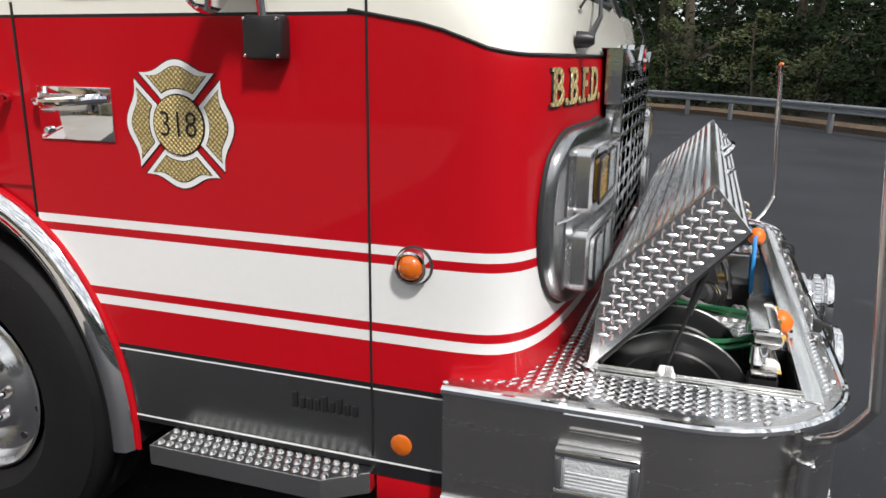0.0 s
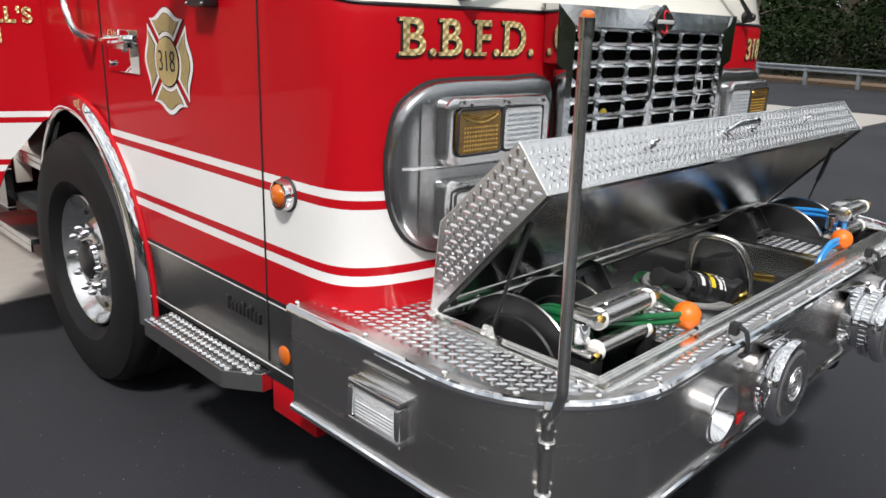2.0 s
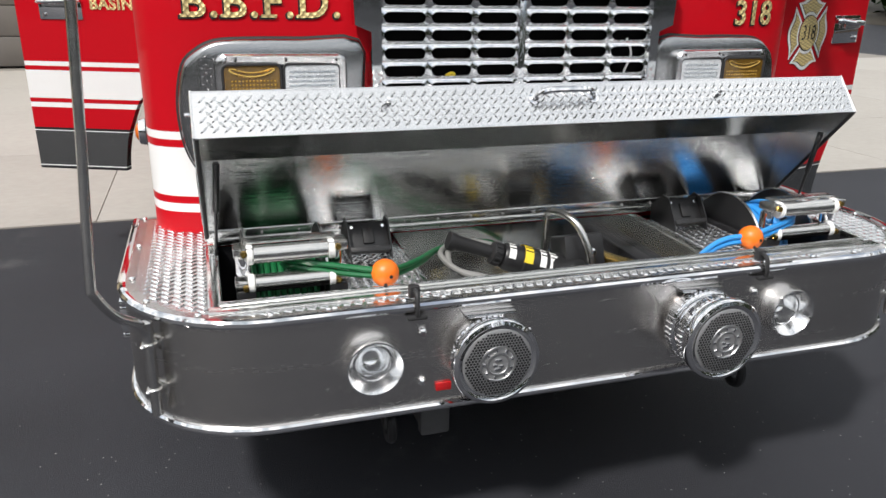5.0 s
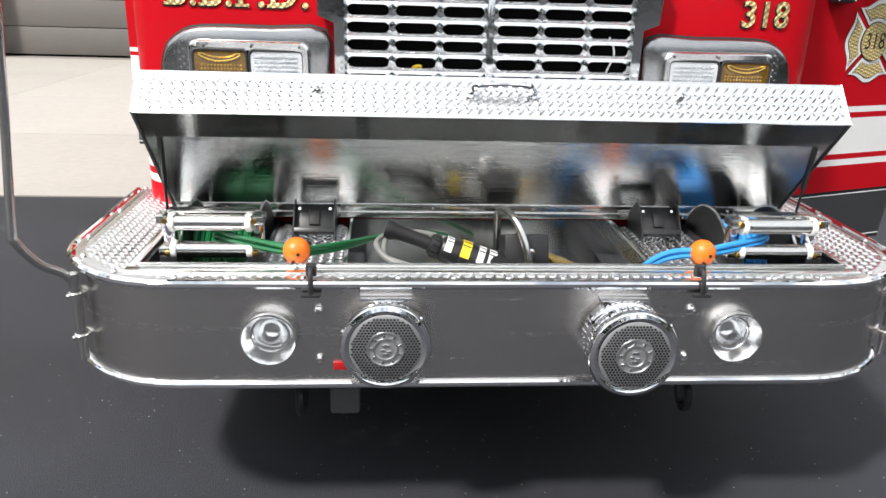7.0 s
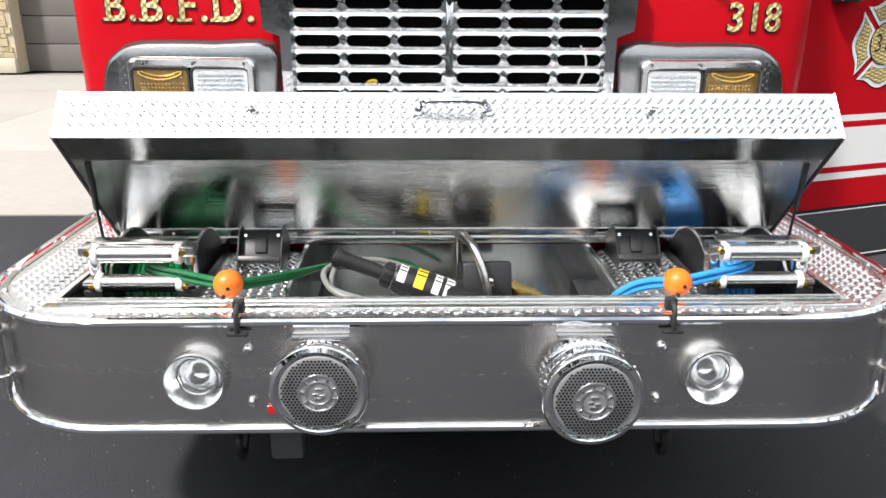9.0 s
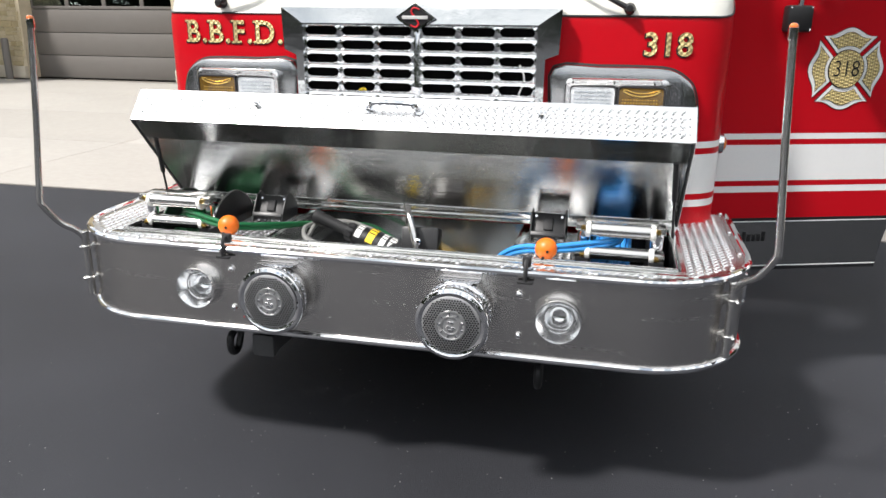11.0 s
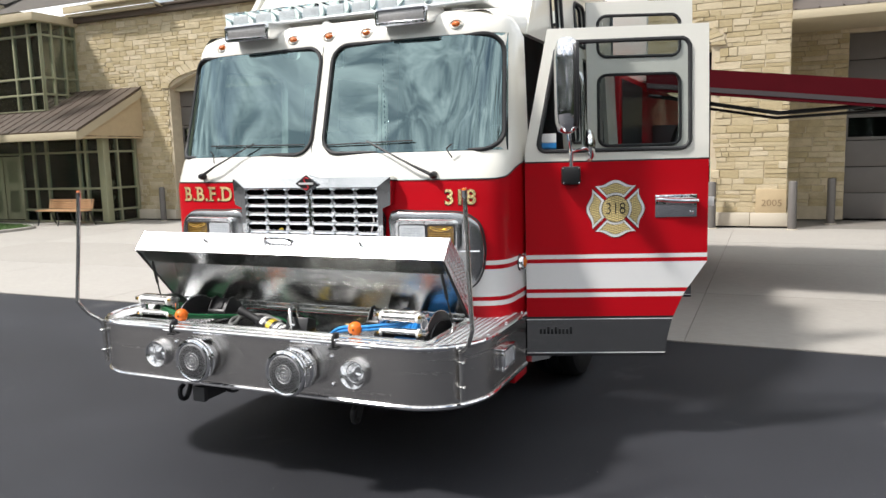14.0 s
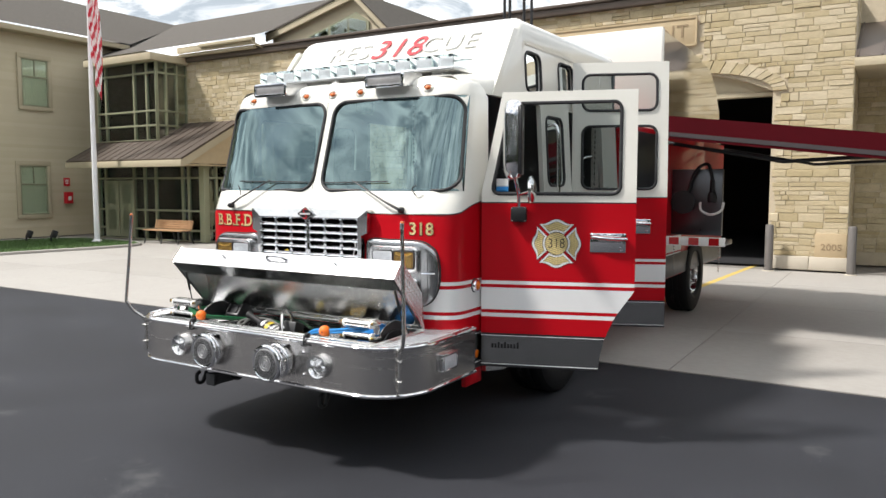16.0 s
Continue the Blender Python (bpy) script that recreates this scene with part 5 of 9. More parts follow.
well(-0.452, 0.452, 0.62, "tool_tray", "bare aluminium tool tray", TRAYSHEET)
well(-OY + 0.002, -0.69, 0.56, "reel_well", "reel well coloured black for its shade", BLACKTRIM)
well(0.69, OY - 0.002, 0.56, "reel_well", "reel well coloured black for its shade", BLACKTRIM)
for s in (-1, 1):
    y0, y1 = sorted((s * 0.456, s * 0.688))
    bm = bmesh.new()
    box(bm, (OX0 + 0.002, y0, DECK - 0.028), (OX1 - 0.002, y1, DECK - 0.022))
    part("reel_ledge", bm, TREAD, bumper, "treadplate ledge beside the tool tray", smooth=False)
    v, f = lugs([((OX0, y0, DECK - 0.022), (1, 0, 0), (0, 1, 0), (0, 0, 1), OX1 - OX0, y1 - y0, None)])
    raw_part("tread_relief", v, f, TREAD, bumper, kind="stuff")

    bm = bmesh.new()
    y0, y1 = sorted((s * 0.446, s * 0.458))
    box(bm, (OX0 + 0.003, y0, DECK - 0.022), (OX1 - 0.003, y1, DECK - 0.014), 0.002)
    part("tray_edge", bm, ALU, bumper, "bright folded tray edge")

    # hose reel with two flanges and wound hose
    reel = new("hose_reel")
    reel.parent, reel.empty_display_size = bumper, 0.05
    reel["label"] = "black hose reel with wound %s hose" % ("green" if s < 0 else "blue")
    RC = Vector((0.235, 0, 0.745))
    for y in (0.712, 0.928):
        bm = bmesh.new()
        lathe(bm, (RC.x, s * y, RC.z), (0, s, 0), [(-0.006, 0.0), (-0.006, 0.19), (-0.002, 0.2), (0.004, 0.2), (0.007, 0.192), (0.007, 0.15), (0.012, 0.145), (0.012, 0.06), (0.02, 0.055), (0.02, 0)], 48)
        part("flange", bm, PLASTIC, reel, "black reel flange with worn rim")
        bm = bmesh.new()
        tube(bm, [(RC.x + 0.2 * math.cos(k * math.tau / 48), s * y, RC.z + 0.2 * math.sin(k * math.tau / 48)) for k in range(48)], 0.0045, 6, closed=True)
        part("flange_rim", bm, STEEL, reel, "worn bright flange edge")
    bm = bmesh.new()
    hose = GREENHOSE if s < 0 else BLUEHOSE
    rnd = random.Random(3)
    for layer, rr in enumerate((0.104, 0.12) if s < 0 else (0.13, 0.146)):
        for k in range(10 if s < 0 else 7):
            y = 0.732 + 0.0185 * k + 0.006 * layer
            wob = rnd.uniform(-0.003, 0.003)
            bm = bmesh.new()
            tube(bm, [(RC.x + (rr + wob) * math.cos(q * math.tau / 36), s * (y + 0.004 * math.sin(q * math.tau / 36)), RC.z + (rr + wob) * math.sin(q * math.tau / 36)) for q in range(36)], 0.009, 7, closed=True)
            part("hose_coil", bm, hose, reel)

    # roller fairlead
    fl = new("roller_fairlead")
    fl.parent, fl.empty_display_size = bumper, 0.05
    fl["label"] = "stainless four-roller hose guide"
    fl.location = (0.04, -s * 0.03, 0.012)
    FX = 0.425
    for z in (0.942, 0.863):
        bm = bmesh.new()
        cyl(bm, (FX, s * 0.752, z), (FX, s * 0.945, z), 0.0235, 20, edge=0.002)
        part("roller", bm, STEEL, fl, "polished roller")
        for y in (0.744, 0.953):
            bm = bmesh.new()
            cyl(bm, (FX, s * (y - 0.008), z), (FX, s * (y + 0.008), z), 0.026, 16, edge=0.002)
            part("bush", bm, PAPER, fl, "white plastic bush")
    for y in (0.728, 0.968):
        bm = bmesh.new()
        cyl(bm, (FX - 0.03, s * y, 0.879), (FX - 0.03, s * y, 0.93), 0.021, 16, edge=0.002)
        part("roller", bm, CHROME, fl, "polished roller")
        for z in (0.952, 0.859):
            bm = bmesh.new()
            box(bm, (FX - 0.045, s * y - 0.026, z - 0.012), (FX + 0.016, s * y + 0.026, z + 0.012), 0.003)
            part("bracket", bm, STEEL, fl, "machined bracket")
            bm = bmesh.new()
            cyl(bm, (FX + 0.014, s * y, z), (FX + 0.026, s * y, z), 0.009, 6)
            part("bolt", bm, BRASS, fl, "yellow zinc bolt")
        bm = bmesh.new()
        box(bm, (FX - 0.05, s * y - 0.024, 0.79), (FX + 0.02, s * y + 0.024, 0.849), 0.003)
        part("support", bm, PLASTIC, fl, "black support block")
    bm = bmesh.new()
    box(bm, (FX - 0.055, s * 0.85 - 0.12, 0.966), (FX - 0.012, s * 0.85 + 0.12, 0.972), 0.002)
    part("top_plate", bm, STEEL, fl, "brushed top plate")

    # reel control box on the ledge
    cb = new("reel_control")
    cb.parent, cb.empty_display_size = bumper, 0.05
    cb["label"] = "black reel control bracket with a rocker switch"
    cy = s * 0.559
    for e in (-1, 1):
        bm = bmesh.new()
        prism(bm, [(0.09, 0.83), (0.25, 0.83), (0.235, 0.87), (0.19, 0.932), (0.15, 0.937), (0.09, 0.885)], 0.004, axes((0, cy + e * 0.063 + 0.002, 0), (1, 0, 0), (0, 0, 1)))
        part("cheek", bm, PLASTIC, cb, "black folded side")
    bm = bmesh.new()
    ux = Vector((0.06, 0, -0.085)).normalized()
    m = axes((0.165, cy - 0.061, 0.922), (0, 1, 0), -ux)
    box(bm, (0, -0.10, -0.003), (0.122, 0.0, 0.003), 0.001, m)
    box(bm, (0, -0.10, -0.003), (0.122, -0.085, 0.03), 0.001, m)
    part("face_plate", bm, PLASTIC, cb, "black sloped face")
    bm = bmesh.new()
    box(bm, (0.044, -0.07, 0.003), (0.078, -0.02, 0.012), 0.003, m)
    part("switch", bm, RUBBER, cb, "rocker switch")
    for u in (0.013, 0.109):
        for w in (-0.015, -0.085):
            bm = bmesh.new()
            cyl(bm, m @ Vector((u, w, 0.003)), m @ Vector((u, w, 0.006)), 0.005, 8)
            part("screw", bm, CHROME, cb)


# ---- locker lid
LIDW = 1.032
LH, LB, LT, LL = (0.030, 0.858), (0.058, 1.117), (0.293, 1.347), (0.380, 1.242)
lid = thing_part("locker_lid", "open aluminium treadplate locker lid")


def lid_plate(a, b, t=0.004):
    """A sheet across the lid from profile point a to b, with its outside normal."""
    d = Vector((b[0] - a[0], 0, b[1] - a[1]))
    n = Vector((-d.z, 0, d.x)).normalized()
    bm = bmesh.new()
    vs = []
    for off in (0, -t):
        for (x, z) in (a, b):
            for y in (-LIDW, LIDW):
                vs.append(bm.verts.new(Vector((x, y, z)) + n * off))
    bm.faces.new((vs[0], vs[1], vs[3], vs[2])).material_index = 0
    bm.faces.new((vs[4], vs[6], vs[7], vs[5])).material_index = 1
    for q in ((0, 4, 5, 1), (2, 3, 7, 6), (0, 2, 6, 4), (1, 5, 7, 3)):
        bm.faces.new([vs[i] for i in q])
    return bm, d, n


plates = []
for a, b, nm in ((LH, LB, "lid_back"), (LB, LT, "lid_top"), (LT, LL, "lid_front")):
    bm, d, n = lid_plate(a, b)
    part(nm, bm, [TREAD, LIDSHEET], lid, "treadplate lid panel, bare sheet inside", smooth=False)
    plates.append(((a[0], -LIDW, a[1]), (0, 1, 0), d, n, 2 * LIDW, d.length, None))
# faint print of the tread pattern on the bare inside
inner = []
for a, b in ((LH, LB), (LB, LT)):
    d = Vector((b[0] - a[0], 0, b[1] - a[1]))
    n = Vector((-d.z, 0, d.x)).normalized()
    o = Vector((a[0], -LIDW, a[1])) - n * 0.0041
    inner.append((o, (0, 1, 0), d, -n, 2 * LIDW, d.length, None))
v, f = lugs(inner, length=0.03, width=0.012, height=0.00010)
raw_part("inner_relief", v, f, LIDSHEET, lid, kind="stuff")
prof = [LH, LB, LT, LL]
for s in (-1, 1):
    bm = bmesh.new()
    prism(bm, prof, 0.004, axes((0, s * LIDW + (0.004 if s > 0 else 0.0), 0), (1, 0, 0), (0, 0, 1)))
    part("lid_side", bm, TREAD, lid, "treadplate lid end", smooth=False)

    def inside(u, w):
        x, z = LH[0] - 0.02 + u, LH[1] + w
        ok = True
        for p, q in zip(prof, prof[1:] + prof[:1]):
            cr = (q[0] - p[0]) * (z - p[1]) - (q[1] - p[1]) * (x - p[0])
            ok = ok and cr < -0.012 * math.hypot(q[0] - p[0], q[1] - p[1])
        return ok
    plates.append(((LH[0] - 0.02, s * (LIDW + 0.004), LH[1]), (1, 0, 0), (0, 0, 1), (0, s, 0), 0.42, 0.52, inside))
    bm = bmesh.new()
    tube(bm, [(p[0], s * (LIDW + 0.001), p[1]) for p in (LH, LB, LT, LL)], 0.003, 6)
    part("weld_bead", bm, ALU, lid, "bright welded edge")
    bm = bmesh.new()
    tube(bm, [(LL[0], s * (LIDW - 0.004), LL[1]), (LH[0] + 0.03, s * (LIDW - 0.004), LH[1] + 0.02)], 0.006, 6)
    part("edge_seal", bm, RUBBER, lid, "black edge seal")
    # gas strut
    bm = bmesh.new()
    top, low = Vector((0.30, s * 0.985, 1.16)), Vector((0.22, s * 1.005, DECK + 0.03))
    mid = top.lerp(low, 0.5)
    tube(bm, [top, mid], 0.009, 10)
    part("strut_body", bm, PLASTIC, lid, "black gas strut")
    bm = bmesh.new()
    tube(bm, [mid, low], 0.0045, 8)
    part("strut_rod", bm, INK, lid, "dark strut rod")
    bm = bmesh.new()
    prism(bm, [(0.19, DECK), (0.25, DECK), (0.235, DECK + 0.04), (0.205, DECK + 0.04)], 0.006, axes((0, s * 1.015, 0), (1, 0, 0), (0, 0, 1)))
    part("strut_foot", bm, STEEL, lid, "strut foot bracket")
v, f = lugs(plates, height=0.0026)
raw_part("tread_relief", v, f, TREAD, lid, kind="stuff")
bm = bmesh.new()
cyl(bm, (LH[0] - 0.006, -1.03, DECK + 0.016), (LH[0] - 0.006, 1.03, DECK + 0.016), 0.008, 10)
box(bm, (LH[0] + 0.002, -1.03, DECK + 0.004), (LH[0] + 0.012, 1.03, DECK + 0.045), 0.001)
part("piano_hinge", bm, ALU, lid, "long aluminium hinge")
for k in range(18):
    y = -0.98 + k * 0.1153
    bm = bmesh.new()
    ball(bm, (LH[0] + 0.014, y, DECK + 0.03), 0.005, 8, 5)
    part("rivet", bm, STEEL, lid)
# handle and catches on the lid's front
fm = Vector((LT[0], 0, LT[1])).lerp(Vector((LL[0], 0, LL[1])), 0.40)
fd = Vector((LL[0] - LT[0], 0, LL[1] - LT[1])).normalized()
fn = Vector((-fd.z, 0, fd.x))
bm = bmesh.new()
path = smoothline([(fm + fn * h + Vector((0, y, 0)) + fd * w) for y, h, w in ((-0.094, 0.004, 0.0), (-0.084, 0.024, -0.002), (-0.064, 0.04, -0.004), (0, 0.044, -0.004), (0.064, 0.04, -0.004), (0.084, 0.024, -0.002), (0.094, 0.004, 0.0))], 5)
tube(bm, path, 0.0095, 10)
part("lid_handle", bm, CHROME, lid, "chrome grab handle")
for y in (-0.094, 0.094):
    bm = bmesh.new()
    lathe(bm, fm + Vector((0, y, 0)), fn, [(0, 0.02), (0.006, 0.018), (0.008, 0.0)], 16)
    part("handle_foot", bm, CHROME, lid)
for y in (-0.527, 0.527):
    bm = bmesh.new()
    lathe(bm, fm + Vector((0, y, 0)), fn, [(0, 0.011), (0.008, 0.011), (0.012, 0.007), (0.03, 0.006), (0.03, 0)], 12)
    box(bm, (-0.012, -0.004, 0.018), (0.012, 0.004, 0.024), 0.001, axes(fm + Vector((0, y, 0)), (0, 1, 0), -fd))
    part("catch_pin", bm, CHROME, lid, "catch pin")

# ---------------------------------------------------------------- bumper face fittings
def siren(y, z, front):
    sr = new("electronic_siren")
    sr.parent, sr.empty_display_size = bumper, 0.05
    sr["label"] = "chrome round siren with a perforated front"
    x0 = BX
    L = front - x0
    drums = [(0.022, L - 0.042)] if L < 0.1 else [(0.016, 0.052), (0.074, L - 0.042)]
    prof = [(0, 0.085)]
    for a, b in drums:
        prof += [(a - 0.004, 0.092), (a, 0.106), (a + 0.003, 0.109), (b - 0.003, 0.109), (b, 0.106), (b + 0.003, 0.094)]
    prof += [(L - 0.034, 0.096), (L - 0.030, 0.116), (L - 0.026, 0.120), (L - 0.008, 0.1215), (L - 0.002, 0.118), (L + 0.002, 0.108), (L - 0.004, 0.098), (L - 0.004, 0.0)]
    bm = bmesh.new()
    lathe(bm, (x0, y, z), (1, 0, 0), prof, 56)
    part("housing", bm, CHROME, sr, "chrome housing with ribbed drums")
    for a, b in drums:
        for k in range(42):
            t = k * math.tau / 42
            m = axes((x0, y, z), (1, 0, 0), (0, math.cos(t), math.sin(t)))
            bm = bmesh.new()
            box(bm, (a + 0.005, 0.108, -0.0058), (b - 0.005, 0.1125, 0.0058), 0.0014, m, seg=1)
            part("rib", bm, CHROME, sr)
    bm = bmesh.new()
    lathe(bm, (front - 0.003, y, z), (1, 0, 0), [(0, 0.096), (0.003, 0.09), (0.005, 0.06), (0.006, 0.0)], 40)
    part("front_plate", bm, MESHGREY, sr, "perforated cast front")
    verts, faces = [], []
    p = 0.0088
    for i in range(-13, 14):
        for j in range(-13, 14):
            yy, zz = (i + 0.5 * (j % 2)) * p, j * p * 0.87
            r = math.hypot(yy, zz)
            if 0.052 < r < 0.09:
                k = len(verts)
                h = 0.0042 + 0.0015 * (1 - r / 0.09)
                for q in range(6):
                    t = q * math.tau / 6
                    verts.append((front + h - 0.001, y + yy + 0.0034 * math.cos(t), z + zz + 0.0034 * math.sin(t)))
                faces.append(tuple(range(k, k + 6)))
    raw_part("perforation", verts, faces, INK, sr, kind="stuff")
    for rr, w in ((0.048, 0.003), (0.03, 0.0025)):
        bm = bmesh.new()
        tube(bm, [(front + 0.004, y + rr * math.cos(k * math.tau / 32), z + rr * math.sin(k * math.tau / 32)) for k in range(32)], w, 6, closed=True)
        part("emblem_ring", bm, CASTALU, sr)
    for k in range(9):
        t = k * math.tau / 9 + 0.3
        bm = bmesh.new()
        box(bm, (-0.004, -0.0025, 0), (0.004, 0.0025, 0.004), 0.0008, axes((front + 0.002, y + 0.039 * math.cos(t), z + 0.039 * math.sin(t)), (0, math.cos(t), math.sin(t)), (0, -math.sin(t), math.cos(t))))
        part("emblem_bar", bm, CHROME, sr)
    for k, (dy, dz, w) in enumerate(((0, 0.01, 0.018), (-0.008, -0.004, 0.012), (0.008, -0.008, 0.012), (0, -0.016, 0.02))):
        bm = bmesh.new()
        box(bm, (front, y + dy - w / 2, z + dz - 0.003), (front + 0.006, y + dy + w / 2, z + dz + 0.003), 0.001)
        part("emblem_bar", bm, CHROME, sr)
    for k in range(3):
        t = radians(40 + 120 * k)
        bm = bmesh.new()
        ball(bm, (front - 0.018, y + 0.12 * math.cos(t), z + 0.12 * math.sin(t)), 0.006, 8, 6)
        part("housing_screw", bm, CHROME, sr)
    bm = bmesh.new()
    box(bm, (BX - 0.004, y - 0.07, DECK - 0.046), (BX + 0.03, y + 0.07, DECK - 0.039), 0.003)
    part("mount", bm, CHROME, sr, "chrome top mount")


siren(-0.332, 0.691, 0.722)
siren(0.316, 0.698, 0.785)
for y in (-0.643, 0.643):
    bm = bmesh.new()
    lathe(bm, (BX, y, 0.692), (1, 0, 0), [(-0.003, 0.0745), (0.02, 0.0745), (0.03, 0.0765), (0.036, 0.0745), (0.036, 0.071), (0.030, 0.067), (0.020, 0.061), (0.006, 0.053), (0.0, 0.050), (0.002, 0.047), (-0.002, 0.044), (-0.02, 0.042), (-0.04, 0.036), (-0.052, 0.022), (-0.055, 0.0)], 48)
    part("air_horn", bm, HORNCHROME, bumper, "chrome air horn bell set in the bumper")
for y in (-0.512, 0.512):
    for z in (0.768, 0.622):
        bm = bmesh.new()
        ball(bm, (BX + 0.002, y, z), 0.0125, 14, 8)
        part("face_bolt", bm, CHROME, bumper)
for y in (-0.53, 0.53):
    bm = bmesh.new()
    tube(bm, smoothline([(BX - 0.02, y, DECK + 0.035), (BX + 0.012, y, DECK + 0.03), (BX + 0.022, y, DECK - 0.005), (BX + 0.02, y, DECK - 0.026)], 4), 0.0065, 8)
    box(bm, (BX + 0.01, y - 0.026, DECK - 0.036), (BX + 0.026, y + 0.026, DECK - 0.026), 0.004)
    box(bm, (BX - 0.028, y - 0.014, DECK + 0.012), (BX - 0.005, y + 0.014, DECK + 0.045), 0.004)
    part("rubber_latch", bm, RUBBER, bumper, "black rubber hold-down latch")
bm = bmesh.new()
box(bm, (BX + 0.001, -0.475, 0.588), (BX + 0.008, -0.432, 0.612), 0.002)
part("red_reflector", bm, REDLENS, bumper, "small red reflector plate")

for s in (-1, 1):
    # side light
    sl = new("side_light")
    sl.parent, sl.empty_display_size = bumper, 0.05
    sl["label"] = "rectangular clear warning light in a chrome frame"
    m = axes((0.092, s * (BW - 0.003), 0.690), (-s, 0, 0), (0, 0, 1))
    bm = bmesh.new()
    for lo, hi in (((-0.097, 0.042, 0), (0.097, 0.061, 0.036)), ((-0.097, -0.061, 0), (0.097, -0.042, 0.036)), ((-0.097, -0.042, 0), (-0.076, 0.042, 0.036)), ((0.076, -0.042, 0), (0.097, 0.042, 0.036))):
        box(bm, lo, hi, 0.007, m)
    part("light_frame", bm, CHROME, sl, "chrome light frame")
    bm = bmesh.new()
    box(bm, (-0.078, -0.044, 0.002), (0.078, 0.044, 0.02), 0.002, m)
    part("reflector", bm, FROSTED, sl, "pale reflector")
    bm = bmesh.new()
    box(bm, (-0.0755, -0.0415, 0.022), (0.0755, 0.0415, 0.029), 0.003, m)
    part("lens", bm, LENSWHITE, sl, "ribbed clear lens")
    for k in range(5):
        bm = bmesh.new()
        box(bm, (-0.07, -0.036 + k * 0.009, 0.0275), (0.07, -0.031 + k * 0.009, 0.032), 0.0012, m)
        part("lens_rib", bm, LENSWHITE, sl)
    # guide pole with clamps
    gp = new("guide_pole")
    gp.parent, gp.empty_display_size = bumper, 0.05
    gp["label"] = "bent steel corner guide pole with an amber tip"
    bm = bmesh.new()
    pts = smoothline([(0.585, s * 1.238, 1.606), (0.602, s * 1.255, 1.3), (0.624, s * 1.275, 0.99), (0.622, s * 1.272, 0.945), (0.585, s * 1.238, 0.872), (0.548, s * 1.196, 0.83), (0.533, s * 1.180, 0.77), (0.533, s * 1.180, 0.575)], 6)
    tube(bm, pts, 0.0115, 12)
    cyl(bm, (0.533, s * 1.180, 0.57), (0.533, s * 1.180, 0.83), 0.0138, 14, edge=0.002)
    part("pole", bm, STEEL, gp, "steel pole")
    bm = bmesh.new()
    lathe(bm, (0.585, s * 1.238, 1.603), (0, 0, 1), [(0.004, 0.0125), (0.009, 0.0125), (0.013, 0.0105), (0.016, 0.007), (0.017, 0)], 14)
    part("tip", bm, AMBER, gp, "small amber tip lamp")
    bm = bmesh.new()
    lathe(bm, (0.585, s * 1.238, 1.603), (0, 0, 1), [(-0.03, 0.0122), (-0.028, 0.0138), (0.004, 0.0138), (0.005, 0.012)], 14)
    part("ferrule", bm, CHROME, gp, "bright ferrule")
    for z in (0.765, 0.640):
        bm = bmesh.new()
        cyl(bm, (0.533, s * 1.180, z - 0.009), (0.533, s * 1.180, z + 0.009), 0.0195, 16, edge=0.002)
        m = axes((0.533, s * 1.180, z), (-0.657, -0.754 * s, 0), (0.754 * s, -0.657, 0))
        box(bm, (0.008, -0.013, -0.009), (0.026, 0.013, 0.009), 0.003, m)
        box(bm, (0.020, -0.022, -0.016), (0.034, 0.022, 0.016), 0.003, m)
        ball(bm, m @ Vector((-0.02, 0, 0)), 0.0075, 10, 6)
        part("clamp", bm, STEEL, gp, "pole clamp")
    # small slot mark on the bumper's side
    bm = bmesh.new()
    y0, y1 = sorted((s * (BW - 0.0005), s * (BW + 0.006)))
    box(bm, (0.022, y0, 0.786), (0.185, y1, 0.795), 0.002)
    part("slot_bead", bm, ALU, bumper)

# tow hooks and hitch under the bumper
for y in (-0.578, 0.578):
    bm = bmesh.new()
    tube(bm, smoothline([(0.44, y, 0.60), (0.48, y, 0.47), (0.52, y, 0.40), (0.565, y, 0.41), (0.57, y, 0.46), (0.54, y, 0.48)], 5), 0.014, 8)
    part("tow_hook", bm, INK, truck, "black tow hook")
bm = bmesh.new()
box(bm, (0.28, -0.485, 0.40), (0.55, -0.415, 0.48), 0.006)
box(bm, (0.38, -0.48, 0.475), (0.48, -0.42, 0.56), 0.004)
box(bm, (0.53, -0.494, 0.397), (0.565, -0.406, 0.487), 0.01)
part("hitch_receiver", bm, HITCHGREY, truck, "black receiver hitch with a cap")
bm = bmesh.new()
tube(bm, smoothline([(0.40, -0.38, 0.54), (0.44, -0.36, 0.47), (0.45, -0.33, 0.445), (0.45, -0.28, 0.445), (0.44, -0.25, 0.47), (0.40, -0.23, 0.54)], 6), 0.008, 8)
part("trailer_cable", bm, RUBBER, truck, "black cable loop")
bm = bmesh.new()
for y in (-0.45, 0.45):
    box(bm, (-8.8, y - 0.05, 0.5), (0.5, y + 0.05, 0.72), 0.01)
box(bm, (-2.15, -0.95, 0.46), (-1.8, 0.95, 0.6), 0.04)
part("chassis_frame", bm, BLACKTRIM, truck, "black chassis rails and axle")

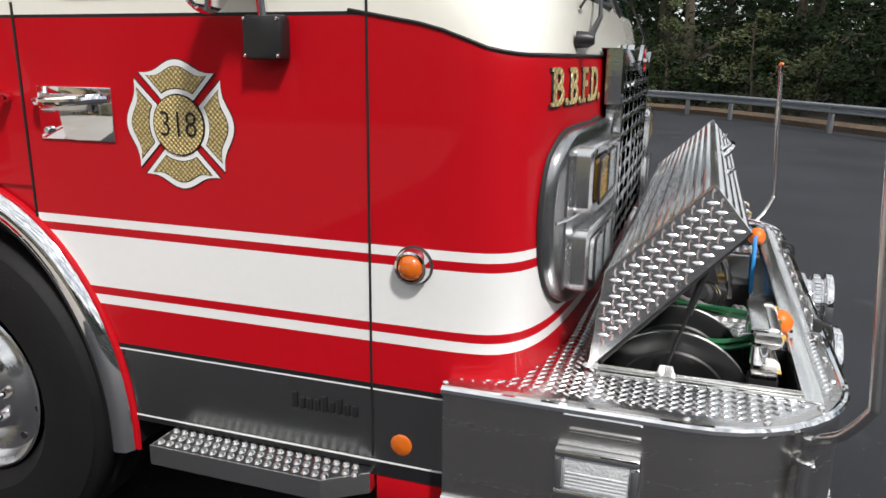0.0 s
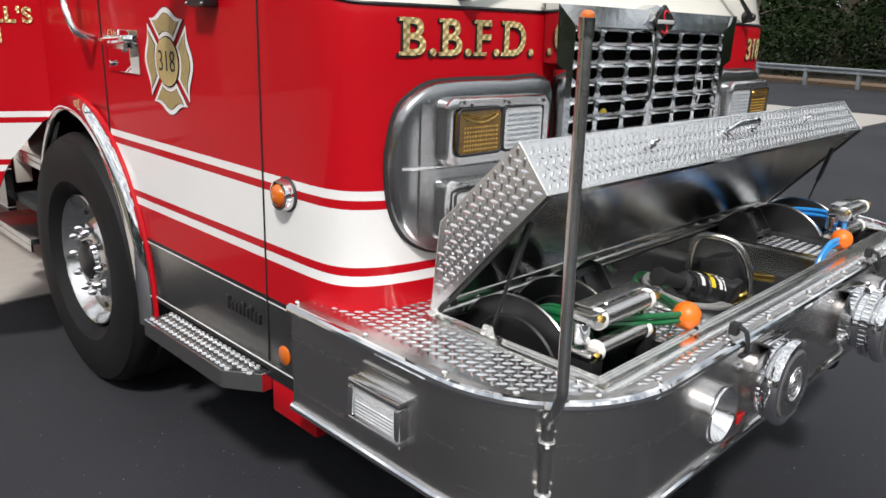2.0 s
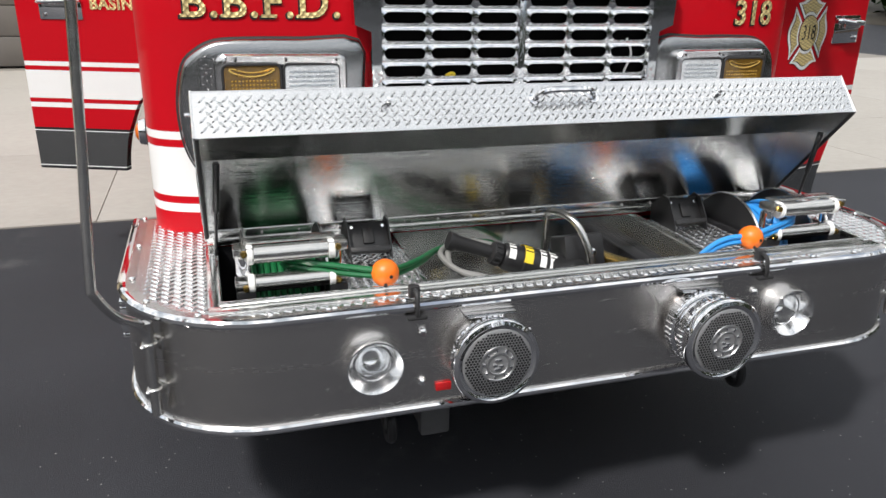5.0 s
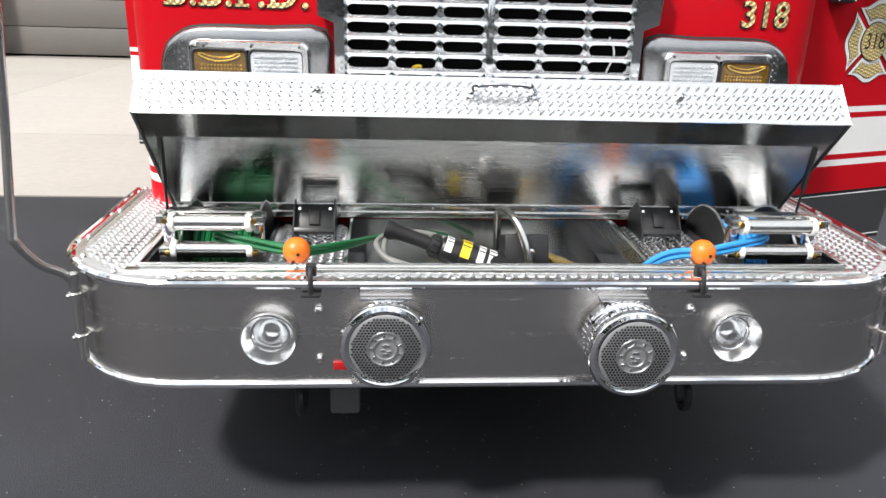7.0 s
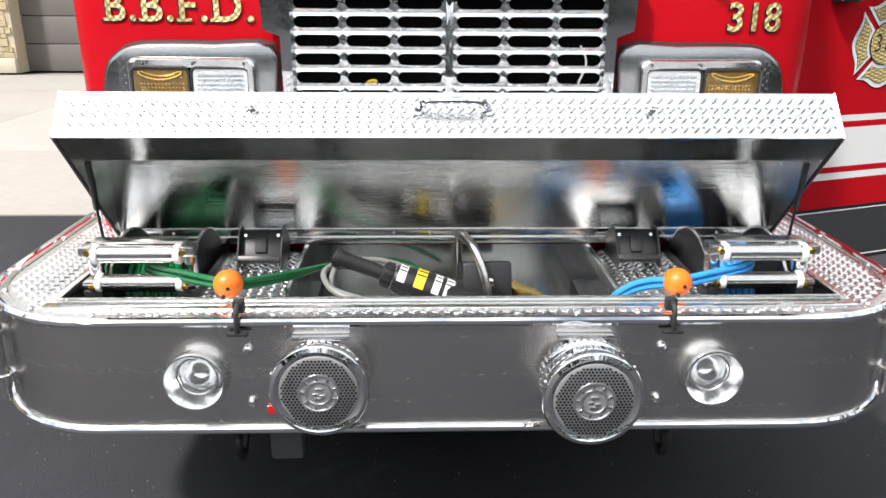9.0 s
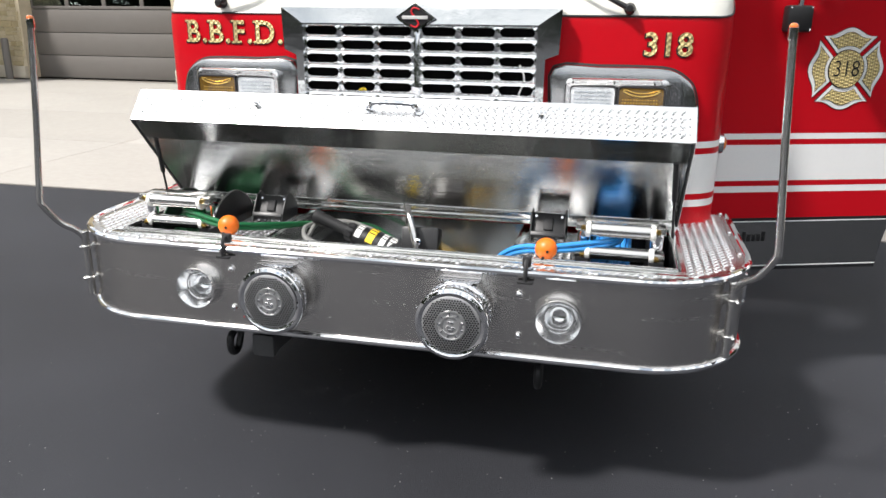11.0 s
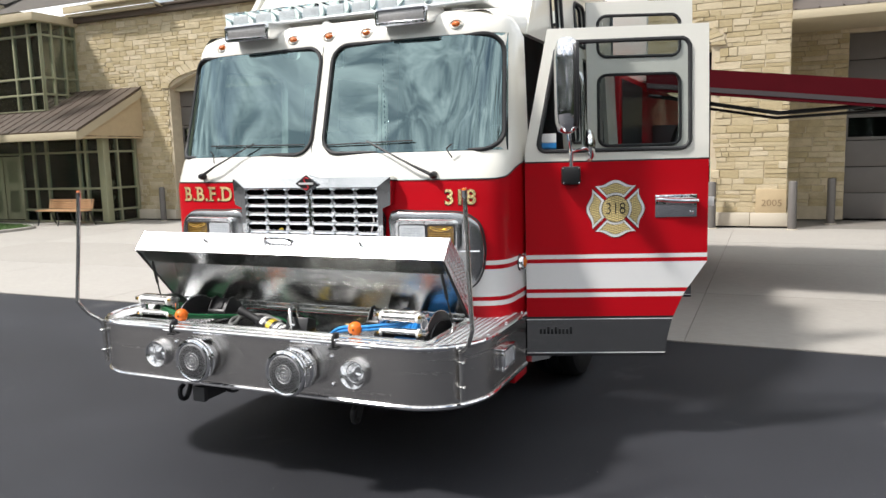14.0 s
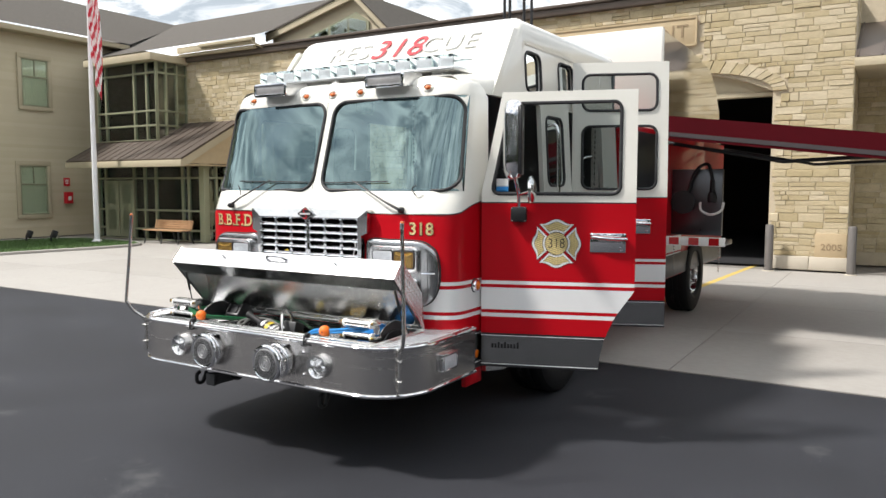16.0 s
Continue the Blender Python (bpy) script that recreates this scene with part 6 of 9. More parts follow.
# ---------------------------------------------------------------- ropes, balls and tool in the locker
for s, hose, word in ((-1, GREENHOSE, "green"), (1, BLUEHOSE, "blue")):
    hb = thing("hose_ball", "orange stop ball clamped on %s twin hose" % word, "stop ball", (0.513, s * 0.58, 0.889), group="hose stop balls")
    bm = bmesh.new()
    ball(bm, (0, 0, 0), 0.0375, 28, 18)
    part("ball", bm, ORANGE, hb, "bright orange plastic ball")
    for a in (0.6, -0.5):
        bm = bmesh.new()
        cyl(bm, (0.030, 0.012 * a, 0.02 * a - 0.012), (0.038, 0.013 * a, 0.022 * a - 0.012), 0.005, 8)
        part("clamp_screw", bm, INK, hb)
    for k, o in enumerate((-0.009, 0.009)):
        bm = bmesh.new()
        zt = -0.01 if s < 0 else 0.016
        rel = [(-0.34, s * 0.255, zt - 0.03 + o), (-0.27, s * 0.255, zt + o), (-0.15, s * 0.25, zt + 0.012 + o), (-0.07, s * 0.215, 0.02 + o), (-0.025, s * 0.09, 0.006 + o), (0, 0, o * 0.8),
               (-0.05, 0.06, -0.014 + o * 0.8), (-0.15, 0.145, -0.03 + o * 0.6), (-0.26, 0.22, -0.045), (-0.34, 0.32, -0.06), (-0.37, 0.44, -0.075), (-0.35, 0.56, -0.14)]
        if s > 0:
            rel[6:] = [(-0.01, -0.07, -0.008 + o), (-0.012, -0.13, -0.03 + o), (-0.014, -0.18, -0.085 + o), (-0.014, -0.2, -0.2)]
        tube(bm, smoothline(rel, 6), 0.0085, 8)
        part("hose", bm, hose, hb, "%s hose" % word)

tool = thing("rescue_tool", "black hydraulic rescue tool with yellow and white labels", "rescue tool", (0.320, -0.032, 0.782))
m = axes((0, 0, 0), (0.10, 0.93, -0.32), (-0.9, 0.15, 0.1))
m = m @ Matrix.Translation((-0.05, 0, 0)) @ Matrix.Diagonal((0.82, 1, 1, 1))
bm = bmesh.new()
lathe(bm, m @ Vector((-0.11, 0, 0.0)), m.to_3x3() @ Vector((1, 0, 0)), [(0, 0.0), (0, 0.036), (0.01, 0.042), (0.03, 0.044), (0.06, 0.044), (0.065, 0.05), (0.2, 0.05), (0.21, 0.04), (0.26, 0.036), (0.26, 0)], 28)
part("tool_body", bm, PLASTIC, tool, "ribbed black tool body")
bm = bmesh.new()
lathe(bm, m @ Vector((-0.115, 0, 0.0)), m.to_3x3() @ Vector((-1, 0, 0)), [(0, 0.03), (0.01, 0.034), (0.03, 0.034), (0.035, 0.02), (0.04, 0.021), (0.15, 0.023), (0.16, 0.028), (0.175, 0.028), (0.176, 0.0)], 24)
part("tool_grip", bm, RUBBER, tool, "black rubber grip")
for k in range(12):
    t = k * math.tau / 12
    bm = bmesh.new()
    c = m @ Vector((-0.145, 0.034 * math.cos(t), 0.034 * math.sin(t)))
    tube(bm, [c, c + m.to_3x3() @ Vector((0.025, 0, 0))], 0.004, 6)
    part("grip_rib", bm, PLASTIC, tool)
for u, w, mt, nm in ((-0.085, 0.028, PAPER, "white arrow label"), (-0.02, 0.036, YELLOW, "yellow warning label"), (0.04, 0.026, PAPER, "white label"), (0.085, 0.034, PAPER, "white logo label")):
    bm = bmesh.new()
    r = 0.0508 if u > -0.05 else 0.0448
    n = 10
    ring = []
    for q in range(n + 1):
        t = radians(20 + 130 * q / n)
        ring.append([bm.verts.new(m @ Vector((u + e, -r * math.cos(t) * 1.0, r * math.sin(t)))) for e in (-w / 2, w / 2)])
    for p, q in zip(ring, ring[1:]):
        bm.faces.new((p[0], p[1], q[1], q[0]))
    part("label", bm, mt, tool, nm)
    bm = bmesh.new()
    for q in range(3):
        t = radians(65 + 18 * q)
        c = m @ Vector((u, -(r + 0.0006) * math.cos(t), (r + 0.0006) * math.sin(t)))
        box(bm, (-w * 0.36, -0.002, -0.0004), (w * 0.36, 0.002, 0.0006), 0, axes(c, m.to_3x3() @ Vector((1, 0, 0)), m.to_3x3() @ Vector((0, math.sin(t), math.cos(t)))))
    part("label_print", bm, INK, tool, smooth=False)
bm = bmesh.new()
box(bm, (-0.05, 0.06, -0.05), (0.05, 0.20, 0.075), 0.008, pose(0.0, 0.0, 0.014, 0, -18, 4))
box(bm, (-0.02, 0.00, -0.04), (0.07, 0.11, 0.04), 0.014, pose(0.0, 0.01, 0.0, 0, 14, 6))
part("valve_block", bm, PLASTIC, tool, "black valve block")
bm = bmesh.new()
cyl(bm, (0.02, 0.05, -0.05), (0.03, 0.14, -0.055), 0.022, 16, edge=0.003)
cyl(bm, (0.04, 0.14, -0.05), (0.045, 0.2, -0.05), 0.017, 16, edge=0.003)
part("coupling", bm, BRASS, tool, "brass quick coupling")
bm = bmesh.new()
tube(bm, smoothline([(0.085, 0.14, -0.04), (0.07, 0.125, 0.06), (0.038, 0.10, 0.132), (0.0, 0.08, 0.158), (-0.05, 0.06, 0.162), (-0.09, 0.055, 0.142), (-0.105, 0.055, 0.08), (-0.11, 0.06, -0.03)], 7), 0.0125, 12)
part("carry_handle", bm, STEEL, tool, "bent stainless carrying handle")
bm = bmesh.new()
lathe(bm, (0.06, 0.135, 0.06), (1, 0, 0), [(0, 0.013), (0.012, 0.013), (0.016, 0.008), (0.016, 0)], 14)
part("screw_cap", bm, CHROME, tool, "chrome screw")
for k in range(2):
    bm = bmesh.new()
    o = 0.02 * k
    pts = [(-0.12, -0.08, 0.03 - o), (-0.12, -0.18 - o * 0.5, 0.06), (-0.09 + o, -0.27, 0.068 - o * 0.4), (-0.04 + o * 0.4, -0.32 + o, 0.066), (0.02, -0.328 + o, 0.06 - o), (0.085 - o * 0.5, -0.29, 0.04), (0.12 - o, -0.2, 0.02), (0.115 - o, -0.1, 0.0), (0.09, 0.0, -0.05)]
    tube(bm, smoothline(pts, 6), 0.0085, 8)
    part("tool_hose", bm, GREYHOSE, tool, "grey hose loop")
blk = thing("yellow_pry_bar", "brass-coloured flat pry bar lying in the tray", "pry bar", (0.345, 0.212, 0.79))
bm = bmesh.new()
box(bm, (-0.026, -0.10, -0.012), (0.026, 0.085, 0.012), 0.005, pose(0, 0, 0, -8, 0, -42))
part("bar", bm, BRASS, blk, "tarnished brass bar")

# ---------------------------------------------------------------- grille
grille = thing_part("grille", "chrome grille with rounded slots")
grille.location.x = -0.035
GX = 0.034
gz = [1.597 - 0.0535 * k for k in range(12)]
cols6 = [(-0.468 + 0.152 * k, -0.468 + 0.152 * (k + 1)) for k in range(3)] + [(0.012 + 0.152 * k, 0.012 + 0.152 * (k + 1)) for k in range(3)]
for (y0, y1) in cols6:
    for z1, z0 in zip(gz, gz[1:]):
        bm = bmesh.new()
        ring = rounded(y0 + 0.010, z0 + 0.010, y1 - 0.010, z1 - 0.010, 0.0175, 5)
        crn = [(y1, z1)] * 6 + [(y0, z1)] * 6 + [(y0, z0)] * 6 + [(y1, z0)] * 6
        rim = [bm.verts.new((GX + 0.006, y, z)) for y, z in ring]
        out = [bm.verts.new((GX, y, z)) for y, z in crn]
        back = [bm.verts.new((GX - 0.03, y, z)) for y, z in ring]
        n = len(ring)
        for i in range(n):
            j = (i + 1) % n
            if crn[i] == crn[j]:
                bm.faces.new((out[i], rim[j], rim[i]))
            else:
                bm.faces.new((out[i], out[j], rim[j], rim[i]))
            bm.faces.new((rim[i], rim[j], back[j], back[i]))
        bmesh.ops.remove_doubles(bm, verts=bm.verts, dist=1e-5)
        part("grille_slot", bm, CHROME, grille, angle=50)
bm = bmesh.new()
box(bm, (GX - 0.03, -0.012, 1.02), (GX + 0.006, 0.012, 1.594), 0.003)
part("centre_bar", bm, CHROME, grille)
m = axes((GX - 0.03, 0, 0), (0, 1, 0), (0, 0, 1))
bm = bmesh.new()
prism(bm, [(-0.557, 1.657), (-0.47, 1.598), (0.47, 1.598), (0.557, 1.657), (0.075, 1.657), (0, 1.675), (-0.075, 1.657)], 0.05, m)
for v in bm.verts:
    v.co.x -= max(0.0, v.co.z - 1.60) * 0.32
part("top_bar", bm, GRILLECHROME, grille, "peaked chrome top bar", smooth=False)
for s in (-1, 1):
    bm = bmesh.new()
    poly = [(s * 0.468, 1.598), (s * 0.557, 1.657), (s * 0.55, 1.495), (s * 0.50, 1.475), (s * 0.495, 1.0), (s * 0.468, 1.0)]
    prism(bm, poly if s > 0 else poly[::-1], 0.046, m)
    part("side_bar", bm, GRILLECHROME, grille, "chrome grille side", smooth=False)
# added black sheet: the depth behind the slots is painted, not modelled
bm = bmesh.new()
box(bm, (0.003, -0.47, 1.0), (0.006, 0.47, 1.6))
part("radiator_screen", bm, SLOTSHADE, grille, "black sheet standing for the shade behind the slots", smooth=False)
bm = bmesh.new()
tube(bm, smoothline([(0.012, -0.255, 1.327), (0.014, -0.245, 1.34), (0.013, -0.23, 1.345), (0.012, -0.22, 1.34)], 4), 0.005, 6)
part("yellow_tie", bm, YELLOW, grille, "yellow tie behind the grille")
bm = bmesh.new()
tube(bm, smoothline([(0.010, 0.40, 1.45), (0.012, 0.42, 1.40), (0.010, 0.40, 1.34)], 5), 0.0035, 6)
part("white_cable", bm, PAPER, grille, "pale cable behind the grille")
badge = new("badge")
badge.parent, badge.empty_display_size = grille, 0.02
bm = bmesh.new()
prism(bm, [(-0.078, 1.635), (0, 1.582), (0.078, 1.635), (0, 1.688)], 0.012, axes((GX + 0.018, 0, 0), (0, 1, 0), (0, 0, 1)))
part("badge_rim", bm, CHROME, badge, "chrome diamond rim", smooth=False)
bm = bmesh.new()
prism(bm, [(-0.068, 1.635), (0, 1.589), (0.068, 1.635), (0, 1.681)], 0.003, axes((GX + 0.0295, 0, 0), (0, 1, 0), (0, 0, 1)))
part("badge_field", bm, INK, badge, "black diamond field", smooth=False)
bm = bmesh.new()
tube(bm, smoothline([(GX + 0.034, 0.018, 1.664), (GX + 0.034, -0.004, 1.67), (GX + 0.034, -0.014, 1.656), (GX + 0.034, 0.0, 1.635), (GX + 0.034, 0.014, 1.614), (GX + 0.034, 0.004, 1.6), (GX + 0.034, -0.018, 1.606)], 5), 0.0035, 6)
part("badge_mark", bm, REDINK, badge, "red curved mark")
bm = bmesh.new()
box(bm, (GX + 0.033, -0.05, 1.6285), (GX + 0.0385, 0.05, 1.6415), 0.001)
part("badge_bar", bm, PALELETTER, badge, "pale bar")
badge.location.z = -0.013

# ---------------------------------------------------------------- headlights
for s in (-1, 1):
    hl = thing_part("headlight_cluster", "grey and chrome stacked headlight cluster")
    hl.location.z = -0.011
    cy, cz = 0.79, 1.235
    outline = [(0.53, 1.458), (0.70, 1.463), (0.86, 1.463), (0.96, 1.456), (1.02, 1.425), (1.055, 1.385), (1.075, 1.30), (1.078, 1.22), (1.065, 1.13), (1.03, 1.06), (0.975, 1.02), (0.90, 1.0), (0.70, 0.995), (0.525, 0.995), (0.52, 1.15), (0.52, 1.32)]
    bm = bmesh.new()
    rings = []
    dense = [(p.x, p.y) for p in smoothline([(a, b, 0) for a, b in outline], 3, True)]
    for k, off in ((1.0, -0.01), (1.0, 0.018), (0.985, 0.03), (0.95, 0.036), (0.7, 0.034), (0.35, 0.034)):
        row = []
        for a, b in dense:
            yy, zz = cy + (a - cy) * k, cz + (b - cz) * k
            row.append(bm.verts.new((cab_x(yy, zz) + off, s * yy, zz)))
        rings.append(row)
    n = len(dense)
    for p, q in zip(rings, rings[1:]):
        for i in range(n):
            bm.faces.new((p[i], p[(i + 1) % n], q[(i + 1) % n], q[i]))
    bm.faces.new(rings[-1])
    part("bezel", bm, GUNMETAL, hl, "grey-silver bezel wrapping the corner", angle=45)
    bm = bmesh.new()
    tube(bm, [(cab_x(a, b) + 0.004, s * a, b) for a, b in dense], 0.007, 6, closed=True)
    part("bezel_seal", bm, RUBBER, hl, "black bezel seal")
    bm = bmesh.new()
    row = [(cab_x(a, 1.243) + 0.038, s * a, 1.243) for a in (0.53, 0.7, 0.85, 0.94, 0.99, 1.03, 1.06)]
    tube(bm, row, 0.0055, 6)
    part("bezel_seam", bm, CHROME, hl, "bright seam bead")
    # dimpled strip
    bm = bmesh.new()
    cols = []
    for j in range(13):
        z = 1.06 + 0.029 * j
        cols.append([bm.verts.new((cab_x(a, z) + o, s * a, z)) for a, o in ((0.962, 0.0355), (0.966, 0.0395), (1.008, 0.0385), (1.012, 0.033))])
    for p, q in zip(cols, cols[1:]):
        for i in range(3):
            bm.faces.new((p[i], p[i + 1], q[i + 1], q[i]))
    part("dimpled_strip", bm, GUNMETAL, hl, "dimpled bright strip")
    for j in range(15):
        for a in (0.975, 0.987, 0.999):
            bm = bmesh.new()
            z = 1.073 + j * 0.0235 + (0.011 if a == 0.987 else 0)
            ball(bm, (cab_x(a, z) + 0.0372, s * a, z), 0.0036, 8, 4)
            part("dimple", bm, GUNMETAL, hl)
    for zc, low in ((1.335, False), (1.125, True)):
        z0, z1 = zc - 0.088, zc + 0.088
        bm = bmesh.new()
        fr = rounded(0.578, z0, 0.962, z1, 0.03, 5)
        inn = rounded(0.600, z0 + 0.03, 0.942, z1 - 0.028, 0.012, 5)
        x1 = 0.026
        base = [bm.verts.new((cab_x(a, b) + 0.03, s * a, b)) for a, b in fr]
        lip = [bm.verts.new((x1 - 0.008 - 0.02 * max(0, (a - 0.85) / 0.1), s * a, b)) for a, b in fr]
        top = [bm.verts.new((x1 - 0.02 * max(0, (a - 0.85) / 0.1), s * (0.76 + (a - 0.76) * 0.965), zc + (b - zc) * 0.93)) for a, b in fr]
        hole = [bm.verts.new((x1 - 0.004 - 0.018 * max(0, (a - 0.85) / 0.1), s * a, b)) for a, b in inn]
        deep = [bm.verts.new((x1 - 0.03, s * a, b)) for a, b in inn]
        n = len(fr)
        for p, q in ((base, lip), (lip, top), (top, hole), (hole, deep)):
            for i in range(n):
                bm.faces.new((p[i], p[(i + 1) % n], q[(i + 1) % n], q[i]))
        part("lamp_frame", bm, SATIN, hl, "chrome lamp frame", angle=40)
        lamps = ((0.603, 0.764, LENSWHITE, "clear lamp lens"), (0.780, 0.940, AMBERDARK if not low else LENSWHITE, "smoked amber lamp lens" if not low else "clear lamp lens"))
        for a0, a1, mt, lb in lamps:
            bm = bmesh.new()
            prism(bm, [(s * a, b) for a, b in rounded(a0, z0 + 0.034, a1, z1 - 0.032, 0.014, 4)], 0.018, axes((x1 - 0.026, 0, 0), (0, 1, 0), (0, 0, 1)))
            part("lamp_lens", bm, mt, hl, lb)
            if mt is AMBERDARK:
                verts, faces = [], []
                for p in range(13):
                    for q in range(6):
                        yc, zc2, k = s * (a0 + 0.014 + p * 0.0103), z0 + 0.043 + q * 0.0115, len(verts)
                        verts += [(x1 - 0.008, yc - 0.0026, zc2 - 0.0026), (x1 - 0.008, yc + 0.0026, zc2 - 0.0026), (x1 - 0.008, yc + 0.0026, zc2 + 0.0026), (x1 - 0.008, yc - 0.0026, zc2 + 0.0026), (x1 - 0.0055, yc, zc2)]
                        faces += [(k, k + 1, k + 4), (k + 1, k + 2, k + 4), (k + 2, k + 3, k + 4), (k + 3, k, k + 4)]
                raw_part("lens_bead", verts, faces, AMBERBEAD, hl, kind="stuff")
                bm = bmesh.new()
                arc = [(a0 + 0.014 + 0.0132 * k, z1 - 0.043 - 0.02 * math.sin(math.pi * k / 10) ** 0.7) for k in range(11)]
                for dz, r in ((0.0, 0.004), (0.012, 0.003)):
                    tube(bm, [(x1 - 0.008, s * a, min(z1 - 0.04, b + dz)) for a, b in arc], r, 6)
                part("reflector_edge", bm, BRASS, hl, "bright bowed reflector edge")
            if mt is LENSWHITE:
                for k in range(7):
                    bm = bmesh.new()
                    z = z0 + 0.042 + k * 0.0135
                    y0, y1 = sorted((s * (a0 + 0.012), s * (a1 - 0.012)))
                    box(bm, (x1 - 0.009, y0, z), (x1 - 0.006, y1, z + 0.005), 0.001)
                    part("lens_rib", bm, LENSCLEAR, hl)
            bm = bmesh.new()
            rr = rounded(a0 - 0.004, z0 + 0.03, a1 + 0.004, z1 - 0.028, 0.016, 4)
            tube(bm, [(x1 - 0.008, s * a, b) for a, b in rr], 0.004, 6, closed=True)
            part("lens_rim", bm, RUBBER, hl)
        for a in (0.61, 0.76, 0.905):
            bm = bmesh.new()
            ball(bm, (x1, s * a, z1 - 0.016), 0.0042, 8, 5)
            part("frame_screw", bm, INK, hl)


# ---------------------------------------------------------------- lettering and emblems
def slab_serifs(t, size, bold):
    """Short slabs at the head and foot of the upright stem of B, F and D."""
    seen, found = set(), []
    for v in t.verts:
        if v in seen:
            continue
        stack, group = [v], []
        seen.add(v)
        while stack:
            w = stack.pop()
            group.append(w.co.copy())
            for e in w.link_edges:
                o = e.other_vert(w)
                if o not in seen:
                    seen.add(o)
                    stack.append(o)
        found.append(group)
    found = [g for g in found if max(c.y for c in g) - min(c.y for c in g) > 0.4 * size]
    spans = sorted({(round(min(c.x for c in g), 3), round(max(c.x for c in g), 3), round(min(c.y for c in g), 4), round(max(c.y for c in g), 4)) for g in found})
    done = []
    for x0, x1, y0, y1 in spans:
        if any(abs(x0 - d) < 0.2 * size for d in done):
            continue
        done.append(x0)
        e = 0.085 * size
        for a, b in ((y0, y0 + 0.055 * size + bold), (y1 - 0.055 * size - bold, y1)):
            box(t, (x0 - e, a, -0.0008), (x0 + 0.27 * size, b, 0.0008))


def nose_words(text, y, z, size, spacing, parent=None, name="gold_letters", label="gold leaf letters with black shade"):
    """Letters laid on the curved nose, gold over a black shade."""
    for bold, off, mt, dy, dz, nm in ((0.0042, 0.002, INK, -0.003, -0.003, name + "_shade"), (0.002, 0.0045, GOLDLETTER, 0, 0, name)):
        t = words(text, size, 0.002, spacing, bold)
        if "B" in text:
            slab_serifs(t, size, bold)
        bmesh.ops.subdivide_edges(t, edges=[e for e in t.edges if e.calc_length() > 0.04], cuts=1)
        for v in t.verts:
            yy, zz = y + v.co.x + dy, z + v.co.y + dz
            v.co = Vector((cab_x(yy, zz) + off + (0.001 if v.co.z > 0 else -0.001), yy, zz))
        part(nm, t, mt, parent or truck, label if mt is GOLDLETTER else "", smooth=False)


nose_words("B.B.F.D.", -0.812, 1.553, 0.128, 1.12)
nose_words("318", 0.945, 1.53, 0.118, 1.05)


def on_panel(place, bmw, u, z, lift=0.0):
    """Lays a flat bmesh (x right as seen from outside, y up) on a panel."""
    o, a, b = Vector(place(u, z, -lift)), Vector(place(u + 0.1, z, -lift)), Vector(place(u, z + 0.1, -lift))
    ux, uy = (a - o).normalized(), (b - o).normalized()
    n = Vector(place(u, z, -lift - 0.1)) - o
    if ux.cross(uy).dot(n) < 0:
        ux = -ux
    bmesh.ops.transform(bmw, matrix=axes(o, ux, uy), verts=bmw.verts)
    return bmw


def petal(k, r0, r1, half0, half1, dip):
    """One arm of a maltese cross, turned k quarter turns."""
    pts = []
    n = 20
    for i in range(n + 1):
        t = radians(-half1 + 2 * half1 * i / n)
        u = abs(2 * i / n - 1)
        rr = r1 * (1 - 0.075 * math.sin(math.pi * u / 1.3) ** 2 - dip * u ** 6)
        pts.append((rr * math.sin(t), rr * math.cos(t)))
    for i in range(n + 1):
        t = radians(half0 - 2 * half0 * i / n)
        pts.append((r0 * math.sin(t), r0 * math.cos(t)))
    c, s_ = round(math.cos(k * math.pi / 2)), round(math.sin(k * math.pi / 2))
    return [(x * c - y * s_, x * s_ + y * c) for x, y in pts]


def cross_emblem(place, u, z, parent):
    em = new("maltese_cross")
    em.parent, em.empty_display_size = parent, 0.03
    em["label"] = "gold leaf maltese cross numbered 318"
    R = 0.168
    flat = Matrix.Identity(4)
    for k in range(4):
        for r0, r1, h0, h1, dip, lift, mt, nm in ((0.078, R + 0.003, 39, 42.5, -0.09, 0.001, INK, "petal_outline"), (0.081, R, 37.5, 41, -0.09, 0.002, STRIPE, "petal_border"), (0.094, R - 0.016, 31, 36.5, -0.08, 0.003, INK, "petal_line"), (0.096, R - 0.018, 30, 35.5, -0.08, 0.004, GOLD, "petal")):
            bm = bmesh.new()
            prism(bm, petal(k, r0, r1, h0, h1, dip), 0.0009, flat)
            part(nm, on_panel(place, bm, u, z, lift), mt, em, smooth=False)
    for r, lift, mt, nm in ((0.080, 0.0050, INK, "centre_ring"), (0.077, 0.0060, GOLD, "centre_disc")):
        bm = bmesh.new()
        prism(bm, [(r * math.cos(t), r * math.sin(t)) for t in [k * math.tau / 40 for k in range(40)]], 0.0009, flat)
        part(nm, on_panel(place, bm, u, z, lift), mt, em, smooth=False)
    t = words("318", 0.096, 0.001, 1.0, -0.0009)
    bmesh.ops.scale(t, vec=(0.84, 1, 1), verts=t.verts)
    part("unit_number", on_panel(place, t, u, z - 0.001, 0.0078), INK, em, "black number 318", smooth=False)


cross_emblem(PR, 1.050, 1.445, right_door)
cross_emblem(PFL, 1.0, 1.441, left_door)


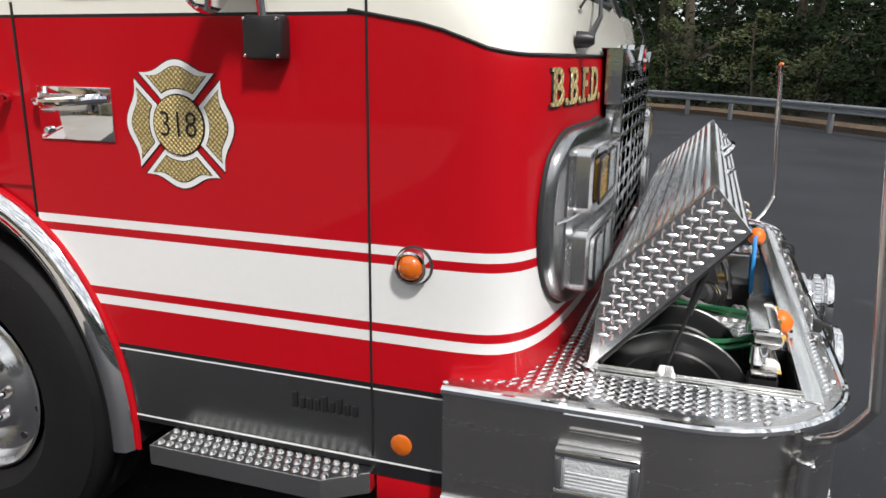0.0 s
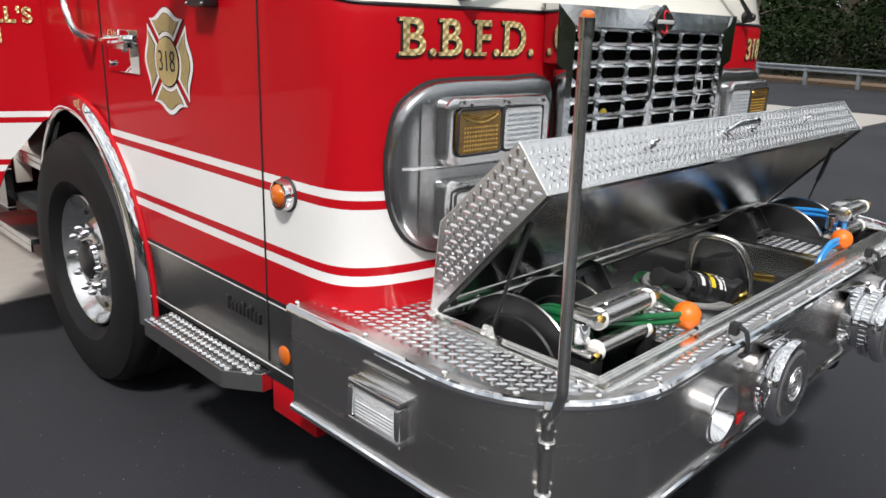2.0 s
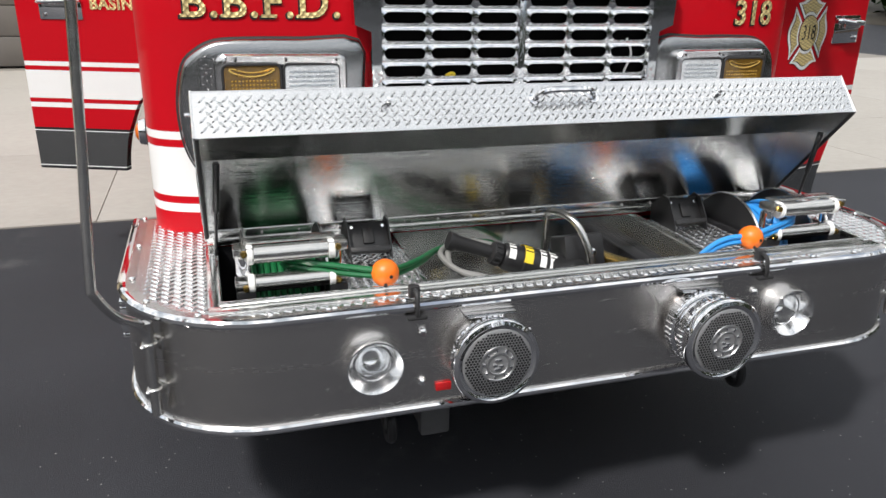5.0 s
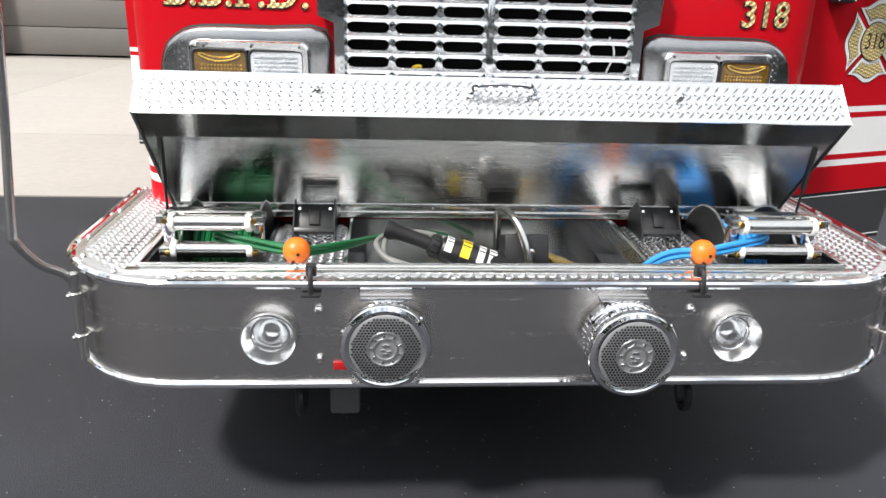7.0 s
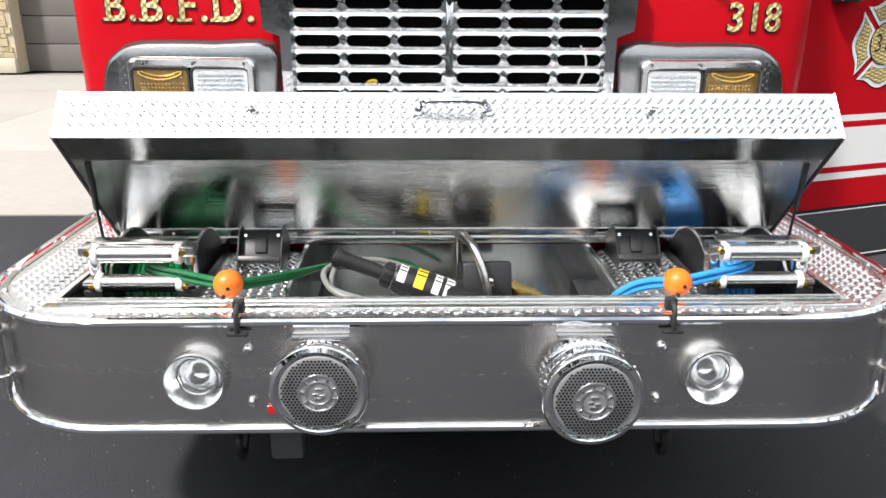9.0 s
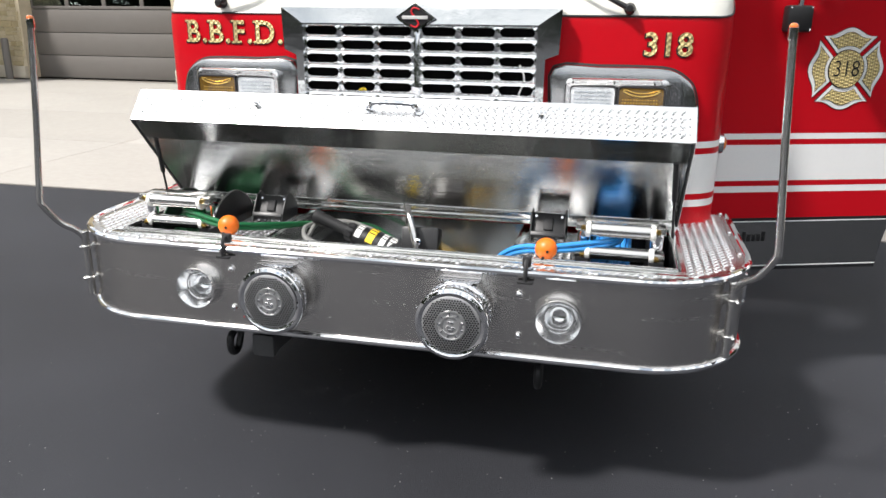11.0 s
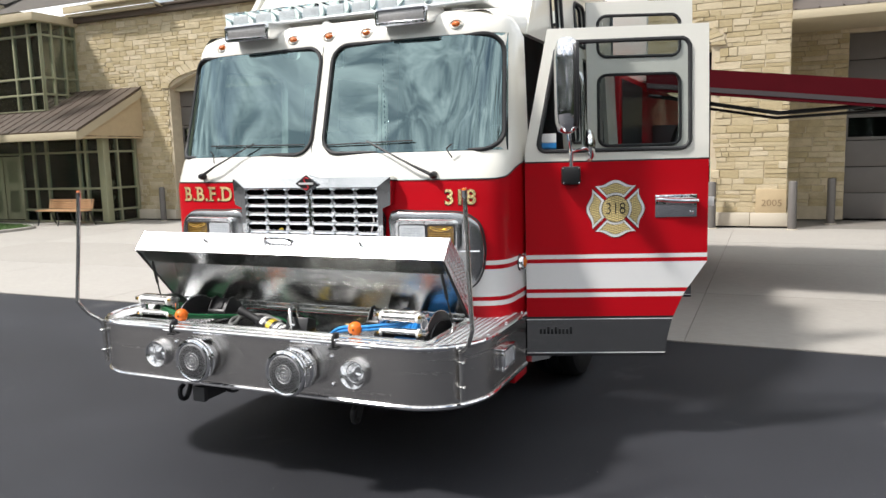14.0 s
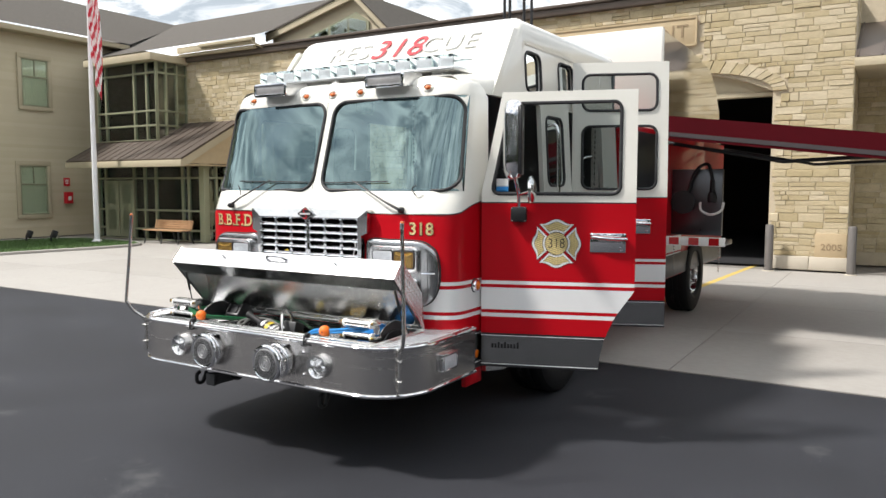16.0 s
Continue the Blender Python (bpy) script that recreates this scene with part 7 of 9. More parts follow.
def panel_box(bm, place, u0, u1, z0, z1, d0, d1, bevel):
    """A bevelled block on a panel, standing d0 to d1 out of it."""
    o = Vector(place(u0, z0, 0))
    ux = (Vector(place(u0 + 1, z0, 0)) - o)
    uy = Vector((0, 0, 1))
    n = (Vector(place(u0, z0, -1)) - o)
    m = Matrix(((ux.x, uy.x, n.x, o.x), (ux.y, uy.y, n.y, o.y), (ux.z, uy.z, n.z, o.z), (0, 0, 0, 1)))
    box(bm, (0, 0, d0), (u1 - u0, z1 - z0, d1), bevel, m)


def door_handle(place, u0, u1, z0, z1, parent):
    h = new("door_handle")
    h.parent, h.empty_display_size = parent, 0.02
    h["label"] = "polished paddle handle on a bright plate"
    bm = bmesh.new()
    panel_box(bm, place, u0, u1 - 0.02, z0, z1, 0.0, 0.006, 0.003)
    part("back_plate", bm, CHROME, h, "mirror-polished back plate")
    zm = z0 + (z1 - z0) * 0.72
    bm = bmesh.new()
    pts = [Vector(place(u0 + (u1 - u0) * t, zm + dz, -d)) for t, d, dz in ((0.03, 0.012, 0.012), (0.12, 0.028, 0.012), (0.3, 0.034, 0.006), (0.55, 0.036, 0.002), (0.8, 0.034, 0.0), (0.88, 0.026, 0.0), (0.93, 0.012, 0.0))]
    tube(bm, smoothline(pts, 5), 0.013, 10)
    part("grip", bm, CHROME, h, "chrome grip")
    bm = bmesh.new()
    panel_box(bm, place, u0 + 0.06, u1 - 0.05, zm - 0.025, zm + 0.022, 0.012, 0.03, 0.006)
    part("paddle", bm, STEEL, h, "paddle")
    bm = bmesh.new()
    c = Vector(place(u1 - 0.05, z0 + 0.025, -0.006))
    cyl(bm, c, Vector(place(u1 - 0.05, z0 + 0.025, -0.016)), 0.01, 14, edge=0.002)
    part("lock", bm, CHROME, h, "key lock")


door_handle(PR, 1.262, 1.54, 1.39, 1.537, right_door)
door_handle(PFL, 1.228, 1.488, 1.385, 1.517, left_door)


def mirror_set(place, parent, lift_u, lift):
    m = new("wing_mirror")
    m.parent, m.empty_display_size = parent, 0.03
    m["label"] = "tall chrome door mirror on a black mount"
    U = lift_u
    bm = bmesh.new()
    panel_box(bm, place, U - 0.055, U + 0.055, 1.59 + lift, 1.695 + lift, 0.0, 0.05, 0.012)
    part("mount_box", bm, PLASTIC, m, "black mirror mount")
    for du in (-0.045, 0.045):
        for dz in (1.60 + lift, 1.685 + lift):
            bm = bmesh.new()
            c = Vector(place(U + du, dz, -0.05))
            ball(bm, c, 0.005, 8, 5)
            part("mount_screw", bm, CHROME, m)
    bm = bmesh.new()
    pts = [Vector(place(U, 1.69, -0.03)), Vector(place(U, 1.78, -0.045)), Vector(place(U - 0.01, 1.85, -0.08)), Vector(place(U - 0.02, 1.93, -0.12))]
    tube(bm, smoothline(pts, 4), 0.013, 10)
    part("arm", bm, CHROME, m, "chrome mirror arm")
    c = Vector(place(U - 0.03, 2.15, -0.14))
    bm = bmesh.new()
    lathe(bm, c - Vector((0, 0, 0.27)), (0, 0, 1), [(0, 0), (0.004, 0.03), (0.02, 0.052), (0.06, 0.066), (0.12, 0.07), (0.42, 0.07), (0.48, 0.066), (0.52, 0.052), (0.536, 0.03), (0.54, 0)], 24)
    bmesh.ops.scale(bm, vec=(0.85, 1.0, 1.0), space=Matrix.Translation(-c), verts=bm.verts)
    part("mirror_head", bm, CHROME, m, "tall chrome mirror shell")
    back = (Vector(place(U + 0.1, 2.1, -0.14)) - Vector(place(U, 2.1, -0.14))).normalized()
    out = (Vector(place(U, 2.1, -0.3)) - Vector(place(U, 2.1, -0.14))).normalized()
    bm = bmesh.new()
    box(bm, (-0.07, -0.235, 0.052), (0.07, 0.235, 0.066), 0.01, axes(c, out, (0, 0, 1)) if out.cross(Vector((0, 0, 1))).dot(back) > 0 else axes(c, -out, (0, 0, 1)))
    part("mirror_back", bm, PLASTIC, m, "black mirror housing back")
    bm = bmesh.new()
    ball(bm, c - out * 0.068 - Vector((0, 0, -0.02)) - back * 0.03, 0.016, 12, 8)
    part("mirror_marker", bm, AMBER, m, "small amber marker")
    bm = bmesh.new()
    cc = Vector(place(U + 0.11, 1.81, -0.13))
    lathe(bm, cc - back * 0.03, -back, [(-0.05, 0.0), (-0.048, 0.03), (-0.036, 0.07), (-0.02, 0.092), (-0.008, 0.096), (0.0, 0.092), (0.004, 0.05), (0.006, 0.0)], 32)
    part("spot_mirror", bm, CHROME, m, "round chrome spot mirror")
    bm = bmesh.new()
    tube(bm, [pts[1], cc], 0.008, 8)
    part("spot_arm", bm, CHROME, m, "spot mirror arm")


mirror_set(PR, right_door, 0.760, 0.024)
mirror_set(PFL, left_door, 0.74, 0.0)

# pale decal in the open door's window, amber lamps, reflectors
bm = bmesh.new()
panel_box(bm, PFL, 0.575, 0.66, 1.80, 1.835, -0.02, -0.0185, 0)
part("window_decal", bm, BLUEHOSE, left_door, "small blue and white window decal", smooth=False)
bm = bmesh.new()
panel_box(bm, PFL, 0.575, 0.66, 1.835, 1.89, -0.02, -0.0185, 0)
part("window_decal", bm, PAPER, left_door, smooth=False)
for s in (-1, 1):
    al = thing_part("corner_marker_lamp", "round amber marker lamp in a chrome ring")
    u, z = 0.388, 1.128
    c = Vector((-u, s * (cab_b(z) - 0.003), z))
    bm = bmesh.new()
    lathe(bm, c, (0, s, 0), [(-0.01, 0.05), (0.004, 0.05), (0.01, 0.047), (0.014, 0.04)], 28)
    part("seal", bm, RUBBER, al, "black seal")
    bm = bmesh.new()
    lathe(bm, c, (0, s, 0), [(0.004, 0.046), (0.02, 0.045), (0.032, 0.041), (0.034, 0.035), (0.026, 0.034)], 28)
    part("ring", bm, CHROME, al, "chrome ring")
    bm = bmesh.new()
    lathe(bm, c, (0, s, 0), [(0.014, 0.034), (0.03, 0.033), (0.040, 0.027), (0.046, 0.014), (0.047, 0)], 28)
    part("lens", bm, AMBER, al, "amber dome lens")
    bm = bmesh.new()
    c = Vector((-0.424, s * (CAB_W - 0.004), 0.632))
    lathe(bm, c, (0, s, 0), [(0, 0.03), (0.006, 0.03), (0.009, 0.026), (0.01, 0)], 24)
    part("side_reflector", bm, AMBER, truck, "round orange reflector")
    # step board below the front door
    st = thing_part("cab_step", "grip-strut aluminium cab step")
    y0, y1 = s * 1.185, s * 1.300
    bm = bmesh.new()
    poly = [(-1.15, y0), (-1.15, y1), (-0.61, y1), (-0.502, s * 1.222), (-0.502, y0)]
    prism(bm, poly if s > 0 else poly[::-1], 0.058, axes((0, 0, 0.492), (1, 0, 0), (0, 1, 0)))
    part("step_body", bm, STEEL, st, "brushed step body", smooth=False)
    bm = bmesh.new()
    poly = [(-1.143, s * 1.192), (-1.143, s * 1.293), (-0.614, s * 1.293), (-0.511, s * 1.219), (-0.511, s * 1.192)]
    prism(bm, poly if s > 0 else poly[::-1], 0.0025, axes((0, 0, 0.5485), (1, 0, 0), (0, 1, 0)))
    part("step_grating", bm, BLACKTRIM, st, "dark openings of the grip step", smooth=False)
    bm = bmesh.new()
    verts, faces = [], []
    for i in range(22):
        for j in range(3):
            x, y = -1.13 + i * 0.029 + 0.0145 * (j % 2), s * (1.206 + j * 0.035)
            if x > -0.60 and abs(y) > 1.26 or x > -0.53:
                continue
            k = len(verts)
            for q in range(8):
                t = q * math.tau / 8
                verts.append((x + 0.012 * math.cos(t), y + 0.014 * math.sin(t), 0.5505))
            for q in range(8):
                t = q * math.tau / 8
                verts.append((x + 0.0075 * math.cos(t), y + 0.009 * math.sin(t), 0.5585))
            for q in range(8):
                faces.append((k + q, k + (q + 1) % 8, k + 8 + (q + 1) % 8, k + 8 + q))
            faces.append(tuple(k + 8 + q for q in range(8)))
    raw_part("grip_relief", verts, faces, ALU, st, kind="stuff")
    bm.free()
    # sill behind the bumper
    bm = bmesh.new()
    y0, y1 = sorted((s * 1.15, s * 1.188))
    box(bm, (-0.50, y0, 0.42), (-0.27, y1, 0.556), 0.006)
    part("sill", bm, RED, truck, "red sill piece")
    # plain bars in place of the maker's script
    P = PR if s < 0 else PFL
    sb = new("script_badge")
    sb.parent, sb.empty_display_size = right_door if s < 0 else left_door, 0.02
    for k in range(9):
        bm = bmesh.new()
        panel_box(bm, P, 0.55 + k * 0.0225, 0.564 + k * 0.0225, 0.690, 0.735 if k in (2, 4, 8) else 0.722, 0.0, 0.005, 0.001)
        part("badge_bar", bm, INK, sb, "raised dark bar")
    # door seam
    bm = bmesh.new()
    tube(bm, [(-0.507, s * (CAB_W + 0.0005), z) for z in (0.585, 1.0, 1.4, 1.76)], 0.0035, 6)
    part("door_seam", bm, INK, truck, "dark door gap")
    # grab rail
    gr = [(-1.63, s * 1.20, 1.50), (-1.635, s * 1.255, 1.52), (-1.66, s * 1.27, 1.57), (-1.70, s * 1.27, 1.66), (-1.70, s * 1.27, 1.9), (-1.70, s * 1.255, 2.3), (-1.70, s * 1.16, 2.33)]
    bm = bmesh.new()
    tube(bm, smoothline(gr, 6), 0.015, 12)
    part("grab_rail", bm, CHROME, truck, "polished grab rail")
bm = bmesh.new()
tube(bm, [(-1.580, -(CAB_W + 0.0005), z) for z in (1.06, 1.2, 1.5, 1.76)], 0.0035, 6)
part("door_seam", bm, INK, truck, "dark door gap")

# ---------------------------------------------------------------- wipers, brow lights, light bar
for s, piv, tip, half in ((-1, (-0.857, 1.672), (-0.447, 1.872), 0.365), (1, (0.795, 1.66), (0.36, 1.865), 0.29)):
    wp = thing_part("wiper", "black windshield wiper")
    bm = bmesh.new()
    a = Vector((cab_x(piv[0], piv[1]) + 0.03, *piv))
    b = Vector((cab_x(tip[0], tip[1]) + 0.04, *tip))
    lathe(bm, a - Vector((0.03, 0, 0)), (1, 0, 0), [(0, 0.022), (0.03, 0.02), (0.045, 0.012), (0.046, 0)], 14)
    tube(bm, [a, a.lerp(b, 0.3) + Vector((0.02, 0, 0)), b], [0.011, 0.0065, 0.004], 8)
    part("wiper_arm", bm, PLASTIC, wp, "black wiper arm")
    bm = bmesh.new()
    yc = tip[0]
    pts = [(cab_x(yc + d, tip[1] - 0.01 + 0.01 * s * d) + 0.018, yc + d, tip[1] - 0.012 + 0.015 * d * s) for d in (-half, -half / 2, 0, half / 2, half)]
    tube(bm, pts, 0.0045, 6)
    part("wiper_blade", bm, RUBBER, wp, "wiper blade")
    bm = bmesh.new()
    q = (s * 0.835 + 0.06, 1.755)
    tube(bm, smoothline([(cab_x(*q) + 0.005, q[0], q[1]), (cab_x(*q) + 0.03, q[0] - 0.02 * s, q[1] + 0.05), (cab_x(*q) + 0.02, q[0] + 0.01 * s, q[1] + 0.075)], 4), 0.004, 6)
    part("washer_hose", bm, RUBBER, wp, "washer nozzle")
for y in (-0.845, -0.264, 0.0, 0.264, 0.845):
    ml = thing_part("roof_marker_lamp", "small amber roof marker lamp")
    x = cab_x(y, 2.518)
    bm = bmesh.new()
    lathe(bm, (x - 0.004, y, 2.518), (1, 0, 0.25), [(0, 0.04), (0.006, 0.041), (0.012, 0.033)], 20)
    bmesh.ops.scale(bm, vec=(1, 1.15, 0.8), space=Matrix.Translation((-x, -y, -2.518)), verts=bm.verts)
    part("lamp_base", bm, WHITE, ml, "white lamp base")
    bm = bmesh.new()
    lathe(bm, (x - 0.004, y, 2.518), (1, 0, 0.25), [(0.008, 0.022), (0.016, 0.019), (0.022, 0.011), (0.023, 0)], 20)
    bmesh.ops.scale(bm, vec=(1, 1.2, 0.8), space=Matrix.Translation((-x, -y, -2.518)), verts=bm.verts)
    part("lamp_lens", bm, AMBER, ml, "amber lens")
for s in (-1, 1):
    bl = thing_part("brow_light", "chrome boxed warning light on the brow")
    y = s * 0.55
    bm = bmesh.new()
    poly = [(-0.46, 2.56), (-0.225, 2.528), (-0.205, 2.535), (-0.205, 2.618), (-0.225, 2.626), (-0.46, 2.645)]
    prism(bm, poly, 0.33, axes((0, y + 0.165, 0), (1, 0, 0), (0, 0, 1)))
    bmesh.ops.bevel(bm, geom=bm.edges[:], offset=0.008, segments=2, affect="EDGES")
    part("light_box", bm, CASTALU, bl, "cast light housing")
    bm = bmesh.new()
    box(bm, (-0.207, y - 0.148, 2.545), (-0.200, y + 0.148, 2.608), 0.003)
    part("lens", bm, LAMPDARK, bl, "dark lamp glass")
    bm = bmesh.new()
    ring = rounded(y - 0.158, 2.536, y + 0.158, 2.618, 0.012, 4)
    tube(bm, [(-0.203, a, b) for a, b in ring], 0.013, 8, closed=True)
    part("rim", bm, CHROME, bl, "chrome rim")
lb = thing_part("light_bar", "long clear emergency light bar")
bm = bmesh.new()
box(bm, (-0.80, -0.95, 2.662), (-0.50, 0.95, 2.685), 0.008)
part("base", bm, CASTALU, lb, "aluminium base")
n = 10
for k in range(n):
    y0 = -0.95 + 1.9 * k / n
    bm = bmesh.new()
    box(bm, (-0.81, y0 + 0.004, 2.687), (-0.49, y0 + 1.9 / n - 0.004, 2.775), 0.012)
    dome = part("dome", bm, LENSCLEAR, lb, "clear lens section")
    dome.visible_shadow = False
    bm = bmesh.new()
    box(bm, (-0.56, y0 + 0.03, 2.692), (-0.545, y0 + 1.9 / n - 0.03, 2.762), 0.004)
    box(bm, (-0.74, y0 + 0.03, 2.692), (-0.60, y0 + 1.9 / n - 0.03, 2.70), 0.002)
    part("reflector", bm, FROSTED, lb, "pale reflector")
for y in (-0.75, 0.75):
    bm = bmesh.new()
    box(bm, (-0.72, y - 0.05, 2.60), (-0.60, y + 0.05, 2.664), 0.006)
    part("foot", bm, CASTALU, lb, "mounting foot")
bm = bmesh.new()
lathe(bm, (-0.52, -0.15, 2.625), (1, 0, 0.1), [(-0.05, 0.03), (0, 0.035), (0.01, 0.03), (0.012, 0)], 16)
part("traffic_lamp", bm, PAPER, lb, "small white lamp")
# roof number on the sloping face
fa, fb = Vector((-0.84, 0, 2.66)), Vector((-1.24, 0, 3.12))
up = (fb - fa).normalized()
for txt, y, size, mt, lbl, sh in (("RES", -0.46, 0.27, PALELETTER, "pale outlined letters", 0.0), ("318", 0.05, 0.33, REDINK, "red slanted unit number", 0.15), ("CUE", 0.56, 0.27, PALELETTER, "pale outlined letters", 0.0)):
    t = words(txt, size, 0.004, 1.1, 0.0, sh)
    o = fa.lerp(fb, 0.68) + Vector((0, y, 0)) + Vector((up.z, 0, -up.x)) * 0.012
    bmesh.ops.transform(t, matrix=axes(o, (0, 1, 0), up), verts=t.verts)
    part("roof_letters", t, mt, truck, lbl, smooth=False)
# crew door lettering and handles
for s, P in ((-1, PR), (1, PL)):
    Q = hinged(P, CD0, s, CREW_ANGLE)
    door = [o for o in truck.children if o.name.startswith("crew_door")][0 if s < 0 else 1]
    door_handle(Q, CD0 + 0.45, CD0 + 0.72, 1.40, 1.53, door)
    t = words("BASIN", 0.086, 0.002, 1.1, 0.003)
    part("door_letters", on_panel(Q, t, CD0 + 0.28, 1.485, 0.003), GOLDLETTER, door, "gold leaf door letters", smooth=False)
    t = words("BUSHNELL'S", 0.086, 0.002, 1.1, 0.003)
    part("door_letters", on_panel(Q, t, CD0 + 0.285, 1.567, 0.003), GOLDLETTER, door, "gold leaf door letters", smooth=False)

# ---------------------------------------------------------------- body behind the cab
bm = bmesh.new()
box(bm, (-9.0, -1.2, 0.62), (-3.55, 1.2, 2.5), 0.02)
part("rear_body", bm, RED, truck, "red rescue body behind the cab")
# added black sheets that hide reflections in the red and darken this spot
bm = bmesh.new()
box(bm, (-3.548, -1.15, 1.15), (-3.53, 1.15, 2.46), 0.004)
box(bm, (-4.85, 1.202, 1.42), (-3.62, 1.208, 2.44), 0.002)
part("body_front_panel", bm, BLACKTRIM, truck, "black sheets added to darken the body behind the cab", smooth=False)
bm = bmesh.new()
box(bm, (-5.0, -1.2, 2.505), (-4.9, 1.25, 3.72), 0.03)
part("body_cap", bm, WHITE, truck, "white upper body front")
bm = bmesh.new()
prism(bm, [(-5.005, 2.505), (-8.62, 2.505), (-8.5, 3.0), (-8.2, 3.32), (-7.75, 3.58), (-6.5, 3.69), (-5.005, 3.71)][::-1], 2.4, axes((0, 1.2, 0), (1, 0, 0), (0, 0, 1)))
part("body_top", bm, MIRRORALU, truck, "polished upper body side")
# added black strips: keep the low red sides from mirroring the bright concrete
for s in (-1, 1):
    bm = bmesh.new()
    y0, y1 = sorted((s * 1.203, s * 1.215))
    box(bm, (-8.9, y0, 0.64), (-3.6, y1, 0.93), 0.004)
    part("lower_body_panel", bm, BLACKTRIM, truck, "black strip added to dim the lower body side")
for s in (-1, 1):
    bm = bmesh.new()
    y0, y1 = sorted((s * 1.2, s * 1.212))
    for z0, z1 in ((0.966, 1.123), (0.914, 0.942), (1.147, 1.172)):
        box(bm, (-6.2, y0, z0), (-3.56, y1, z1))
    part("body_stripe", bm, STRIPE, truck, "reflective white stripes", smooth=False)
for k, (x, y) in enumerate(((-5.1, -0.95), (-5.1, -0.87), (-5.1, -0.66), (-5.1, -0.55))):
    bm = bmesh.new()
    cyl(bm, (x, y, 3.7), (x, y, 4.4), 0.02, 10)
    part("mast_pole", bm, INK, truck, "dark upright pole on the roof")
# awning from the left side
aw = thing_part("side_awning", "maroon fabric side awning rolled out on arms")
bm = bmesh.new()
A = [(-4.85, 1.25, 2.66), (-8.9, 1.25, 2.66), (-8.9, 4.3, 2.26), (-4.85, 4.3, 2.26)]
nu, nv = 10, 8
grid = []
for i in range(nu + 1):
    row = []
    for j in range(nv + 1):
        u, v = i / nu, j / nv
        p = Vector(A[0]).lerp(Vector(A[3]), v).lerp(Vector(A[1]).lerp(Vector(A[2]), v), u)
        p.z -= 0.05 * math.sin(math.pi * v) * (1 + 0.2 * math.sin(9 * u))
        row.append(bm.verts.new(p))
    grid.append(row)
for i in range(nu):
    for j in range(nv):
        bm.faces.new((grid[i][j], grid[i][j + 1], grid[i + 1][j + 1], grid[i + 1][j])).material_index = 1 if i in (1, 5) else 0
part("fabric", bm, [CANVAS, CANVASGREY], aw, "maroon fabric with a grey band")
bm = bmesh.new()
box(bm, (-8.95, 4.25, 2.14), (-4.8, 4.34, 2.30), 0.01)
box(bm, (-4.86, 1.25, 2.40), (-4.84, 4.3, 2.67), 0.0)
for v in [v for v in bm.verts if v.co.x > -4.9 and v.co.y > 4 and v.co.y < 4.31 and v.co.z > 2.35]:
    v.co.z -= 0.39
part("valance", bm, CANVAS, aw, "maroon valance")
bm = bmesh.new()
prism(bm, [(1.26, 2.43), (4.26, 2.05), (4.26, 2.10), (1.26, 2.48)], 0.006, axes((-4.84, 0, 0), (0, 1, 0), (0, 0, 1)))
part("valance_stripe", bm, CANVASGREY, aw, "grey stripe along the valance")
bm = bmesh.new()
tube(bm, [(-5.0, 1.25, 2.36), (-5.0, 2.6, 2.10), (-5.0, 4.28, 2.18)], 0.022, 8)
part("awning_arm", bm, INK, aw, "dark folding arm")
bm = bmesh.new()
tube(bm, [(-8.7, 1.25, 2.42), (-8.7, 2.6, 2.16), (-8.7, 4.28, 2.22)], 0.022, 8)
part("awning_arm", bm, INK, aw, "dark folding arm")
# pull-out tool board on the left side
tb = thing_part("tool_board", "pulled-out bare metal tool board with hose and clamp")
bm = bmesh.new()
box(bm, (-5.75, 1.2, 1.2), (-5.68, 1.83, 2.04), 0.008)
box(bm, (-5.75, 1.2, 1.1), (-5.3, 1.95, 1.16), 0.006)
part("board", bm, BOARD, tb, "bare aluminium board and tray")
bm = bmesh.new()
box(bm, (-5.32, 1.2, 1.09), (-5.29, 1.95, 1.2), 0.004)
part("tray_edge", bm, PAPER, tb, "white tray edge")
for y in (1.28, 1.52, 1.76):
    bm = bmesh.new()
    box(bm, (-5.289, y, 1.1), (-5.285, y + 0.12, 1.19))
    part("edge_mark", bm, REDLENS, tb, "red reflective mark", smooth=False)
bm = bmesh.new()
tube(bm, smoothline([(-5.6, 1.58, 1.62), (-5.56, 1.6, 1.52), (-5.55, 1.72, 1.47), (-5.56, 1.84, 1.52), (-5.6, 1.86, 1.62)], 6), 0.016, 8)
part("hose_hook", bm, PAPER, tb, "white hook")
bm = bmesh.new()
lathe(bm, (-5.6, 1.72, 1.62), (0, 0, 1), [(0, 0.05), (0.06, 0.06), (0.12, 0.045), (0.13, 0.03), (0.28, 0.028), (0.28, 0)], 18)
part("nozzle", bm, INK, tb, "black nozzle")
bm = bmesh.new()
tube(bm, smoothline([(-5.6, 1.72, 1.9), (-5.6, 1.66, 2.1), (-5.62, 1.5, 2.0), (-5.64, 1.4, 1.7), (-5.64, 1.3, 1.5)], 6), 0.02, 8)
part("hose", bm, RUBBER, tb, "black hose")
bm = bmesh.new()
lathe(bm, (-5.66, 1.36, 1.62), (1, 0, 0), [(0, 0.14), (0.05, 0.15), (0.06, 0.1), (0.06, 0)], 24)
part("coil", bm, RUBBER, tb, "dark coiled line")
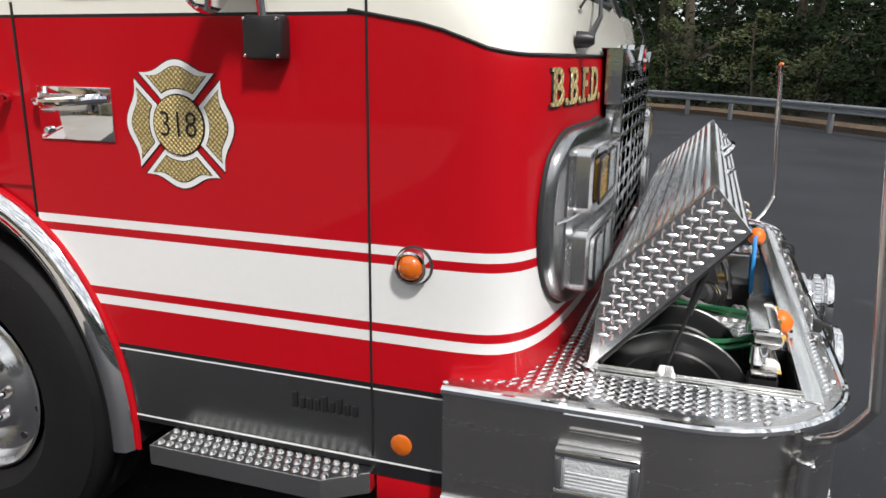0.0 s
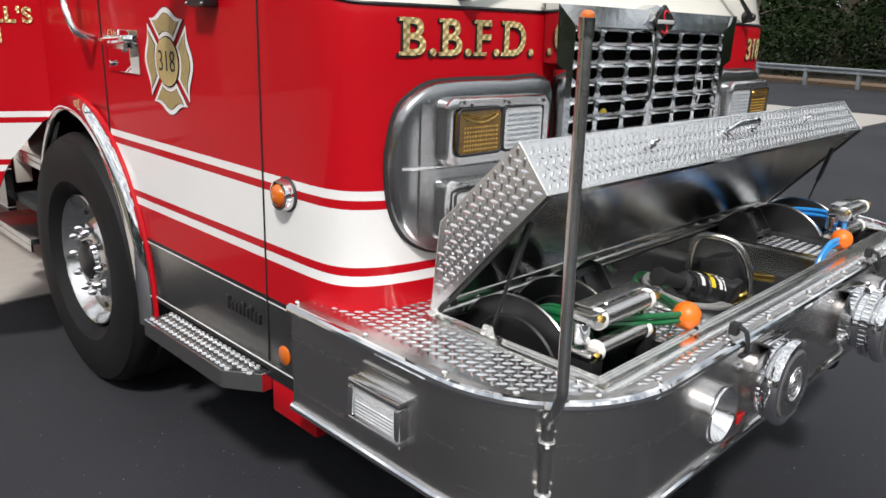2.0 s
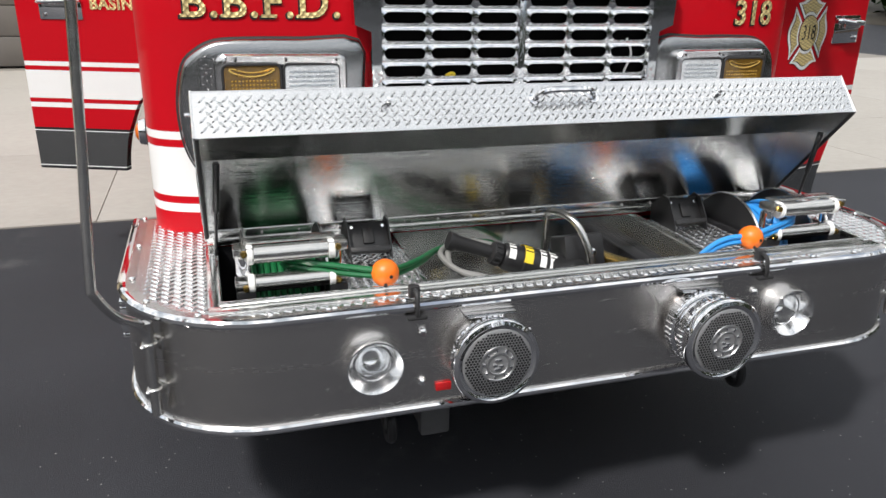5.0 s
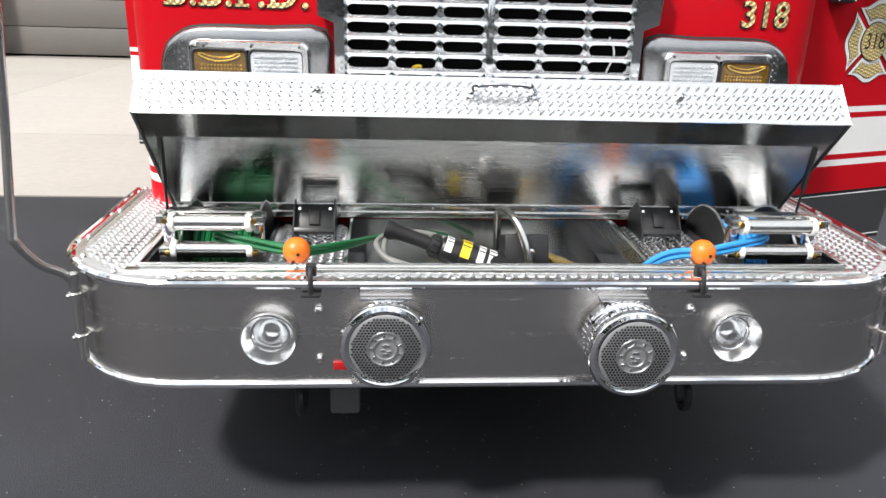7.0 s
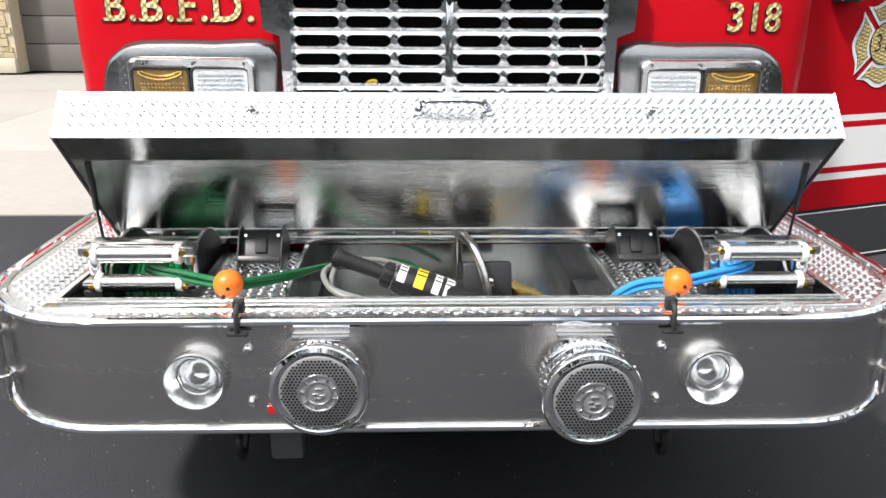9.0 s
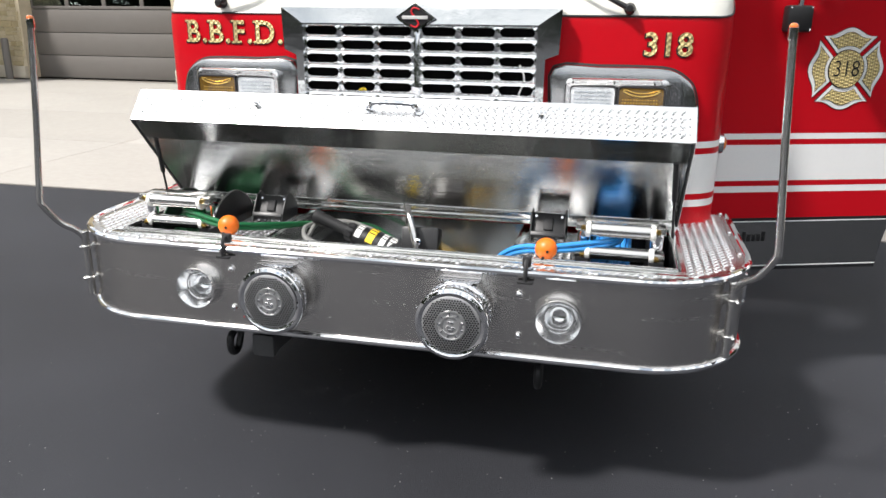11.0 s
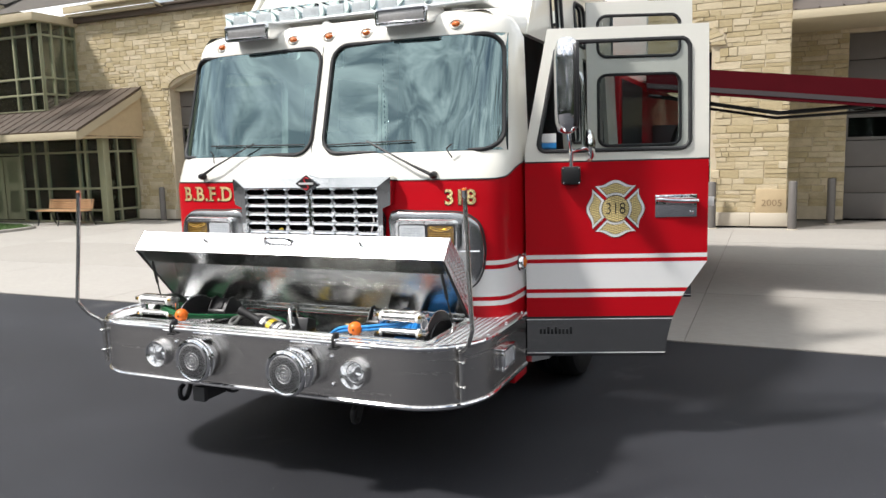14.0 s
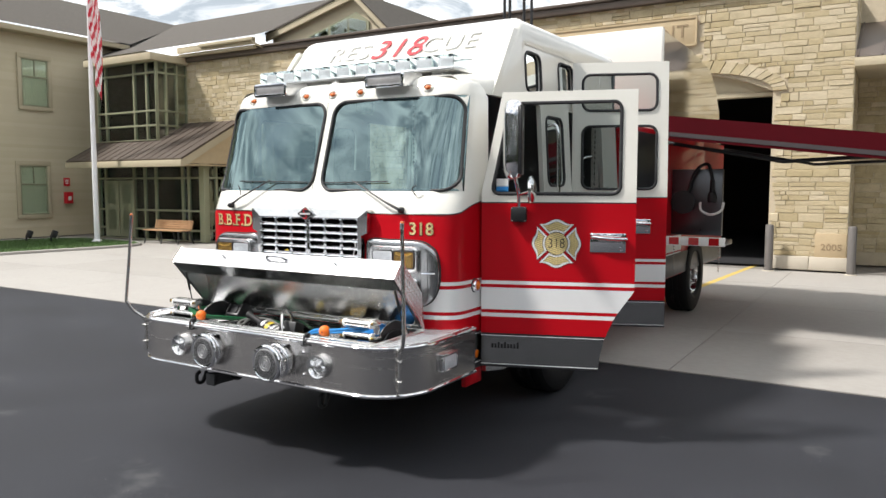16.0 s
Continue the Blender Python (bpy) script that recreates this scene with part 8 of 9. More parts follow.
for y in (1.3, 1.85):
    bm = bmesh.new()
    for k in range(9):
        tube(bm, [(-5.45 + 0.008 * math.cos(q), y + 0.008 * math.sin(q), 1.08 - k * 0.035 - 0.015 * (1 + math.sin(q * 0.5))) for q in [j * math.tau / 10 for j in range(10)]], 0.005, 5, closed=True)
    part("safety_chain", bm, CHROME, tb, "bright chain")

# ---------------------------------------------------------------- bollards, bench, flag, lawn
def bollard(x, y, top=1.0):
    b = thing("bollard", "brown-grey painted steel bollard beside the bay", "bollard", (x, y, 0.012), group="bollards by the bays")
    bm = bmesh.new()
    lathe(bm, (0, 0, 0), (0, 0, 1), [(0, 0.085), (top - 0.03, 0.085), (top - 0.01, 0.075), (top, 0.05), (top + 0.005, 0)], 20)
    part("post", bm, DOORGREY, b)
    bm = bmesh.new()
    lathe(bm, (0, 0, 0), (0, 0, 1), [(0.0, 0.12), (0.012, 0.12), (0.02, 0.09)], 20)
    part("base_ring", bm, CASTSTONE, b)


for x, y in ((-13.1, 1.40), (-13.1, 2.96), (-14.4, 3.75), (-13.1, -13.85), (-13.1, -8.9), (-13.1, -3.4)):
    bollard(x, y)

bench = thing("park_bench", "wooden slatted park bench with black iron legs", "bench", (-11.6, -16.05, 0.012))
for k in range(4):
    bm = bmesh.new()
    box(bm, (-0.12 + k * 0.11, -0.88, 0.41), (-0.03 + k * 0.11, 0.88, 0.445), 0.006)
    part("seat_slat", bm, BENCHWOOD, bench)
for k in range(4):
    bm = bmesh.new()
    box(bm, (-0.19 - k * 0.02, -0.88, 0.46 + k * 0.07), (-0.155 - k * 0.02, 0.88, 0.522 + k * 0.07), 0.006)
    part("back_slat", bm, BENCHWOOD, bench)
for y in (-0.8, 0.0, 0.8):
    bm = bmesh.new()
    tube(bm, smoothline([(0.32, y, 0.0), (0.27, y, 0.15), (0.29, y, 0.4), (0.0, y, 0.40), (-0.14, y, 0.40), (-0.2, y, 0.58), (-0.24, y, 0.75)], 4), 0.02, 6)
    tube(bm, smoothline([(-0.3, y, 0.0), (-0.2, y, 0.2), (-0.14, y, 0.4)], 4), 0.02, 6)
    part("iron_frame", bm, INK, bench, "black cast iron frame")

# lawn with kerb, on which the flagpole stands
bm = bmesh.new()
lawn_line = smoothline([(-2.5, -17.0, 0), (-7.0, -16.35, 0), (-9.5, -15.95, 0), (-10.6, -16.2, 0), (-11.1, -17.4, 0), (-11.0, -20.2, 0), (-9.5, -21.0, 0), (-2.5, -21.2, 0)], 5, True)
bm.faces.new([bm.verts.new((p.x, p.y, 0.07)) for p in lawn_line])
tagged(part("lawn", bm, GRASS, smooth=False), "small green lawn round the flagpole", "lawn", kind="structure")
rnd = random.Random(11)
verts, faces = [], []
from_x, to_x = -11.1, -5.5
for k in range(12000):
    x, y = rnd.uniform(from_x, to_x), rnd.uniform(-21.0, -16.0)
    lo = -16.05 - 0.16 * max(0.0, x + 9.5)
    if y > lo or y < -20.8 or (x < -10.6 and (y > -16.6 or y < -20.0)):
        continue
    a, h, w = rnd.uniform(0, math.tau), rnd.uniform(0.03, 0.075), 0.006
    k0 = len(verts)
    dx, dy = math.cos(a) * w, math.sin(a) * w
    verts += [(x - dx, y - dy, 0.068), (x + dx, y + dy, 0.068), (x + rnd.uniform(-0.02, 0.02), y + rnd.uniform(-0.02, 0.02), 0.068 + h)]
    faces.append((k0, k0 + 1, k0 + 2))
tagged(raw_part("grass", verts, faces, GRASS, kind="stuff"), "short mown grass", "grass")
bm = bmesh.new()
tube(bm, [(p.x, p.y, 0.035) for p in lawn_line], 0.06, 6, closed=True)
tagged(part("lawn_kerb", bm, CONCRETE), "rounded pale concrete lawn kerb", "kerb", kind="structure")

pole = thing("flagpole", "tall white tapered flagpole on the lawn", "flagpole", (-10.45, -18.05, 0.07))
bm = bmesh.new()
lathe(bm, (0, 0, 0), (0, 0, 1), [(0, 0.16), (0.03, 0.16), (0.06, 0.11), (0.09, 0.085), (5.0, 0.07), (9.4, 0.04), (9.4, 0)], 20)
part("shaft", bm, POLEWHITE, pole)
bm = bmesh.new()
ball(bm, (0, 0, 9.46), 0.09, 16, 10)
part("finial", bm, GOLD, pole, "gold ball finial")
bm = bmesh.new()
tube(bm, [(0.09, 0.03, 1.2), (0.075, 0.03, 9.2)], 0.006, 5)
part("halyard", bm, PAPER, pole, "white halyard")

flag = thing("flag", "limp red, white and blue striped flag hanging from the pole", "flag", (-10.42, -17.87, 8.4))
bm = bmesh.new()
nu, nv = 26, 24
grid = []
for j in range(nv + 1):
    v = j / nv
    row = []
    for i in range(nu + 1):
        u = i / nu
        spread = 0.30 + 0.34 * math.sin(min(1.0, v * 1.25) * math.pi * 0.62)
        fold = math.sin(u * 15.0 + v * 3.0) * 0.07 * (0.4 + v)
        z = -3.75 * v ** 0.95 * (0.5 + 0.5 * u) - 0.25 * u
        row.append(bm.verts.new((0.05 + fold * 0.9, 0.04 + spread * u * (1 - 0.35 * v) - 0.10 * v + fold * 0.25, z)))
    grid.append(row)
for j in range(nv):
    for i in range(nu):
        f = bm.faces.new((grid[j][i], grid[j][i + 1], grid[j + 1][i + 1], grid[j + 1][i]))
        f.material_index = 2 if (j < 7 and i < 11) else int(i * 0.55 + j * 0.42) % 2
part("cloth", bm, [FLAGRED, FLAGWHITE, FLAGBLUE], flag, "striped cloth in folds")

for x, y in ((-9.35, -20.1), (-9.75, -19.4)):
    fl = thing("ground_floodlight", "small dark floodlight on the lawn", "floodlight", (x, y, 0.07), group="lawn floodlights", turn=-20)
    bm = bmesh.new()
    cyl(bm, (0, 0, 0), (0, 0, 0.14), 0.03, 10)
    part("stem", bm, INK, fl)
    bm = bmesh.new()
    box(bm, (-0.07, -0.15, 0.12), (0.07, 0.15, 0.36), 0.02, pose(0, 0, 0, 0, -22, 0))
    part("head", bm, INK, fl, "black lamp head")
    bm = bmesh.new()
    box(bm, (-0.075, -0.13, 0.14), (-0.07, 0.13, 0.34), 0.002, pose(0, 0, 0, 0, -22, 0))
    part("glass", bm, BUILDGLASS, fl, "grey glass front")

box_r = thing("alarm_box", "red alarm box on the tan siding", "alarm box", (-12.1, WING_Y + 0.01, 1.2))
bm = bmesh.new()
box(bm, (-0.14, 0.0, 0), (0.14, 0.16, 0.42), 0.02)
part("case", bm, REDINK, box_r)
bm = bmesh.new()
box(bm, (-0.06, 0.155, 0.12), (0.06, 0.17, 0.26), 0.005)
part("plate", bm, PAPER, box_r, "pale plate")
sign_r = thing("red_sign", "small red sign above the alarm box", "sign", (-12.1, WING_Y + 0.01, 1.83))
bm = bmesh.new()
box(bm, (-0.12, 0.0, 0), (0.12, 0.015, 0.3), 0.003)
part("board", bm, REDINK, sign_r)
bm = bmesh.new()
for k in range(3):
    box(bm, (-0.06, 0.015, 0.08 + 0.06 * k), (0.06, 0.018, 0.11 + 0.06 * k))
part("print", bm, PAPER, sign_r, smooth=False)

# ---------------------------------------------------------------- date stone and name panel
bm = bmesh.new()
box(bm, (WX - 0.02, 2.36, 0.28), (WX + 0.055, 2.92, 0.79), 0.006)
panel5 = spart("date_stone", bm, SANDPANEL, "smooth tan date stone")
t = words("2005", 0.19, 0.012, 1.02)
bmesh.ops.transform(t, matrix=axes((WX + 0.057, 2.655, 0.50), (0, 1, 0), (0, 0, 1)), verts=t.verts)
spart("carved_date", t, CARVED, "carved year 2005", parent=panel5, smooth=False)
bm = bmesh.new()
box(bm, (WX - 0.02, -3.4, 4.95), (WX + 0.05, -0.06, 5.56), 0.01)
pan = spart("name_panel", bm, SANDPANEL, "tan carved name panel over the bay")
bm = bmesh.new()
ring = [(-3.4, 4.95), (-0.06, 4.95), (-0.06, 5.56), (-3.4, 5.56)]
for (a, b), (c, d) in zip(ring, ring[1:] + ring[:1]):
    tube(bm, [(WX + 0.05, a, b), (WX + 0.05, c, d)], 0.03, 4)
spart("panel_frame", bm, SANDPANEL, "raised frame", parent=pan, smooth=False)
t = words("NT", 0.42, 0.02, 1.1)
bmesh.ops.transform(t, matrix=axes((WX + 0.055, -0.52, 5.25), (0, 1, 0), (0, 0, 1)), verts=t.verts)
spart("carved_letters", t, CARVED, "carved capital letters", parent=pan, smooth=False)

# ---------------------------------------------------------------- guardrail, sign and woods
rail_pts = smoothline([(6.4, 11.6, 0), (3.7, 15.8, 0), (1.45, 19.4, 0), (-1.0, 22.4, 0), (-4.4, 24.6, 0), (-9.0, 26.0, 0), (-16, 27.4, 0)], 10)
guard = thing("guardrail", "galvanised steel guardrail on posts along the lot", "guardrail", (0, 0, 0))
bm = bmesh.new()
prof = [(-0.04, 0.47), (0.04, 0.495), (0.04, 0.535), (-0.03, 0.565), (-0.03, 0.595), (0.04, 0.625), (0.04, 0.665), (-0.04, 0.69)]
strips = []
for i, p in enumerate(rail_pts):
    d = (rail_pts[min(i + 1, len(rail_pts) - 1)] - rail_pts[max(i - 1, 0)]).normalized()
    nrm2 = Vector((-d.y, d.x, 0))
    if nrm2.y > 0:
        nrm2 = -nrm2
    strips.append([bm.verts.new(p + nrm2 * (o + 0.06) + Vector((0, 0, z))) for o, z in prof])
for p, q in zip(strips, strips[1:]):
    for i in range(len(prof) - 1):
        bm.faces.new((p[i], p[i + 1], q[i + 1], q[i]))
part("rail_beam", bm, GALV, guard, "corrugated steel beam", angle=60)
dist, last, posts = 0.0, rail_pts[0], []
nextd = 0.4
for p in rail_pts[1:]:
    seg = (p - last).length
    while dist + seg >= nextd:
        posts.append(last.lerp(p, (nextd - dist) / seg))
        nextd += 1.95
    dist += seg
    last = p
for p in posts:
    bm = bmesh.new()
    box(bm, (p.x - 0.06, p.y - 0.08, 0.0), (p.x + 0.06, p.y + 0.08, 0.68), 0.01)
    part("rail_post", bm, GALV, guard, "steel post")
bm = bmesh.new()
tube(bm, [(p.x + 0.45, p.y + 0.55, 0.08) for p in rail_pts], 0.15, 6)
tagged(part("verge_edging", bm, TIMBER), "low dark timber edging behind the guardrail", "edging", kind="structure")

sg = thing("lot_sign", "small pale sign on a post behind the guardrail", "sign", (-11.8, 28.0, 0))
bm = bmesh.new()
cyl(bm, (0, 0, 0), (0, 0, 1.5), 0.03, 8)
part("post", bm, GALV, sg)
bm = bmesh.new()
box(bm, (-0.17, -0.04, 0.75), (0.17, -0.03, 1.2), 0.01)
part("board", bm, PAPER, sg, "pale board")

# bank behind the rail
rnd = random.Random(5)
bm = bmesh.new()
rows = []
for i, p in enumerate(rail_pts[::3] + [Vector((-60, 40, 0))]):
    row = []
    for k, dd in enumerate((0.9, 3, 7, 14, 40)):
        q = p + Vector((0.55, 0.83, 0)) * dd
        row.append(bm.verts.new((q.x, q.y, 0.02 + (0, 0.15, 0.5, 1.3, 4.0)[k] + rnd.uniform(-0.05, 0.1) * k)))
    rows.append(row)
for p, q in zip(rows, rows[1:]):
    for k in range(4):
        bm.faces.new((p[k], p[k + 1], q[k + 1], q[k]))
tagged(part("wooded_bank", bm, UNDERBRUSH), "brown leaf-littered wooded bank", "bank", kind="structure")


def leaf_cloud(rnd, blobs, count, size, verts, faces):
    """Small bent leaves scattered through soft blobs (centre, radii)."""
    for _ in range(count):
        c, r = blobs[rnd.randrange(len(blobs))]
        while True:
            d = Vector((rnd.uniform(-1, 1), rnd.uniform(-1, 1), rnd.uniform(-1, 1)))
            if 0.25 < d.length < 1:
                break
        p = Vector(c) + Vector((d.x * r[0], d.y * r[1], d.z * r[2]))
        a = Vector((rnd.gauss(0, 1), rnd.gauss(0, 1), rnd.gauss(0, 0.6))).normalized()
        b = a.orthogonal().normalized()
        s1 = size * rnd.uniform(0.6, 1.5)
        k = len(verts)
        verts += [p - a * s1, p + b * s1 * 0.45, p + a * s1, p - b * s1 * 0.45]
        faces.append((k, k + 1, k + 2, k + 3))


def tree(x, y, z, h, seed, lit=False, spread=2.4, low=0.35, leaves=2300):
    rnd = random.Random(seed)
    t = thing("tree", "tall woodland tree behind the guardrail, leaves toned dark for shade" if not lit else "yellow-green young tree at the wood's edge", "tree", (x, y, z), group="trees behind the guardrail")
    bm = bmesh.new()
    lean = Vector((rnd.uniform(-0.4, 0.4), rnd.uniform(-0.4, 0.4), 0))
    r0 = 0.028 * h * rnd.uniform(0.6, 0.9)
    line = [Vector((0, 0, -0.3)), Vector((0.05, 0, h * 0.2)) + lean * 0.2, Vector((0, 0.05, h * 0.45)) + lean * 0.5, lean * 0.8 + Vector((0, 0, h * 0.7)), lean + Vector((0, 0, h * 0.95))]
    sm = smoothline(line, 4)
    tube(bm, sm, [r0 * (1.15 - 1.05 * i / (len(sm) - 1)) for i in range(len(sm))], 8)
    blobs = []
    for k in range(11):
        f = low + (0.95 - low) * k / 10
        base = sm[int(f * (len(sm) - 1))]
        a = rnd.uniform(0, math.tau)
        L = spread * (1.15 - 0.7 * f) * rnd.uniform(0.6, 1.1)
        tip = base + Vector((math.cos(a) * L, math.sin(a) * L, L * rnd.uniform(0.1, 0.5)))
        mid = base.lerp(tip, 0.5) + Vector((0, 0, 0.15))
        tube(bm, [base, mid, tip], [r0 * 0.35, r0 * 0.22, r0 * 0.06], 5)
        blobs.append((tip, (L * 0.55, L * 0.55, L * 0.4)))
        blobs.append((mid, (L * 0.45, L * 0.45, L * 0.35)))
    part("trunk", bm, BARK, t, "grey-brown trunk and limbs")
    verts, faces = [], []
    leaf_cloud(rnd, blobs, leaves, 0.085 if not lit else 0.06, verts, faces)
    raw_part("crown", verts, faces, LEAFLIT if lit else LEAFSHADE, t, "dense green foliage coloured dark for shade" if not lit else "sunlit yellow-green foliage")
    return t


rnd = random.Random(21)
spots = [(9.0, 15.0), (6.6, 18.6), (8.6, 21.0), (4.7, 21.4), (6.3, 25.2), (2.3, 23.6), (3.6, 27.6), (-0.2, 26.6), (1.0, 30.6), (-3.2, 28.2), (-2.2, 32.5), (-6.4, 29.0), (-6.0, 33.6), (-9.8, 30.2), (-10.5, 35.0), (-13.6, 31.0), (-15.5, 36.0), (-18.0, 31.5), (-22, 34), (11.5, 12.0), (13.0, 16.5), (-26, 31), (-30, 36)]
for k, (x, y) in enumerate(spots):
    tree(x + rnd.uniform(-0.5, 0.5), y + rnd.uniform(-0.5, 0.5), 0.3, rnd.uniform(8.5, 13), 100 + k, low=0.12, spread=rnd.uniform(2.2, 3.2), leaves=5200)
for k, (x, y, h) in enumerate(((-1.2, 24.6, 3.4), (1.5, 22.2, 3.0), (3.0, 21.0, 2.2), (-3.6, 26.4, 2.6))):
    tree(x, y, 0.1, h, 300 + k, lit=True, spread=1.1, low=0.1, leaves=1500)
rnd = random.Random(77)
verts, faces, blobs = [], [], []
for i in range(70):
    p = rail_pts[rnd.randrange(len(rail_pts))]
    dd = rnd.uniform(2.0, 9.0)
    q = p + Vector((0.55, 0.83, 0)) * dd
    blobs.append(((q.x, q.y, rnd.uniform(0.3, 2.2)), (1.4, 1.4, 0.9)))
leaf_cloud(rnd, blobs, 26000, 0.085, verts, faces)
tagged(raw_part("undergrowth", verts, faces, LEAFSHADE, kind="stuff"), "tangled undergrowth below the trees, coloured dark for shade", "undergrowth")
# far woods all round the lot
verts, faces, blobs = [], [], []
for i in range(150):
    a = radians(-100 + 235 * i / 150)
    if i % 2:
        a += 0.02
    R = rnd.uniform(46, 62)
    x, y = 2 + R * math.cos(a), R * math.sin(a)
    for z, w in ((2.0, 4.5), (6.0, 4.2), (10.0, 3.6), (13.5, 2.6)):
        blobs.append(((x, y, z + rnd.uniform(-1, 1.5)), (w, w, 2.6)))
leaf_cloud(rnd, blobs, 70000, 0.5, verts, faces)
tagged(raw_part("far_woods", verts, faces, LEAFSHADE, kind="stuff"), "green woods round the lot, coloured dark for shade", "woods")

# ---------------------------------------------------------------- concrete slabs
rnd = random.Random(2)
xs = [-3.18, -5.6, -8.2, -10.8, -13.38]
ys = [-31.0 + 3.65 * k for k in range(14)]
bm = bmesh.new()
box(bm, (-0.5, -0.5, -0.5), (0.5, 0.5, 0.5), 0.003, seg=1)
bmesh.ops.recalc_face_normals(bm, faces=bm.faces)
slab_mesh = bpy.data.meshes.new("slab")
bm.to_mesh(slab_mesh)
bm.free()
slab_mesh.materials.append(CONCRETE)
for x1, x0 in zip(xs, xs[1:]):
    for y0, y1 in zip(ys, ys[1:]):
        s = new("slab", slab_mesh)
        s.parent = apron
        s.location = ((x0 + x1) / 2, (y0 + y1) / 2, 0.0)
        s.scale = (x1 - x0 - 0.008, min(y1, 16.5) - y0 - 0.008, 0.024)
for a, b in BAYS[2:]:
    bm = bmesh.new()
    v = [bm.verts.new(c) for c in ((-16.0, 1.02, 0.0145), (-16.0, 1.14, 0.0145), (-6.4, 0.6, 0.0145), (-6.4, 0.48, 0.0145))]
    bm.faces.new(v)
    tagged(part("bay_line", bm, YELLOWLINE, smooth=False), "worn yellow guide line on the concrete", "road marking", kind="structure")

# ---------------------------------------------------------------- stones of the station wall
rnd = random.Random(9)
variants = []
for k in range(12):
    v, f = [], []
    j = lambda a: rnd.uniform(-a, a)
    base = [(-0.5 + j(0.02), -0.5 + j(0.07), 0), (0.5 + j(0.03), -0.5 + j(0.07), 0), (0.5 + j(0.03), 0.5 + j(0.07), 0), (-0.5 + j(0.03), 0.5 + j(0.07), 0)]
    midr = [(x * 0.985, y * 0.97, 0.6) for x, y, z in base]
    top = [(x * rnd.uniform(0.9, 0.97), y * rnd.uniform(0.8, 0.93), 1.0 + j(0.2)) for x, y, z in base]
    v = base + midr + top + [(j(0.2), j(0.15), 1.15 + j(0.2))]
    for a, b in ((0, 4), (4, 8)):
        for i in range(4):
            f.append((a + i, a + (i + 1) % 4, b + (i + 1) % 4, b + i))
    for i in range(4):
        f.append((8 + i, 8 + (i + 1) % 4, 12))
    variants.append((v, f))
stone_meshes = []
for v, f in variants:
    me = bpy.data.meshes.new("stone")
    me.from_pydata(v, [], f)
    me.materials.append(STONE)
    stone_meshes.append(me)
joined_v, joined_f = [], []
single = 0


def lay_stones(origin, along, normal, u0, u1, z0, z1, blocked, parent, near):
    """Courses of rubble stones on a wall; blocked(u, z) keeps the openings free."""
    global single
    origin, along, normal = Vector(origin), Vector(along), Vector(normal)
    z = z0
    while z < z1 - 0.03:
        h = min(rnd.choice((0.085, 0.11, 0.13, 0.16, 0.19)), z1 - z)
        u = u0
        while u < u1 - 0.02:
            w = min(rnd.uniform(1.0, 3.4) * h + 0.05, 0.5)
            if u1 - (u + w) < 0.12:
                w = u1 - u
            parts = [(z, h)]
            if h > 0.15 and rnd.random() < 0.4:
                parts = [(z, h * 0.48), (z + h * 0.48, h * 0.52)]
            for zz, hh in parts:
                uc, zc = u + w / 2, zz + hh / 2
                pts = [(u + 0.01, zz + 0.01), (u + w - 0.01, zz + 0.01), (u + 0.01, zz + hh - 0.01), (u + w - 0.01, zz + hh - 0.01), (uc, zc)]
                if any(blocked(a, b) for a, b in pts):
                    if not blocked(uc, zc) or w > 0.2:
                        for q in range(3):
                            ua = u + w * q / 3
                            if not any(blocked(ua + e * w / 3, zz + g * hh) for e in (0.06, 0.94) for g in (0.08, 0.92)):
                                c = origin + along * (ua + w / 6) + Vector((0, 0, zc))
                                k0 = len(joined_v)
                                vv, ff = variants[q]
                                for x, y, g in vv:
                                    joined_v.append(c + along * (x * (w / 3 - 0.008)) + Vector((0, 0, y * (hh - 0.009))) + normal * (g * 0.03) - Vector((WX, -6, 0)))
                                joined_f.extend([tuple(k0 + i for i in g) for g in ff])
                    continue
                d = rnd.uniform(0.008, 0.024)
                k = rnd.randrange(12)
                sx, sy = w - 0.006, hh - 0.006
                c = origin + along * uc + Vector((0, 0, zc))
                if near(uc, zc) and single < 295:
                    s = new("stone", stone_meshes[k])
                    s.parent = parent
                    m = axes(c, along, (0, 0, 1)) @ Matrix.Diagonal((sx, sy, d, 1))
                    if along.cross(Vector((0, 0, 1))).dot(normal) < 0:
                        m = axes(c, -along, (0, 0, 1)) @ Matrix.Diagonal((sx, sy, d, 1))
                    s.matrix_basis = Matrix.Translation((-WX, 6, 0)) @ m
                    single += 1
                else:
                    k0 = len(joined_v)
                    vv, ff = variants[k]
                    for x, y, q in vv:
                        joined_v.append(c + along * (x * sx) + Vector((0, 0, y * sy)) + normal * (q * d) - Vector((WX, -6, 0)))
                    joined_f.extend([tuple(k0 + i for i in q) for q in ff])
            u += w
        z += h


def wall_blocked(u, z):
    for a, b in BAYS:
        r = 0.27
        if a - 0.02 < u < b + 0.02 and z < SPRING:
            return True
        if a - r < u < b + r and SPRING - 0.02 <= z < SPRING + RISE + r:
            q = (u - (a + b) / 2) / ((b - a) / 2 + r)
            if z < SPRING + (RISE + r) * math.sqrt(max(0, 1 - q * q)):
                return True
    if 2.45 < u < 3.2 and z < 0.72:
        return True
    if -3.45 < u < -0.02 and 4.8 < z < 5.5:
        return True
    if u < -13.95 and z < 2.9 or u < -15.0 and z < 3.4:
        return True
    return False


